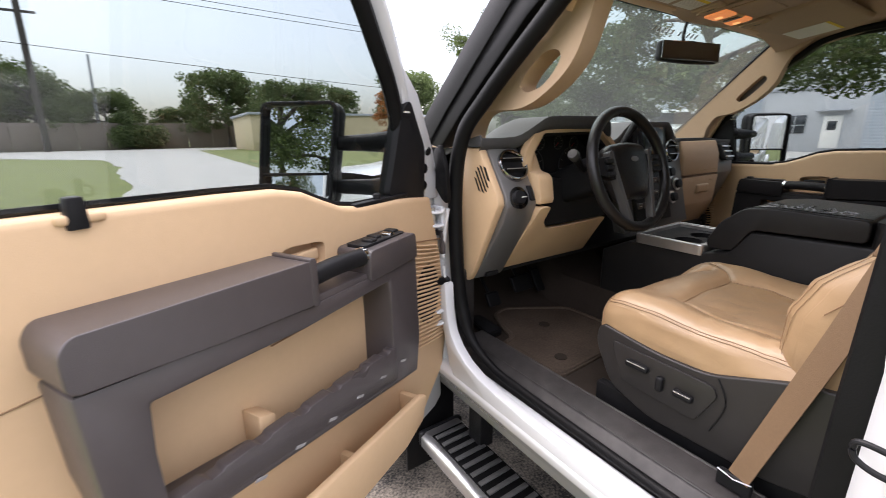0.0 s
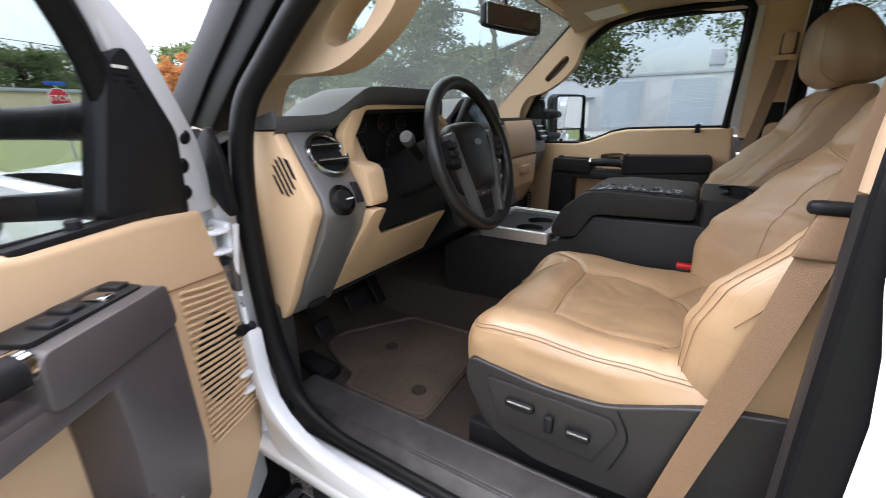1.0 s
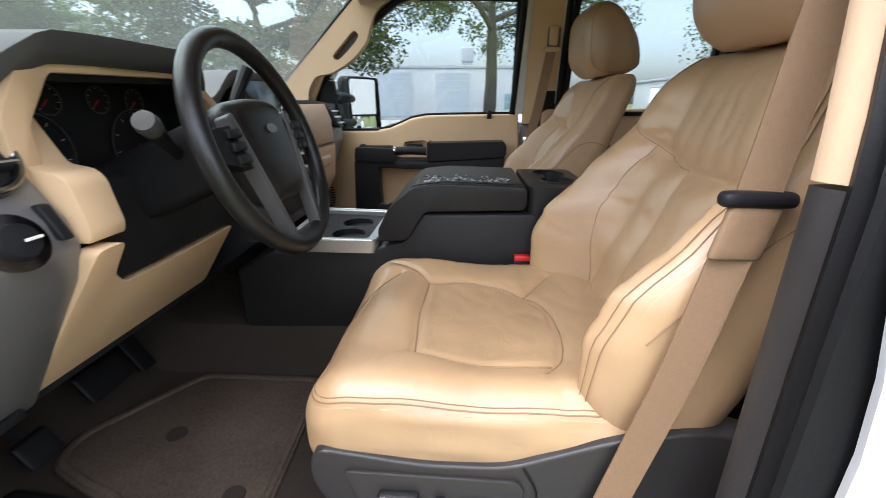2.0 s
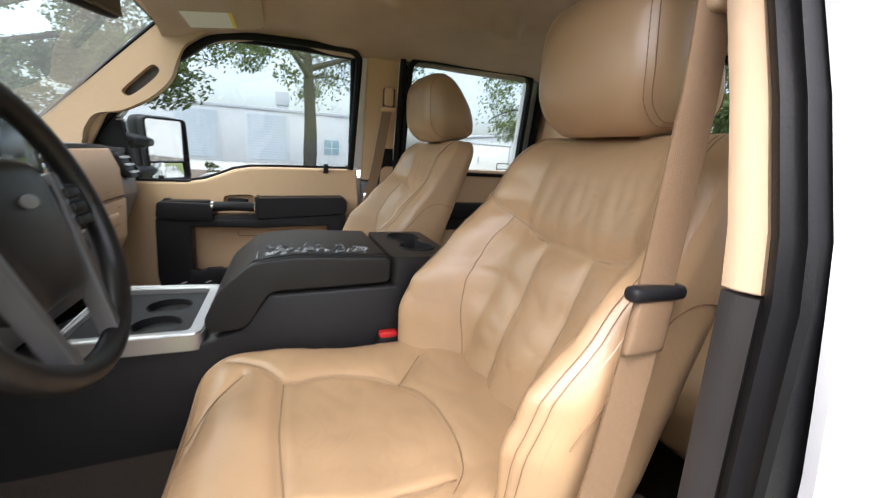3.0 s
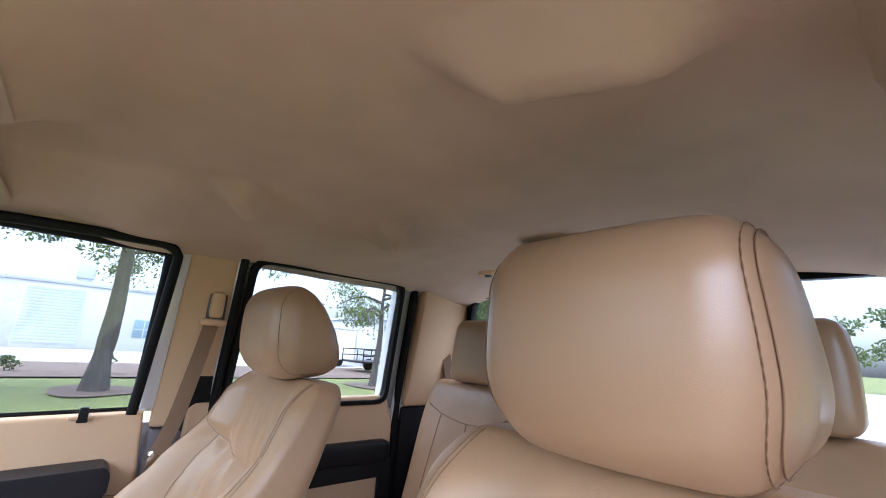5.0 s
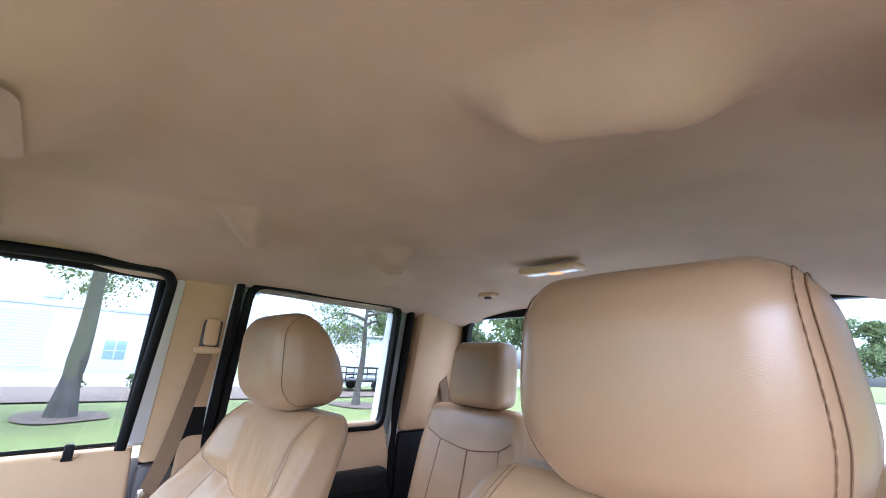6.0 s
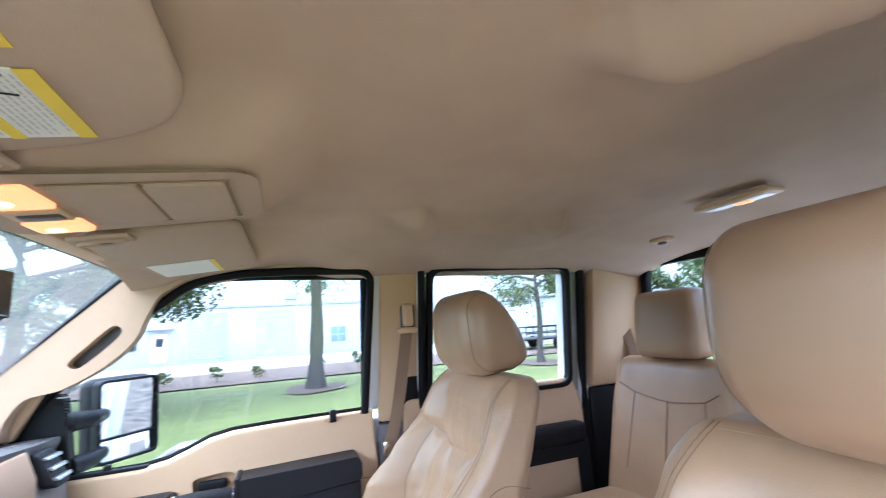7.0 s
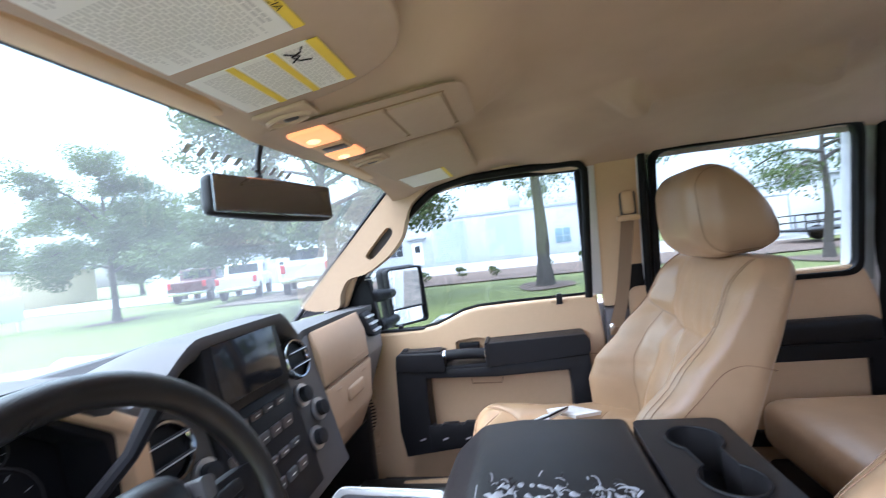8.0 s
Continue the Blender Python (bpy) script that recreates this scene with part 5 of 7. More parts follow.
def round_vent(c, axis, r, parent):
    v = part("air_vent", lathe([(r * 0.82, -0.012), (r * 0.82, 0.007), (r * 0.87, 0.010), (r * 0.95, 0.011), (r, 0.008), (r * 1.03, -0.004), (r * 0.82, -0.012)], c, axis, 36), DARKCHROME, parent, "round air vent with chrome ring")
    a = Vector(axis).normalized()
    part("vent_well", lathe([(0.0, -0.004), (r * 0.81, -0.004), (r * 0.81, 0.0), (0.0, 0.0)], c, axis, 24), BLACK, v)
    side = a.cross(Vector((0, 0, 1))).normalized()
    up = side.cross(a)
    for k in (-0.34, 0.34):
        p = Vector(c) + a * 0.008 + up * k * r
        w = side * math.sqrt(1 - k * k) * r * 0.78
        part("vent_blade", ribbon([p - w, p, p + w], [a + up * 0.5] * 3, 0.015, 0.0014), BLACK, v)
        part("blade_trim", tube([p - w + a * 0.008, p + a * 0.008, p + w + a * 0.008], 0.0013, 6), ALU, v, "bright edge of the vent blade")
    return v


round_vent((-0.690, 0.885, 1.449), (-0.04, -0.84, 0.54), 0.050, dash)
kn = part("light_switch", lathe([(0.0, -0.004), (0.031, -0.004), (0.031, 0.003), (0.022, 0.004), (0.019, 0.014), (0.0, 0.016)], (-0.712, 0.833, 1.362), (-0.05, -0.92, 0.38), 24), BLACK, dash, "black headlight switch")
part("switch_ring", lathe([(0.0295, 0.002), (0.0325, 0.002), (0.0325, 0.005), (0.0295, 0.005)], (-0.712, 0.833, 1.362), (-0.05, -0.92, 0.38), 28), DARKCHROME, kn, "smoked chrome ring")
part("pointer", box(-0.714, -0.696, 0.8135, 0.8155, 1.366, 1.369, 0), PAPER, kn)
part("dimmer", rbox((-0.660, 0.837, 1.372), (0.016, 0.012, 0.042), 0.003, 4, lambda p: Vector((p.x, p.y + 0.5 * p.z, p.z))), BLACK, dash, "black dimmer switch")
part("release_handle", box(-0.72, -0.67, 0.955, 0.975, 1.09, 1.105, 0.003), BLACK, dash)
# tan surround of the instruments and the knee panel
part("cluster_surround", prism(rounded([(-0.650, 1.488), (-0.605, 1.556), (-0.30, 1.562), (-0.215, 1.50), (-0.205, 1.36), (-0.235, 1.36), (-0.235, 1.492), (-0.308, 1.545), (-0.575, 1.540), (-0.618, 1.478), (-0.618, 1.40), (-0.650, 1.40)], 0.01), "y", 0.872, 0.898, 0.006), TAN, dash, "tan instrument surround")
part("surround_liner", prism(rounded([(-0.646, 1.484), (-0.603, 1.550), (-0.302, 1.556), (-0.219, 1.497), (-0.209, 1.362), (-0.230, 1.362), (-0.246, 1.487), (-0.308, 1.536), (-0.567, 1.530), (-0.609, 1.472), (-0.616, 1.402), (-0.646, 1.402)], 0.008), "y", 0.8985, 0.985, 0.002), BLACK, dash, "black liner of the instrument recess")
clus = part("instrument_panel", prism([(-0.63, 1.34), (-0.63, 1.49), (-0.58, 1.54), (-0.30, 1.545), (-0.235, 1.49), (-0.225, 1.34)], "y", 0.975, 0.995, 0.004), BLACK, dash, "black instrument cluster")
for xx, zz, r in ((-0.53, 1.43, 0.062), (-0.33, 1.43, 0.062), (-0.57, 1.505, 0.022), (-0.49, 1.508, 0.022), (-0.40, 1.508, 0.022), (-0.32, 1.505, 0.022)):
    g = part("gauge", lathe([(0.0, 0.0), (r, 0.0), (r, 0.003), (r * 0.93, 0.0035), (r * 0.9, 0.001), (0.0, 0.001)], (xx, 0.974, zz), (0, -1, 0), 28), BLACK, clus, "black gauge face")
    part("gauge_ring", tube([(xx + r * math.cos(2 * math.pi * k / 28), 0.9705, zz + r * math.sin(2 * math.pi * k / 28)) for k in range(28)], 0.0008, 6, closed=True, up=(0, 1, 0)), GUNMETAL, g)
    for k in range(9):
        a = math.pi * (1.25 - 1.5 * k / 8)
        part("tick", tube([(xx + r * q * math.cos(a), 0.9712, zz + r * q * math.sin(a)) for q in (0.78, 0.88)], 0.0005, 5), INK, g)
    part("needle", tube([(xx, 0.970, zz), (xx - r * 0.5, 0.970, zz - r * 0.45)], 0.0010, 5), REDSIGN, g)
face(rounded([(0.905, 1.492), (0.872, 1.43), (0.838, 1.424), (0.826, 1.412), (0.815, 1.35), (0.822, 1.333)], 0.008, 3)[2:-2], -0.638, -0.582, TAN, "knee_block", "tan corner of the instrument surround", 0.05, 0.009)
slope = lambda v: Vector((v.x, v.y + (1.33 - v.z) * 0.74, v.z))
part("knee_panel", prism(rounded([(-0.644, 1.33), (-0.60, 1.33), (-0.588, 1.275), (-0.55, 1.245), (-0.44, 1.242), (-0.25, 1.25), (-0.22, 1.10), (-0.644, 1.10)], 0.012), "y", 0.805, 0.84, 0.006, 3), TAN, dash, "tan lower knee panel", at=slope)
part("column_shroud", rbox((-0.425, 0.86, 1.385), (0.12, 0.30, 0.12), 0.03, 8, lambda p: Vector((p.x, p.y, p.z - p.y * 0.42))), BLACK, dash, "black steering column shroud")
part("column_panel", prism([(-0.60, 1.40), (-0.585, 1.25), (-0.24, 1.25), (-0.215, 1.40)], "y", 0.87, 0.99, 0.01), BLACK, dash, "black panel under the column")

# centre stack
face([(0.93, 1.50), (0.915, 1.42), (0.86, 1.20), (0.85, 1.17)], -0.14, 0.315, GUNMETAL, "centre_panel", "dark grey painted centre panel")
scr = part("screen_bezel", prism(rounded([(-0.085, 1.435), (-0.075, 1.575), (0.135, 1.57), (0.14, 1.435)], 0.008), "y", 0.893, 0.94, 0.005), BLACK, dash, "dark touch screen bezel", at=lambda v: Vector((v.x, v.y + 0.15 * (v.z - 1.5), v.z)))
part("screen", box(-0.058, 0.118, 0.890, 0.894, 1.452, 1.558, 0.002), SCREEN, scr, "dark display", at=lambda v: Vector((v.x, v.y + 0.15 * (v.z - 1.5), v.z)))
round_vent((0.190, 0.898, 1.465), (0, -0.95, 0.25), 0.046, dash)
round_vent((-0.165, 0.90, 1.43), (0, -0.95, 0.25), 0.046, dash)
radio = part("radio_panel", prism([(0.906, 1.425), (0.845, 1.20), (0.87, 1.20), (0.93, 1.425)], "x", -0.07, 0.17, 0.004), BLACK, dash, "black radio and climate panel")
for i in range(4):
    for j in range(5):
        z = 1.40 - 0.045 * i
        y = 0.906 - (1.425 - z) * 0.271
        part("radio_button", rbox((-0.045 + 0.04 * j, y - 0.002, z), (0.03, 0.008, 0.022 if i % 2 else 0.014), 0.002, 3), DASHTOP if (i + j) % 3 == 0 else TAUPE, radio)
        part("button_mark", box(-0.051 + 0.04 * j, -0.039 + 0.04 * j, y - 0.0068, y - 0.0062, z - 0.001, z + 0.001, 0), PAPER, radio)
for xx, zz in ((0.205, 1.375), (0.25, 1.325), (0.205, 1.275), (-0.10, 1.36)):
    y = 0.915 - (1.42 - zz) * 0.25
    part("knob", lathe([(0.025, 0.0), (0.025, 0.006), (0.018, 0.008), (0.017, 0.024), (0.0, 0.026)], (xx, y, zz), (0, -0.96, 0.28), 20), BLACK, dash, "black round knob")
    part("knob_ring", lathe([(0.0235, 0.003), (0.0265, 0.003), (0.0265, 0.009), (0.0235, 0.009)], (xx, y, zz), (0, -0.96, 0.28), 20), ALU, dash, "bright ring of the knob")
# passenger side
glove_top = face([(0.925, 1.500), (0.902, 1.44), (0.897, 1.352)], 0.318, 0.634, SHADETAN, "upper_panel", "smooth tan passenger panel")
glove = face([(0.893, 1.345), (0.90, 1.22), (0.95, 1.12)], 0.318, 0.634, SHADETAN, "glove_box", "tan glove box door")
part("airbag_mark", box(0.50, 0.60, 0.8955, 0.8985, 1.372, 1.375, 0), SHADETAN, glove_top)
part("airbag_mark", box(0.50, 0.57, 0.8955, 0.8985, 1.361, 1.364, 0), SHADETAN, glove_top)
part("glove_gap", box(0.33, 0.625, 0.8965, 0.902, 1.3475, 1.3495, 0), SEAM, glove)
part("glove_handle", rbox((0.495, 0.897, 1.29), (0.11, 0.02, 0.04), 0.009, 6, lambda p: Vector((p.x, p.y, p.z + 0.12 * p.y))), SHADETAN, glove, "tan glove box latch")
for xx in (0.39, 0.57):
    part("bump_stop", rbox((xx, 0.896, 1.325), (0.035, 0.006, 0.008), 0.0028, 3), SHADETAN, glove)
face([(0.955, 1.500), (0.905, 1.40), (0.90, 1.35), (1.0, 1.10)], 0.637, 0.785, SILVER, "grey_panel", "grey painted dash end")
part("side_vent", prism(rounded([(0.662, 1.405), (0.662, 1.488), (0.735, 1.488), (0.735, 1.405)], 0.014), "y", 0.90, 0.935, 0.004), BLACK, dash, "dark side air vent", at=lambda v: Vector((v.x, v.y + 0.5 * (v.z - 1.45), v.z)))
for zz in (1.425, 1.448, 1.471):
    part("vent_blade", box(0.667, 0.730, 0.890, 0.90, zz - 0.0035, zz + 0.0035, 0.001), ALU, dash, at=lambda v: Vector((v.x, v.y + 0.5 * (v.z - 1.45), v.z)))
part("under_panel", box(-0.74, 0.74, 0.98, 1.38, 1.085, 1.10, 0.004), BLACK, dash)

# ---- steering wheel ----
wheel = thing("steering_wheel", (-0.425, 0.70, 1.43), "black leather steering wheel with grey spokes", "steering wheel")
WC, WA = Vector((-0.425, 0.675, 1.438)), radians(-18)


def on_wheel(p):
    return WC + Vector((p.x, p.z * math.sin(-WA) + p.y * math.cos(WA), p.z * math.cos(WA) + p.y * math.sin(WA)))


R = 0.168
part("rim", tube([(R * math.cos(2 * math.pi * k / 56), 0, R * math.sin(2 * math.pi * k / 56)) for k in range(56)], 0.0152, 14, closed=True, up=(0, 1, 0)), WHEELSKIN, wheel, "worn black leather rim", at=on_wheel)
part("hub", rbox((0, 0.012, -0.012), (0.178, 0.055, 0.165), 0.026, 16, lambda p: Vector((p.x * (1 - 0.34 * step(-0.02, 0.085, -p.z)), p.y + 0.010 * (p.x / 0.09) ** 2 + (0.0035 if p.y < -0.01 and p.z < 0.0 and abs(abs(p.x) - 0.018) < 0.006 else 0), p.z + 0.008 * (1 - (p.x / 0.09) ** 2)))), WHEELSKIN, wheel, "black airbag cover", at=on_wheel)
part("badge", lathe([(0.0, 0.0), (0.016, 0.0), (0.017, 0.002), (0.0, 0.003)], (0, -0.0155, 0.025), (0, -1, 0), 20), SILVER, wheel, "plain oval badge", at=lambda v: on_wheel(Vector((v.x, v.y, 0.025 + (v.z - 0.025) * 0.45))))
for sx in (-1, 1):
    part("spoke", prism(rounded([(0.07 * sx, 0.04), (0.155 * sx, 0.035), (0.155 * sx, -0.01), (0.07 * sx, -0.03)], 0.01), "y", -0.006, 0.016, 0.005), BLACK, wheel, at=on_wheel)
    part("spoke_trim", prism(rounded([(0.086 * sx, 0.055), (0.102 * sx, 0.05), (0.062 * sx, -0.148), (0.046 * sx, -0.155)], 0.006), "y", -0.010, 0.012, 0.005), GUNMETAL, wheel, "grey spoke trim", at=on_wheel)
    for k in range(3):
        part("button", rbox((0.108 * sx, -0.010, 0.025 - 0.018 * k), (0.032, 0.010, 0.013), 0.003, 3), BLACK, wheel, at=on_wheel)
lever = thing("turn_signal_lever", (-0.55, 0.80, 1.45), "black turn signal lever", "lever")
part("stalk", tube([(-0.46, 0.80, 1.42), (-0.52, 0.78, 1.45), (-0.565, 0.765, 1.475)], [0.009, 0.010, 0.014], 10), BLACK, lever)
part("tip", lathe([(0.0, -0.012), (0.014, -0.012), (0.016, 0.0), (0.014, 0.012), (0.0, 0.013)], (-0.57, 0.763, 1.478), (-0.8, -0.2, 0.5), 14), GUNMETAL, lever, "grey lever tip")
shift = thing("gear_lever", (-0.33, 0.80, 1.5), "black column gear lever", "lever")
part("stalk", tube([(-0.37, 0.83, 1.43), (-0.31, 0.79, 1.50), (-0.275, 0.77, 1.565)], [0.009, 0.008, 0.013], 10), BLACK, shift)

# ---- foot well ----
fm = thing("floor_mat", (-0.46, 0.9, 0.845), "worn brown carpet floor mat", "floor mat")
MAT_LINE = [(-0.672, 0.672), (-0.680, 0.930), (-0.612, 0.945), (-0.596, 1.01), (-0.545, 1.13), (-0.47, 1.145), (-0.25, 1.0), (-0.25, 0.69)]
part("mat", prism(rounded(MAT_LINE, 0.03), "z", 0.838, 0.852, 0.004), MATCLOTH, fm)
for p in ((-0.585, 0.747), (-0.453, 0.94)):
    part("eyelet", lathe([(0.013, 0.0), (0.020, 0.0), (0.019, 0.0035), (0.014, 0.003)], (p[0], p[1], 0.852), (0, 0, 1), 16), CARPET, fm)
part("raised_rim", tube([(x, y, 0.853) for x, y in rounded(inset(MAT_LINE, 0.012), 0.03)], 0.008, 8, closed=True, flat=0.7), MATCLOTH, fm, "raised rim of the mat")
pad = thing("foot_rest", (-0.64, 1.07, 0.85), "dark rubber foot rest on the carpet", "foot rest")
part("pad", prism(rounded([(-0.648, 1.15), (-0.595, 1.143), (-0.609, 0.992), (-0.690, 0.985)], 0.018), "z", 0.838, 0.856, 0.004), RUBBER, pad)
part("tread", prism(rounded([(-0.642, 1.135), (-0.605, 1.13), (-0.617, 1.005), (-0.675, 1.0)], 0.014), "z", 0.855, 0.859, 0.001), BLACK, pad)
for nm, x, y, z, w, h in (("brake_pedal", -0.43, 1.09, 0.97, 0.10, 0.055), ("accelerator_pedal", -0.31, 1.12, 0.95, 0.045, 0.085), ("parking_brake_pedal", -0.585, 1.08, 0.94, 0.06, 0.045)):
    pd = thing(nm, (x, y, z), "black rubber-faced pedal on its arm", "pedal")
    part("pad", rbox((x, y, z), (w, 0.014, h), 0.005, 5, lambda p: Vector((p.x, p.y + 0.6 * p.z, p.z))), RUBBER, pd)
    part("arm", tube([(x, y + 0.01, z), (x, y + 0.08, z + 0.07), (x, y + 0.1, z + 0.2)], 0.007, 6), BLACK, pd)

# ---- overhead ----
def visor(cx, label):
    d = thing("sun_visor", (cx, 0.6, 1.9), label, "sun visor")
    line = [(-0.66, 0.465), (-0.25, 0.46), (-0.20, 0.485), (-0.165, 0.55), (-0.145, 0.70), (-0.66, 0.715)] if cx < 0 else [(0.165, 0.465), (0.62, 0.462), (0.665, 0.69), (0.175, 0.70)]
    part("panel", prism(rounded(line, 0.045, 6), "z", 1.893, 1.911, 0.008, 3), VISOR, d, "cloth-covered visor panel", at=tilt)
    e = -0.148 if cx < 0 else 0.172
    part("clip", tube([(e + 0.013 * math.cos(q), 0.658 + 0.030 * math.sin(q), 1.886) for q in (math.pi * k / 6 for k in range(12))], 0.0042, 8, closed=True), VISOR, d, "tan oval visor clip", at=tilt)
    part("clip_seat", rbox((e - 0.004, 0.658, 1.8905), (0.046, 0.078, 0.008), 0.0038, 6), VISOR, d, at=tilt)
    part("clip_pin", rbox((e, 0.654, 1.887), (0.010, 0.022, 0.008), 0.0035, 5), TAUPE, d, at=tilt)
    return d


def tilt(v):
    return Vector((v.x, v.y, v.z + 0.13 * (0.6 - v.y)))


vis = visor(-0.40, "tan sun visor with white and yellow warning labels")
part("warning_label", box(-0.64, -0.312, 0.552, 0.69, 1.8915, 1.8925, 0), PAPER, vis, "white label with grey print", at=tilt)
part("label_band", box(-0.64, -0.312, 0.540, 0.551, 1.8915, 1.8925, 0), YELLOW, vis, at=tilt)
part("warning_label", box(-0.290, -0.190, 0.552, 0.69, 1.8915, 1.8925, 0), PAPER, vis, "white label with yellow bands", at=tilt)
for ya, yb in ((0.54, 0.552), (0.588, 0.597), (0.634, 0.643)):
    part("label_band", box(-0.290, -0.190, ya, yb, 1.8905, 1.8915, 0), YELLOW, vis, at=tilt)


def lettering(text, size, put, parent, material):
    """Flat letters of the built-in font as a mesh part."""
    cu = bpy.data.curves.new("letters", "FONT")
    cu.body, cu.size, cu.resolution_u = text, size, 2
    ob = bpy.data.objects.new("letters", cu)
    scene.collection.objects.link(ob)
    bpy.context.view_layer.update()
    me = bpy.data.meshes.new_from_object(ob.evaluated_get(bpy.context.evaluated_depsgraph_get()))
    bpy.data.objects.remove(ob)
    bpy.data.curves.remove(cu)
    bm = bmesh.new()
    bm.from_mesh(me)
    bpy.data.meshes.remove(me)
    return part("lettering", bm, material, parent, at=lambda v: tilt(put(v)))


lettering("AVERTISSEMENT", 0.0125, lambda v: Vector((-0.632 + v.x, 0.5495 - v.y * 0.85, 1.8908)), vis, BLACK)
lettering("ADVERTENCIA", 0.0125, lambda v: Vector((-0.425 + v.x, 0.5495 - v.y * 0.85, 1.8908)), vis, BLACK)
random.seed(2)


def print_block(x0, x1, y0, y1, pitch, height, parent):
    """Rows of small bars in place of print that is too fine to read."""
    verts, faces = [], []
    y = y0
    while y < y1:
        x = x0
        end = x1 - random.uniform(0, 0.25) * (x1 - x0) * (random.random() < 0.35)
        while x < end:
            w = min(random.uniform(0.003, 0.011), end - x)
            k = len(verts)
            verts += [(x, y, 1.8911), (x + w, y, 1.8911), (x + w, y + height, 1.8911), (x, y + height, 1.8911)]
            faces.append((k, k + 1, k + 2, k + 3))
            x += w + 0.0018
        y += pitch
    me = bpy.data.meshes.new("print")
    me.from_pydata(verts, [], faces)
    bm = bmesh.new()
    bm.from_mesh(me)
    bpy.data.meshes.remove(me)
    return part("print_block", bm, INK, parent, at=tilt)


for a, b in ((-0.632, -0.53), (-0.522, -0.425), (-0.417, -0.32)):
    print_block(a, b, 0.560, 0.566, 0.0055, 0.0034, vis)
    print_block(a, b, 0.573, 0.684, 0.0046, 0.0020, vis)
for ya in (0.5545, 0.600, 0.646):
    print_block(-0.284, -0.196, ya, ya + 0.030, 0.0045, 0.0018, vis)
for ln in ([(-0.284, 0.560), (-0.276, 0.566), (-0.272, 0.578), (-0.262, 0.574), (-0.258, 0.562)], [(-0.281, 0.582), (-0.270, 0.570), (-0.262, 0.582)]):
    part("print_line", tube([(x, y, 1.8908) for x, y in ln], 0.0009, 5), BLACK, vis, at=tilt)
vis2 = visor(0.41, "tan sun visor with a small white label")
part("warning_label", box(0.445, 0.615, 0.555, 0.675, 1.8915, 1.8925, 0), PAPER, vis2, "white label with yellow edge", at=tilt)
part("label_band", box(0.445, 0.615, 0.545, 0.554, 1.8915, 1.8925, 0), YELLOW, vis2, at=tilt)

oc = thing("overhead_console", (0.0, 0.6, 1.9), "tan overhead console with two lit map lamps", "overhead console")


def slope_down(v):
    return Vector((v.x, v.y, v.z - 0.10 * (v.y - 0.46)))


part("housing", soft_plate(rounded([(-0.098, 0.725), (-0.088, 0.432), (0.088, 0.432), (0.112, 0.725)], 0.022, 5), [], "z", 1.955, 1.905, -0.014, 1.95), VISOR, oc, "tan console shell", at=slope_down)
for ya, yb in ((0.545, 0.628), (0.455, 0.541)):
    part("bin_door", prism(rounded([(-0.074, yb), (-0.073, ya), (0.073, ya), (0.076, yb)], 0.008), "z", 1.9005, 1.912, 0.0025), VISOR, oc, at=slope_down)
    part("bin_gap", tube([(-0.076, ya - 0.002, 1.904), (0.076, ya - 0.002, 1.904)], 0.0016, 6), FOLD, oc, at=slope_down)
part("bin_gap", tube([(-0.079, 0.632, 1.904), (-0.078, 0.45, 1.904)], 0.0012, 6), FOLD, oc, at=slope_down)
part("bin_gap", tube([(0.081, 0.632, 1.904), (0.078, 0.45, 1.904)], 0.0012, 6), FOLD, oc, at=slope_down)
for xx, w in ((-0.046, 0.072), (0.074, 0.052)):
    part("map_lamp", rbox((xx, 0.672, 1.903), (w, 0.062, 0.010), 0.004, 5), LAMP, oc, "lit warm map lamp", at=slope_down)
    part("bulb", lathe([(0.0, 0.0), (0.011, 0.0), (0.010, 0.002), (0.0, 0.0028)], (xx + 0.006, 0.678, 1.8982), (0, 0, -1), 16), HOTLAMP, oc, "bright lamp bulb", at=slope_down)
part("switch_panel", rbox((0.020, 0.672, 1.903), (0.045, 0.058, 0.008), 0.003, 4), TAN, oc, at=slope_down)
part("lamp_switch", rbox((0.020, 0.668, 1.899), (0.022, 0.042, 0.006), 0.0025, 3), TAUPE, oc, at=slope_down)

dl = thing("dome_lamp", (0.0, -0.57, 1.95), "clear lit dome lamp in the headliner", "lamp")
part("bezel", rbox((0.0, -0.57, 1.954), (0.17, 0.06, 0.016), 0.007, 6), TAN, dl)
part("lens", rbox((0.0, -0.57, 1.948), (0.145, 0.04, 0.010), 0.005, 5), mat("clear_lens", (0.8, 0.75, 0.7), 0.15, var=0.1, scale=60), dl, "clear ribbed lens")
part("bulb", rbox((-0.015, -0.57, 1.943), (0.035, 0.020, 0.006), 0.0028, 4), LAMP, dl, "lit warm bulb")
hk = thing("coat_hook", (0.30, -0.68, 1.92), "small tan coat hook in the headliner", "hook")
part("plate", rbox((0.29, -0.66, 1.925), (0.06, 0.04, 0.014), 0.006, 5), TAN, hk)
part("hook", rbox((0.29, -0.66, 1.916), (0.022, 0.018, 0.012), 0.005, 4), TAUPE, hk)


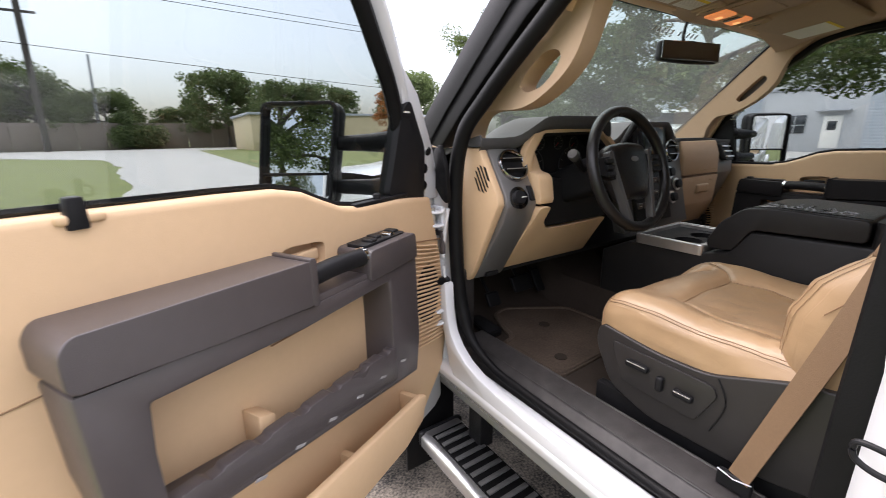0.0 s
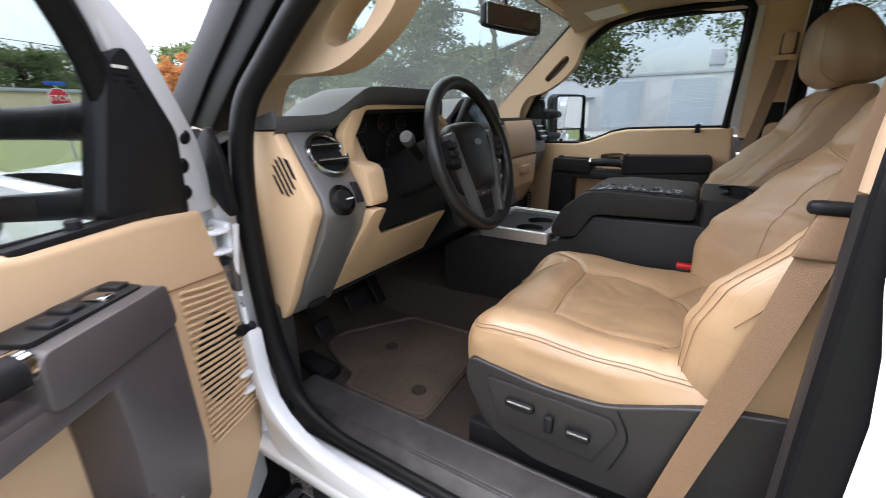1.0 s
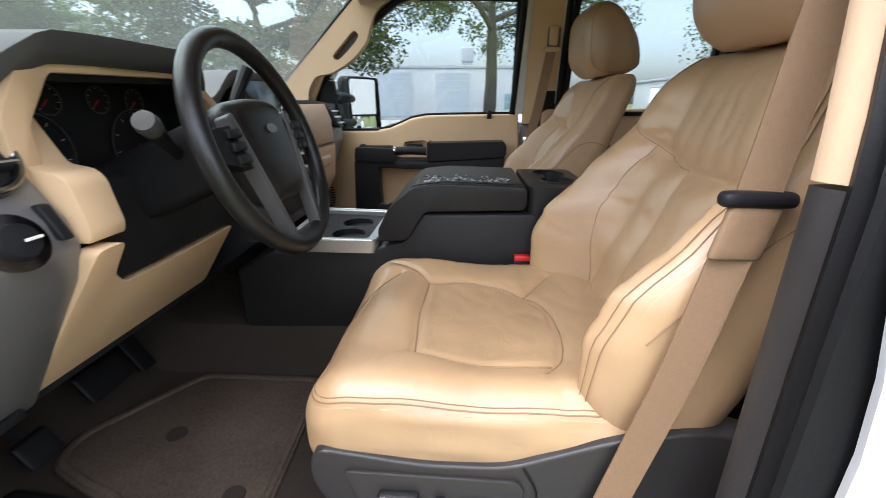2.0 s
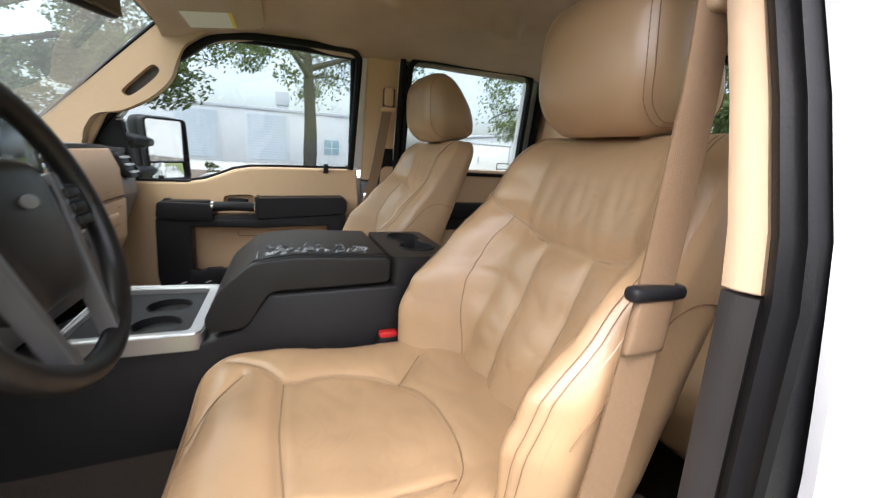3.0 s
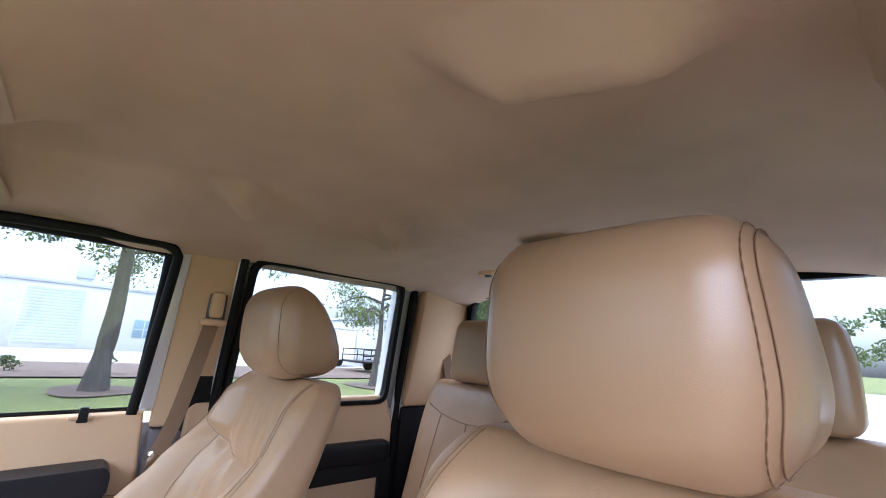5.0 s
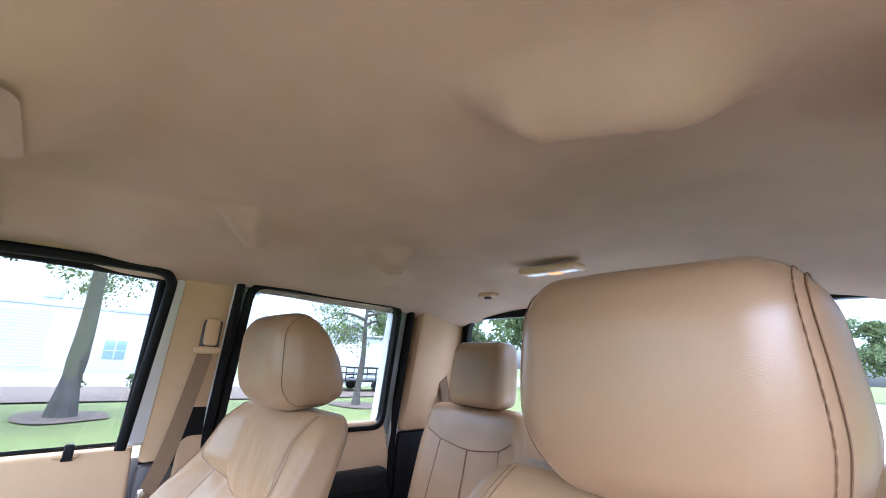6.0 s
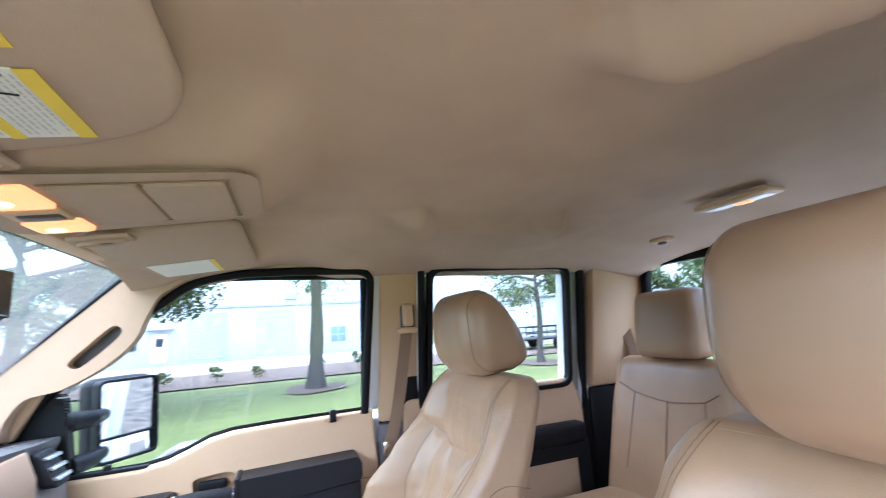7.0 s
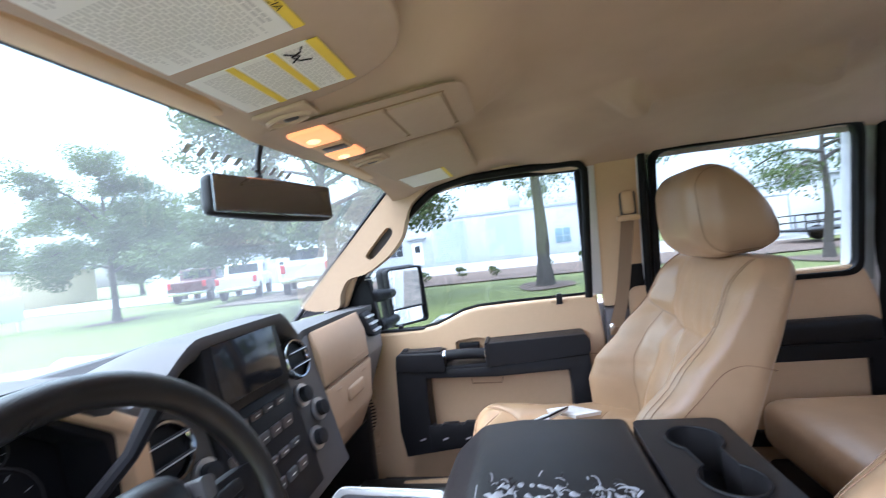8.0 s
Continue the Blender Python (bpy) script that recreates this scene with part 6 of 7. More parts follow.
ivm = thing("rear_view_mirror", (0.03, 0.78, 1.83), "black rear-view mirror hung on the windshield", "mirror")
mm = lambda v: Vector((-0.055, 0.752, 1.788)) + Euler((radians(-4), radians(2.5), radians(-24))).to_matrix() @ Vector(v)
part("housing", rbox((0, 0, 0), (0.222, 0.030, 0.070), 0.012, 9, lambda p: Vector((p.x, p.y, p.z * (1 - 0.15 * abs(p.x) / 0.13)))), BLACK, ivm, at=mm)
part("glass", rbox((0, -0.0158, 0.0), (0.210, 0.003, 0.057), 0.0014, 6), DARK_MIRROR, ivm, "mirror glass", at=mm)
part("stem", tube(smooth_path([(-0.060, 0.758, 1.80), (-0.070, 0.765, 1.835), (-0.038, 0.775, 1.888)], 5), 0.0052, 8), BLACK, ivm)

wr = thing("windshield_writing", (-0.05, 0.82, 1.86), "faint row of grey marks on the windshield", "writing")
CHALK = mat("chalk_grey", (0.45, 0.47, 0.48), 0.8, var=0.2)
for k in range(10):
    x = -0.16 + 0.027 * k + (0.02 if k > 4 else 0.0)
    part("mark", box(x, x + 0.010, 0.0, 0.001, -0.008, 0.008, 0), CHALK, wr, at=lambda v: Vector((v.x, 0.815 + v.y - v.z * 0.7, 1.862 + v.z * 0.7)))

# ---- seat belts ----
def belt(sgn, pts, w=0.047):
    d = thing("seat_belt", (sgn * 0.75, 0, 1.0), "tan webbing seat belt on the centre pillar", "seat belt", "seat belts")
    P = smooth_path(pts, 8)
    part("webbing", ribbon(P, [Vector((0.25, 1.0, 0.2))] * len(P), w), WEB, d)
    return d


db = belt(-1, [(-0.664, 0.026, 1.70), (-0.676, 0.038, 1.62), (-0.681, 0.048, 1.55), (-0.691, 0.067, 1.43), (-0.703, 0.092, 1.33), (-0.711, 0.118, 1.22), (-0.716, 0.167, 1.03), (-0.724, 0.20, 0.90)], 0.038)
part("ring", rbox((-0.666, 0.020, 1.708), (0.024, 0.036, 0.034), 0.0115, 6), PILLARTAN, db, "tan belt ring")
part("cover", rbox((-0.668, 0.012, 1.748), (0.030, 0.040, 0.066), 0.0145, 8), PILLARTAN, db)
part("guide", rbox((-0.693, 0.068, 1.420), (0.020, 0.072, 0.017), 0.0075, 6), BLACK, db, "black belt stop")
part("folded_webbing", rbox((-0.6985, 0.076, 1.388), (0.010, 0.050, 0.055), 0.004, 5, lambda p: Vector((p.x - 0.16 * (0.0 - p.z), p.y - 0.30 * p.z, p.z))), WEB, db, "stitched fold of the webbing")
anchor = part("anchor", rbox((-0.722, 0.205, 0.885), (0.014, 0.06, 0.035), 0.005, 5), BLACK, db, "black floor anchor")
part("edge", tube([(-0.7295, 0.176, 0.903), (-0.7305, 0.205, 0.897), (-0.7295, 0.234, 0.903)], 0.0016, 6), ALU, anchor, "bright metal edge")
part("inner_webbing", ribbon(smooth_path([(-0.667, -0.034, 1.71), (-0.670, -0.085, 1.48), (-0.70, -0.13, 0.95)], 6), [Vector((0.35, 1, 0))] * 13, 0.044), WEB, db)
pb = belt(1, [(0.722, 0.022, 1.70), (0.730, 0.036, 1.60), (0.742, 0.060, 1.45), (0.752, 0.085, 1.36)], 0.038)
part("ring", rbox((0.724, 0.018, 1.708), (0.022, 0.070, 0.020), 0.008, 6), TAN, pb, "tan belt ring")
part("cover", rbox((0.728, 0.014, 1.758), (0.024, 0.036, 0.075), 0.010, 6), TAN, pb)
part("slide", rbox((0.7385, 0.012, 1.79), (0.008, 0.050, 0.17), 0.003, 6), TAUPE, pb, "dark slot of the belt height slide")
part("tongue", box(0.752, 0.758, 0.075, 0.105, 1.33, 1.37, 0.003), CHROME, pb, "chrome belt tongue")
rb = thing("seat_belt", (0.73, -0.86, 1.5), "tan rear seat belt on the rear pillar", "seat belt", "seat belts")
part("webbing", ribbon(smooth_path([(0.715, -0.86, 1.745), (0.70, -0.88, 1.60), (0.66, -0.90, 1.45)], 6), [Vector((0.2, 1, 0))] * 13, 0.04), WEB, rb)
part("ring", rbox((0.715, -0.855, 1.755), (0.022, 0.055, 0.02), 0.007, 5), TAN, rb)

# rear passenger door inside
rd = thing("rear_door", (0.78, -0.3, 0.9), "closed rear truck door with tan trim", "truck door")
part("trim_panel", prism(rounded([(0.03, 0.75), (0.03, 1.485), (-0.64, 1.49), (-0.70, 1.30), (-0.70, 0.75)], 0.03), "x", -0.04, 0.0, 0.014, 3), TAN, rd, at=on_side(1, False))
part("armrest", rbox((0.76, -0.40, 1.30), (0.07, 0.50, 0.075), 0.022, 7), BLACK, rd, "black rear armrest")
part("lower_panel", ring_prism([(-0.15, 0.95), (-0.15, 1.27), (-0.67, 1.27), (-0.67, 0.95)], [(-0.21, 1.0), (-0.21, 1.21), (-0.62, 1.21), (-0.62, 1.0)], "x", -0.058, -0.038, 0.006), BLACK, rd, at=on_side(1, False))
for sgn in (1, -1):
    g = structure("window_rear", box(-0.032, -0.028, -0.68, -0.03, 1.44, 1.93, 0), GLASS, "clear rear door window", "window", at=on_side(sgn))
    g.visible_shadow = False
    structure("window_frame", ring_prism(rounded([(-0.052, 1.458), (-0.056, 1.914), (-0.632, 1.917), (-0.636, 1.458)], 0.045), rounded([(-0.070, 1.475), (-0.075, 1.897), (-0.612, 1.90), (-0.618, 1.475)], 0.04), "x", -0.045, -0.012, 0.004), RUBBER, "black rubber rear window frame", "frame", at=on_side(sgn))
    structure("window_frame", ring_prism(rounded([(-0.02, 1.42), (-0.02, 1.95), (-0.69, 1.95), (-0.69, 1.42)], 0.03), rounded([(-0.045, 1.45), (-0.045, 1.92), (-0.628, 1.92), (-0.632, 1.45)], 0.03), "x", -0.030, 0.05, 0.006), WHITE, "white painted rear window frame", "frame", at=on_side(sgn))

for sgn in (1, -1):
    structure("window_seal", tube([(-0.034, -0.684, 1.02), (-0.034, -0.684, 1.45), (-0.034, -0.682, 1.90)], 0.017, 10, up=(0, 1, 0)), RUBBER, "black rubber seal on the rear pillar", "seal", at=on_side(sgn), sharp=80)
    structure("window_seal", tube([(-0.034, -0.034, 1.45), (-0.034, -0.034, 1.90)], 0.012, 10, up=(0, 1, 0)), RUBBER, "black rubber seal on the centre pillar", "seal", at=on_side(sgn), sharp=80)

# running board
rb2 = thing("running_board", (-0.80, 0.2, 0.42), "bright running board with black ribbed tread", "running board")
part("board", prism(rounded([(-0.90, 0.40), (-0.90, 0.45), (-0.88, 0.462), (-0.73, 0.462), (-0.71, 0.42)], 0.012), "y", -1.0, 1.11, 0.004), ALU, rb2, "worn bright metal board")
part("tread_mat", box(-0.872, -0.735, -0.95, 1.075, 0.4605, 0.4645, 0.001), RUBBER, rb2, "black rubber tread")
for k in range(44):
    part("tread", box(-0.866, -0.742, 1.045 - 0.042 * k, 1.062 - 0.042 * k, 0.464, 0.470, 0.0015), RIBSHEEN, rb2)
part("end_cap", rbox((-0.806, 1.118, 0.432), (0.19, 0.03, 0.062), 0.012, 5), BLACK, rb2, "black end cap")
part("bracket", box(-0.76, -0.70, 0.93, 1.0, 0.45, 0.70, 0.006), BLACK, rb2)
structure("underbody", merge(box(-0.68, 0.68, -3.1, 2.45, 0.52, 0.60, 0.01), box(-0.5, -0.38, -3.1, 2.5, 0.42, 0.53, 0.01), box(0.38, 0.5, -3.1, 2.5, 0.42, 0.53, 0.01)), BLACK, "black frame and floor pan below the cab", "chassis")
for xx, out in ((-0.83, -1), (0.83, 1)):
    for yy in (1.72, -2.05):
        tyre = structure("tyre", lathe([(0.24, -0.12), (0.36, -0.13), (0.385, -0.09), (0.39, 0.0), (0.385, 0.09), (0.36, 0.13), (0.24, 0.12)], (xx, yy, 0.402), (1, 0, 0), 40), RUBBER, "black rubber tyre of the truck", "wheel")
        part("rim", lathe([(0.0, 0.05), (0.07, 0.06), (0.10, 0.03), (0.20, 0.05), (0.24, 0.11), (0.245, -0.11)], (xx, yy, 0.402), (out, 0, 0), 28), ALU, tyre, "bright metal rim")
    structure("mud_flap", box(xx - 0.11, xx + 0.11, 1.150, 1.165, 0.28, 0.70, 0.005), RUBBER, "black rubber flap behind the front wheel", "mud flap")
# booklets on the passenger seat
pp_parts = ((0.37, 0.40, 12, 15, -8, True), (0.45, 0.35, -28, -26, 10, True), (0.52, 0.27, 35, 8, 10, False))
for i, (x, y, a, rx, ry, dark) in enumerate(pp_parts):
    M = Matrix.Translation((x, y, (1.164, 1.198, 1.182)[i])) @ Euler((radians(rx), radians(ry), radians(a))).to_matrix().to_4x4()
    bk_ = thing("booklet", (x, y, 1.15), "dark booklet with white edge lying on the seat" if dark else "folded white paper lying on the seat", "booklet", "booklets on the seat")
    part("cover", box(-0.062, 0.062, -0.045, 0.045, 0, 0.004, 0.0012), CHARCOAL if dark else PAPER, bk_, at=lambda v, M=M: M @ v)
    part("pages", box(-0.060, 0.060, -0.043, 0.043, -0.005, -0.0003, 0), PAPER, bk_, "white pages", at=lambda v, M=M: M @ v)
    if dark:
        part("title_band", box(-0.060, 0.060, 0.026, 0.044, 0.0041, 0.0049, 0), PAPER, bk_, "white title band", at=lambda v, M=M: M @ v)
        for k in range(5):
            part("print_bar", rbox((-0.040 + 0.020 * k, -0.010, 0.0046), (0.012, 0.044, 0.0012), 0.0005, 3), INK, bk_, at=lambda v, M=M: M @ v)
    else:
        for k in range(4):
            part("print_bar", box(-0.045, 0.040, -0.030 + 0.018 * k, -0.024 + 0.018 * k, 0.0041, 0.0048, 0), INK, bk_, at=lambda v, M=M: M @ v)


# ---- outside ----
def flat(name, pts, z, material, label, category):
    bm = bmesh.new()
    bm.faces.new([bm.verts.new((x, y, z)) for x, y in pts])
    return structure(name, bm, material, label, category)


flat("ground", [(-900, -900), (900, -900), (900, 900), (-900, 900)], -0.02, GRASS, "mown green lawn reaching to the distance", "lawn")
edge = [(x + 0.5 * noise.noise(Vector((x * 0.7, y * 0.35, 2.0))), y) for x, y in [(-16 + 10.5 * k / 8, 56 - 14 * k / 8) for k in range(8)] + [(-5.5 + 3.3 * (k / 40) ** 0.7, 42 - 30 * k / 40) for k in range(41)]]
flat("road", [(-2.4, -60), (9, -60), (9, -5), (2.6, -3), (2.6, 64), (9, 66), (9, 80), (-60, 86), (-60, 62)] + edge, 0.0, ROAD, "pale wet concrete drive and road", "road")
flat("pavement", [(-2.6, -9), (2.6, -9), (2.6, 9), (-2.6, 9)], 0.012, ASPHALT, "dark asphalt parking bay with fine gravel", "pavement")
flat("driveway", [(24.5, -60), (40, -60), (40, 60), (24.5, 60)], 0.02, ROAD, "pale concrete apron before the building", "pavement")
flat("mulch_bed", [(17.5, -14), (24.4, -14), (24.4, 16), (17.5, 16)], 0.03, MULCH, "brown mulch bed along the lawn", "flower bed")


def leaf_cloud(centres, count, size, spread, seed, flatz=0.7):
    """Many small leaf clumps, scattered round the ends of the limbs."""
    rnd = random.Random(seed)
    verts, faces = [], []
    for k in range(count):
        c, r = centres[rnd.randrange(len(centres))]
        while True:
            d = Vector((rnd.uniform(-1, 1), rnd.uniform(-1, 1), rnd.uniform(-1, 1)))
            if d.length < 1:
                break
        p = Vector(c) + Vector((d.x, d.y, d.z * flatz)) * r * spread
        a = Vector((rnd.gauss(0, 1), rnd.gauss(0, 1), rnd.gauss(0, 1))).normalized()
        b = a.cross(Vector((rnd.gauss(0, 1), rnd.gauss(0, 1), rnd.gauss(0, 1)))).normalized()
        s = size * rnd.uniform(0.6, 1.4)
        i = len(verts)
        verts += [p - a * s, p + b * s * 0.45, p + a * s, p - b * s * 0.45]
        faces.append((i, i + 1, i + 2, i + 3))
    me = bpy.data.meshes.new("leaves")
    me.from_pydata([tuple(v) for v in verts], [], faces)
    bm = bmesh.new()
    bm.from_mesh(me)
    bpy.data.meshes.remove(me)
    return bm


def tree(x, y, h, r, crown, seed, label, leaves=5000, size=0.16, leaf=None, clear=0.33):
    rnd = random.Random(seed)
    d = thing("tree", (x, y, 0), label, "tree")
    lean = Vector((rnd.uniform(-0.04, 0.04), rnd.uniform(-0.04, 0.04), 1))
    trunk = tube([Vector((x, y, -0.1)) + lean * (h * 0.7 * k / 8) + Vector((0.03 * math.sin(k * 1.3), 0.03 * math.cos(k), 0)) for k in range(9)], [r * (1.35 if k == 0 else 1 - 0.085 * k) for k in range(9)], 10)
    centres, limbs = [], []
    for k in range(13):
        z0 = h * (clear + 0.4 * k / 13)
        a = 2.4 * k + rnd.uniform(-0.4, 0.4)
        ln = crown * rnd.uniform(0.55, 1.0) * (1 - 0.35 * k / 13)
        p0 = Vector((x, y, 0)) + lean * z0
        p2 = p0 + Vector((math.cos(a) * ln, math.sin(a) * ln, h * (rnd.uniform(-0.10, 0.10) if k < 6 else rnd.uniform(0.02, 0.25))))
        p1 = (p0 + p2) / 2 + Vector((0, 0, h * 0.05))
        limbs.append(tube(smooth_path([p0, p1, p2], 4), [r * 0.38 * (1 - 0.1 * i) + 0.01 for i in range(9)], 6))
        centres += [(p2, crown * 0.26), (p1 * 0.4 + p2 * 0.6, crown * 0.24)]
        for q in range(2):
            p3 = p2 + Vector((rnd.uniform(-1, 1), rnd.uniform(-1, 1), rnd.uniform(-0.4, 0.5))) * crown * 0.3
            limbs.append(tube([p1, (p1 + p3) / 2 + Vector((0, 0, 0.1)), p3], [r * 0.16, r * 0.1, 0.012], 5))
            centres += [(p3, crown * 0.20), ((p1 + p3) / 2 + Vector((0, 0, 0.1)), crown * 0.14)]
        for q in range(3):
            c = p1 + (p2 - p1) * rnd.uniform(0.2, 1.1) + Vector((rnd.uniform(-1, 1), rnd.uniform(-1, 1), rnd.uniform(-0.9, 0.5))) * crown * 0.22
            centres.append((c, crown * rnd.uniform(0.08, 0.16)))
    for k in range(46):
        a, b, q = rnd.uniform(0, 6.28), rnd.uniform(-0.35, 1.0), rnd.uniform(0.55, 1.0) ** 0.5
        c = math.sqrt(max(0.0, 1 - b * b)) * crown * 0.88 * q
        centres.append((Vector((x + c * math.cos(a), y + c * math.sin(a), h * (clear + 0.20) + b * h * 0.40 * q)), crown * rnd.uniform(0.12, 0.24)))
    part("trunk", merge(trunk, *limbs), BARK, d, "grey bark trunk and limbs")
    part("crown", leaf_cloud(centres, leaves, size, 1.0, seed), leaf or LEAF, d, "loose green crown of small leaves", sharp=180)
    return d


tree(14.0, -0.45, 8.3, 0.27, 4.4, 3, "live oak on the lawn with a ring of mulch", 27000, 0.058, clear=0.42)
tree(14.4, -9.3, 6.5, 0.15, 2.9, 7, "young live oak on the lawn", 9000, 0.060, clear=0.42)
t1 = tree(15.4, 19.0, 8.0, 0.17, 3.6, 11, "live oak on the lawn before the car park", 56000, 0.062, clear=0.28)
copy_thing(t1, pose(S * 13.2, S * 7.0, 0, 0, 0, 80) @ Matrix.Diagonal((1.4, 1.4, 1.1, 1)))
copy_thing(t1, pose(S * 27.0, S * 26.0, 0, 0, 0, 300))
tree(-22.5, -7.0, 11.5, 0.32, 5.6, 17, "large leafy live oak behind the parking bay", 30000, 0.10, clear=0.34)
copy_thing(t1, pose(S * 12.0, S * -31.0, 0, 0, 0, 30) @ Matrix.Diagonal((0.6, 0.6, 0.55, 1)))
copy_thing(t1, pose(S * -12.0, S * -16.0, 0, 0, 0, 10))
tree(16.6, 34.5, 8.0, 0.14, 2.0, 21, "small tree with orange autumn leaves", 12000, 0.085, LEAF_FALL, clear=0.22)
far = tree(-8.0, 88.0, 9.5, 0.3, 6.0, 31, "broad dark tree beyond the road", 14000, 0.22)
rnd = random.Random(9)
for k, (x, y, s) in enumerate(((-30, 92, 1.0), (-24, 95, 1.1), (-17, 92, 1.05), (2, 92, 0.7), (9, 84, 1.1), (16, 70, 0.9), (-38, 100, 1.1), (24, 75, 1.0), (-45, 90, 1.0), (34, 62, 0.9), (46, 50, 0.9), (20, -34, 0.9), (34, -30, 1.0), (6, -45, 0.5), (-10, -50, 1.1), (-3, -60, 0.8))):
    copy_thing(far, pose(S * x, S * y, 0, 0, 0, rnd.uniform(0, 360)) @ Matrix.Diagonal((s * 1.1, s * 1.1, s * rnd.uniform(1.05, 1.45), 1)))

# building
bld = thing("warehouse", (38, 4, 0), "long white metal warehouse with roller doors", "building")
part("wall", box(37.1, 52, -5.5, 40, 0.0, 4.25, 0.02), SIDING, bld, "pale metal siding")
part("coping", box(37.0, 52.1, -5.6, 40.1, 4.25, 4.5, 0.02), TRIMGREY, bld, "grey roof coping")
for yc in (1.55, 6.6, 15.5, 20.5, 27.0):
    part("door_frame", box(37.03, 37.15, yc - 1.62, yc + 1.62, 0.0, 4.05, 0.02), SIDING, bld)
    dr = part("roller_door", box(37.0, 37.04, yc - 1.47, yc + 1.47, 0.3, 3.95, 0), SHUTTER, bld, "pale blue roller door")
    for k in range(18):
        part("door_slat", box(36.985, 37.005, yc - 1.47, yc + 1.47, 0.32 + 0.2 * k, 0.518 + 0.2 * k, 0.002), SHUTTER, dr)
for yc in (9.7, 23.8):
    dd_ = part("side_door", box(37.02, 37.12, yc - 0.5, yc + 0.5, 0.3, 2.45, 0.01), PAPER, bld, "white side door")
    part("pane", box(37.0, 37.03, yc - 0.25, yc + 0.25, 1.5, 2.1, 0.01), WINDARK, dd_)
    part("canopy", box(36.5, 37.1, yc - 0.9, yc + 0.9, 2.75, 2.85, 0.02), TRIMGREY, bld)
for yc, z0_ in ((11.8, 1.3), (-3.6, 1.0)):
    w_ = part("window", box(37.02, 37.12, yc - 0.62, yc + 0.62, z0_, z0_ + 1.25, 0.01), WINDARK if yc > 0 else PALEPANE, bld, "dark office window" if yc > 0 else "pale blue reflecting window")
    part("pane_bar", box(37.0, 37.03, yc - 0.03, yc + 0.03, z0_, z0_ + 1.25, 0.005), SIDING, w_)
    part("pane_bar", box(37.0, 37.03, yc - 0.6, yc + 0.6, z0_ + 0.55, z0_ + 0.6, 0.005), SIDING, w_)
part("roof_unit", box(38.5, 39.6, -0.2, 0.9, 4.9, 6.0, 0.03), TRIMGREY, bld, "grey rooftop unit")
part("unit_leg", box(38.6, 39.5, -0.1, 0.8, 4.4, 4.9, 0.03), TRIMGREY, bld)
b2 = thing("white_shed", (30, -22, 0), "white metal shed beyond the lawn", "building")
part("wall", box(26, 44, -30, -16.5, 0, 3.4, 0.02), SIDING, b2)
part("roof", box(25.8, 44.2, -30.2, -16.3, 3.4, 3.6, 0.02), TRIMGREY, b2)
b3 = thing("tan_building", (24, 60, 0), "low tan building beyond the car park", "building")
part("wall", box(8, 45, 56, 70, 0, 4.2, 0.02), mat("tan_wall", (0.55, 0.46, 0.30), 0.7, var=0.06), b3)
part("roof", box(7.7, 45.3, 55.7, 70.3, 4.2, 4.5, 0.02), TRIMGREY, b3)


def pickup(m, paint, label):
    d = thing("pickup_truck", (0, 0, 0), label, "pickup truck", "parked trucks")
    part("body", prism(rounded([(-2.7, 0.55), (-2.7, 1.12), (-0.75, 1.12), (-0.65, 1.75), (0.7, 1.75), (1.15, 1.2), (2.55, 1.1), (2.7, 0.55)], 0.1), "x", -0.9, 0.9, 0.05), paint, d)
    part("side_window", prism(rounded([(-0.55, 1.2), (-0.52, 1.66), (0.62, 1.66), (0.95, 1.22)], 0.05), "x", -0.91, 0.91, 0.01), WINDARK, d, "dark side windows")
    part("back_window", box(-0.7, 0.7, -0.76, -0.68, 1.25, 1.65, 0.01), WINDARK, d)
    part("tail_lamp", box(-0.9, -0.72, -2.73, -2.66, 0.8, 1.1, 0.01), REDSIGN, d)
    part("tail_lamp", box(0.72, 0.9, -2.73, -2.66, 0.8, 1.1, 0.01), REDSIGN, d)
    part("bumper", box(-0.9, 0.9, -2.85, -2.68, 0.45, 0.62, 0.03), CHROME, d)
    for sx in (-0.8, 0.8):
        for yy in (-1.7, 1.75):
            w = part("wheel", lathe([(0.22, -0.12), (0.38, -0.12), (0.40, 0.0), (0.38, 0.12), (0.22, 0.12)], (sx, yy, 0.4), (1, 0, 0), 20), RUBBER, d)
            part("rim", lathe([(0.0, -0.11), (0.22, -0.11), (0.22, 0.11), (0.0, 0.11)], (sx, yy, 0.4), (1, 0, 0), 12), ALU, w)
    d.matrix_world = m
    return d


big = Matrix.Diagonal((1.2, 1.2, 1.25, 1))
pk = pickup(pose(S * 23.0, S * 17.6, 0, 0, 0, -64) @ big, WHITE, "white parked pickup truck")
copy_thing(pk, pose(S * 23.6, S * 13.6, 0, 0, 0, -64) @ big)
pickup(pose(S * 24.5, S * 22.2, 0, 0, 0, -64) @ big, MAROON, "maroon parked pickup truck")
sg = thing("lawn_sign", (14.0, 23.8, 0), "white board sign on two posts", "sign")
part("board", box(13.0, 15.0, 23.75, 23.85, 0.5, 1.7, 0.02), PAPER, sg)
for xx in (13.1, 14.8):
    part("post", box(xx, xx + 0.1, 23.85, 23.95, 0.0, 1.8, 0.01), PAPER, sg)
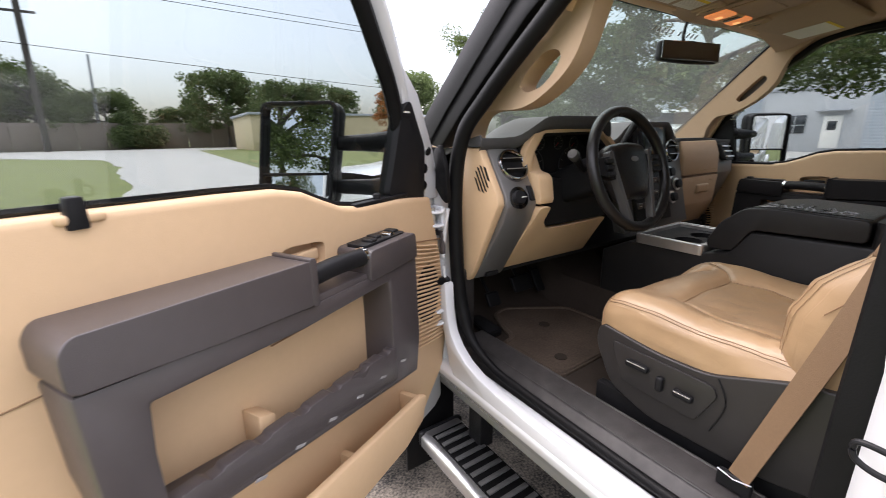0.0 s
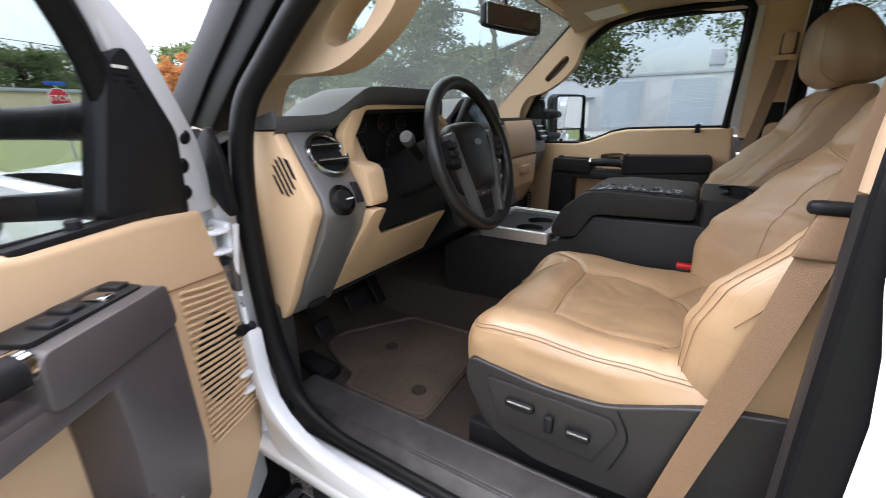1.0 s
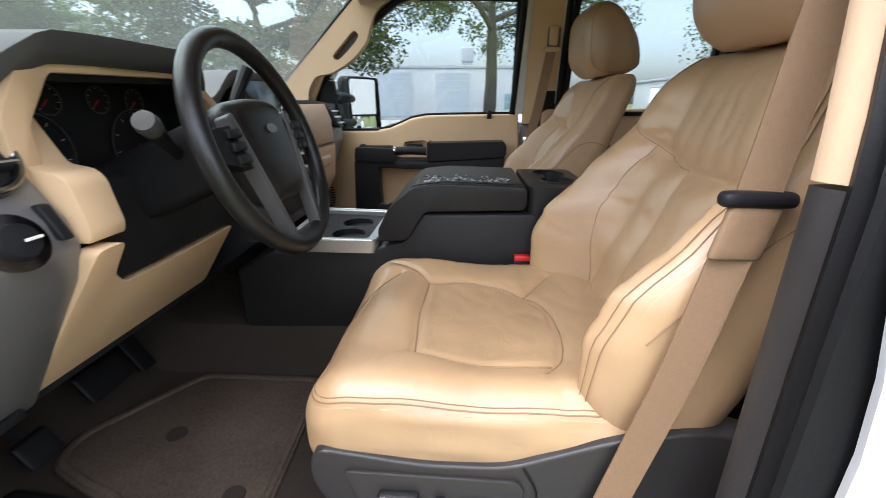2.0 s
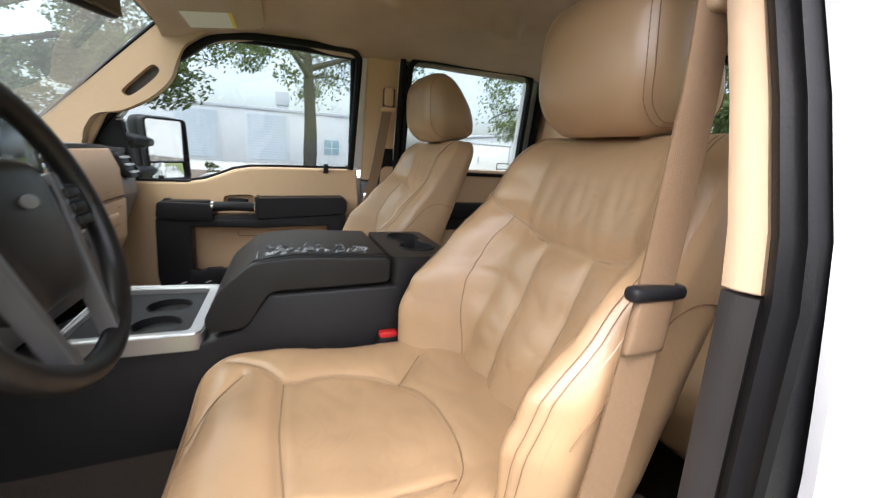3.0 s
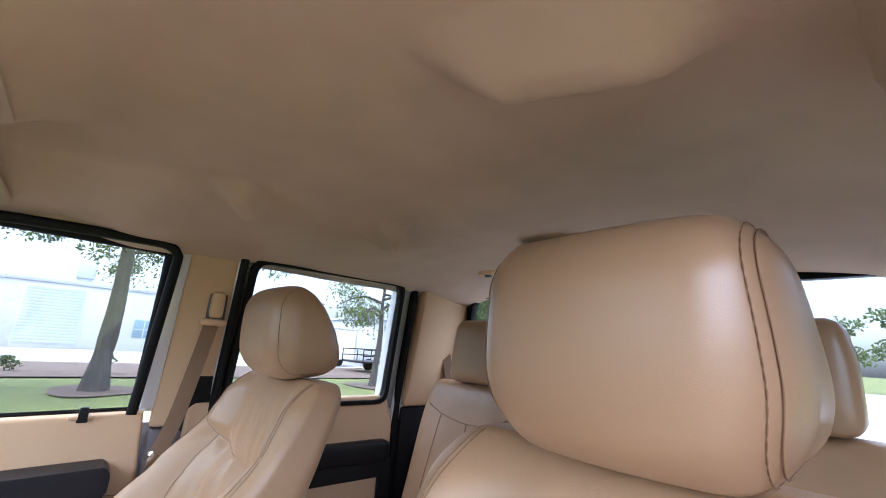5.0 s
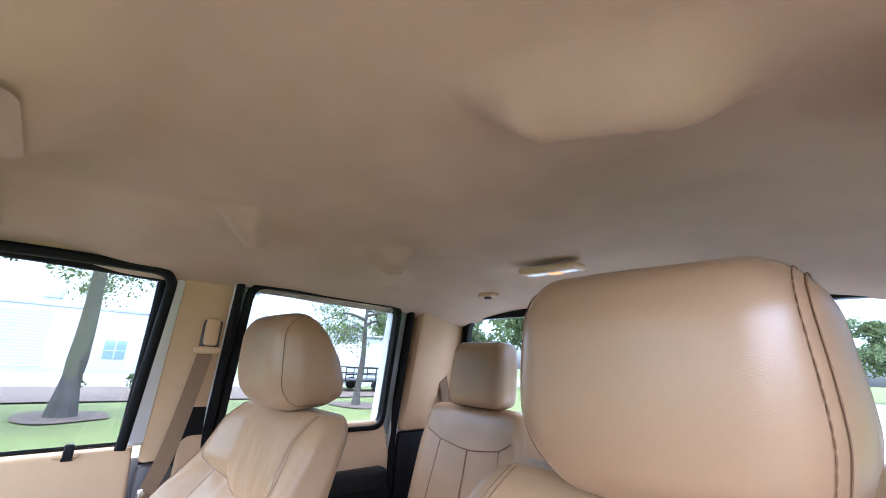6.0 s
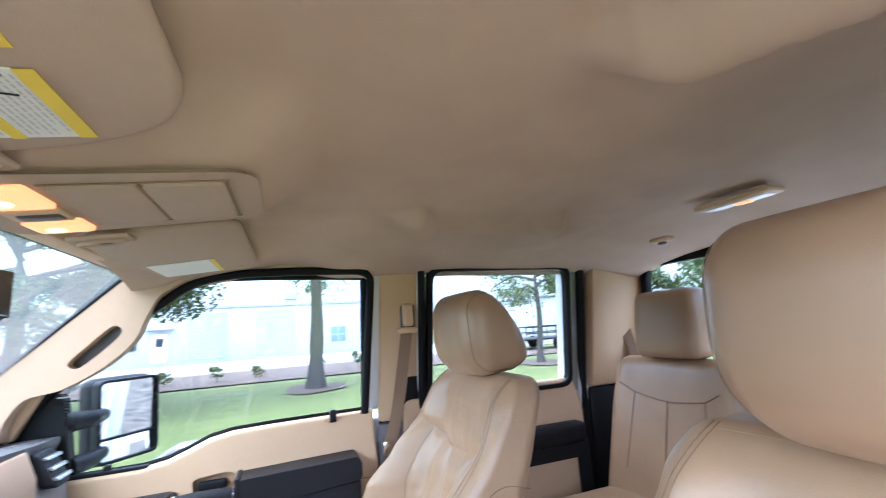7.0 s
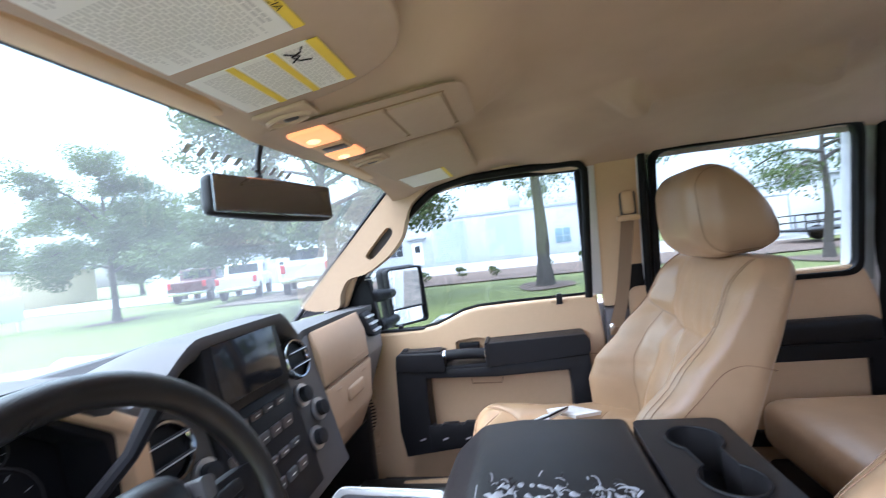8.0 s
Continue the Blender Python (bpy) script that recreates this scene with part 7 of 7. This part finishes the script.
# beyond the road on the driver's side
fe = thing("fence", (-10, 80, 0), "brown board fence beyond the road", "fence")
for k in range(13):
    part("panel", box(-33.3 + 3.6 * k, -29.75 + 3.6 * k, 84.0, 84.2, 0, 4.0, 0.02), FENCE, fe)
hg = thing("hedge", (-4.2, 82.0, 0), "clipped dark green hedge before the fence", "hedge")
part("stem", tube([(-4.2, 82.3, 0), (-4.1, 82.3, 2.0)], 0.12, 6), BARK, hg)
part("foliage", leaf_cloud([(Vector((-6.2 + 0.9 * k, 82.3, 1.9 + 0.2 * (k % 2))), 1.9) for k in range(6)], 3200, 0.26, 1.0, 61, 0.95), LEAF, hg, sharp=180)
po = thing("utility_pole", (-14.7, 80, 0), "thick dark wooden utility pole", "pole")
part("pole", tube([(-14.7, 80, 0), (-14.0, 80, 24)], [0.42, 0.34], 10), BARK, po)
part("cross_arm", box(-15.9, -12.4, 79.8, 80.0, 17.6, 17.9, 0.02), BARK, po)
po2 = thing("utility_pole", (-9.3, 88, 0), "thin grey utility pole", "pole")
part("pole", tube([(-9.4, 88, 0), (-8.65, 88, 14.3)], [0.24, 0.18], 8), TRIMGREY, po2)
for xa, za, xb, zb, sag in ((-60, 17.0, 90, 8.5, 0.8), (-60, 23.5, 90, 19.5, 0.6), (-60, 24.3, 90, 20.5, 0.6)):
    ca = thing("power_cable", (0, 80, za), "thin black power cable", "cable")
    part("cable", tube([(xa + (xb - xa) * k / 16, 79.63, za + (zb - za) * k / 16 - sag * math.sin(math.pi * k / 16)) for k in range(17)], 0.045, 5), RUBBER, ca)
ss = thing("stop_sign", (5.4, 22, 0), "red stop sign with white letters on a post", "sign")
facing = pose(5.4, 22, 2.35, 0, 0, 14)
plate_line = [(0.40 * math.cos(math.pi / 8 + math.pi / 4 * i), 2.35 + 0.40 * math.sin(math.pi / 8 + math.pi / 4 * i)) for i in range(8)]


def on_sign(v):
    return facing @ Vector((v.x, v.y, v.z - 2.35))


part("plate", prism(plate_line, "y", -0.02, 0.0, 0.002), REDSIGN, ss, "red plate", at=on_sign)
part("rim", ring_prism([(x, 2.35 + (z - 2.35)) for x, z in plate_line], [(x * 0.93, 2.35 + (z - 2.35) * 0.93) for x, z in plate_line], "y", -0.023, -0.019, 0), PAPER, ss, "white rim", at=on_sign)
word = bpy.data.curves.new("word", "FONT")
word.body, word.size, word.align_x, word.align_y, word.extrude = "STOP", 0.30, "CENTER", "CENTER", 0.002
word_ob = bpy.data.objects.new("word", word)
bm = bmesh.new()
word_mesh = bpy.data.meshes.new_from_object(word_ob)
bm.from_mesh(word_mesh)
bpy.data.objects.remove(word_ob)
part("letters", bm, PAPER, ss, "white letters", at=lambda v: on_sign(Vector((v.x, -0.0235 - v.z, 2.35 + v.y))))
part("street_plate", box(-0.36, 0.36, -0.01, 0.01, 2.82, 2.97, 0.003), BLUESIGN, ss, "blue street name plate", at=on_sign)
part("post", box(-0.03, 0.03, 0.0, 0.05, 0.0, 2.85, 0.004), TRIMGREY, ss, at=on_sign)

# things beyond the lawn
rnd = random.Random(5)
for k in range(9):
    x, y = 19.5 + rnd.uniform(-0.6, 0.6), -5.0 + 2.1 * k + rnd.uniform(-0.4, 0.4)
    h = rnd.uniform(0.35, 0.7)
    sh = thing("shrub", (x, y, 0.03), "small green shrub in the mulch bed", "shrub", "shrubs in the bed")
    part("stem", tube([(x, y, 0.0), (x + 0.03, y, h * 0.6)], 0.015, 5), BARK, sh)
    part("foliage", leaf_cloud([(Vector((x, y, h * 0.7)), 0.32), (Vector((x + 0.1, y + 0.15, h)), 0.2)], 160, 0.07, 1.0, 40 + k), LEAF, sh, sharp=180)
for x, y in ((14.0, -0.45), (14.4, -9.3), (13.2, 7.0), (15.4, 19.0)):
    bm = bmesh.new()
    bm.faces.new([bm.verts.new((x + (1.25 + 0.2 * math.sin(3 * a)) * math.cos(a), y + (1.1 + 0.15 * math.cos(2 * a)) * math.sin(a), 0.012)) for a in (2 * math.pi * i / 28 for i in range(28))])
    structure("mulch_ring", bm, MULCH, "round bed of brown mulch under a tree", "flower bed")
ut = thing("utility_trailer", (21.5, -13.8, 0), "black open utility trailer with pipe rails", "trailer")
part("deck", box(20.2, 22.6, -16.2, -12.2, 0.55, 0.65, 0.02), BLACK, ut)
for zz in (0.95, 1.3):
    for xx in (20.2, 22.6):
        part("rail", tube([(xx, -16.2, zz), (xx, -12.2, zz)], 0.035, 6), BLACK, ut)
for xx in (20.2, 22.6):
    for yy in (-16.2, -15.2, -14.2, -13.2, -12.2):
        part("rail_post", tube([(xx, yy, 0.6), (xx, yy, 1.32)], 0.03, 6), BLACK, ut)
for xx in (20.0, 22.8):
    part("wheel", lathe([(0.1, -0.1), (0.35, -0.1), (0.37, 0.0), (0.35, 0.1), (0.1, 0.1)], (xx, -14.2, 0.36), (1, 0, 0), 18), RUBBER, ut)
# white cargo trailer parked on the apron
ct = thing("cargo_trailer", (26.8, -13.1, 0.02), "white enclosed cargo trailer parked on the apron", "trailer")
part("body", box(25.6, 28.0, -14.8, -11.5, 0.48, 2.50, 0.05), PAPER, ct, "white painted box")
for yy in (-14.72, -11.58):
    part("corner_post", box(25.57, 25.62, yy - 0.06, yy + 0.06, 0.46, 2.50, 0.01), TRIMGREY, ct)
part("roof_edge", box(25.56, 28.04, -14.84, -11.46, 2.46, 2.54, 0.015), TRIMGREY, ct)
part("door", box(25.575, 25.61, -14.2, -12.1, 0.62, 2.34, 0.008), PAPER, ct, "white trailer door")
part("latch", box(25.55, 25.58, -12.35, -12.25, 1.2, 1.7, 0.005), TRIMGREY, ct, "steel latch")
for yy in (-13.6, -12.7):
    part("wheel", lathe([(0.1, -0.1), (0.33, -0.1), (0.35, 0.0), (0.33, 0.1), (0.1, 0.1)], (25.75, yy, 0.37), (1, 0, 0), 18), RUBBER, ct)
part("axle", tube([(25.8, -13.15, 0.40), (27.9, -13.15, 0.40)], 0.06, 8), BLACK, ct)
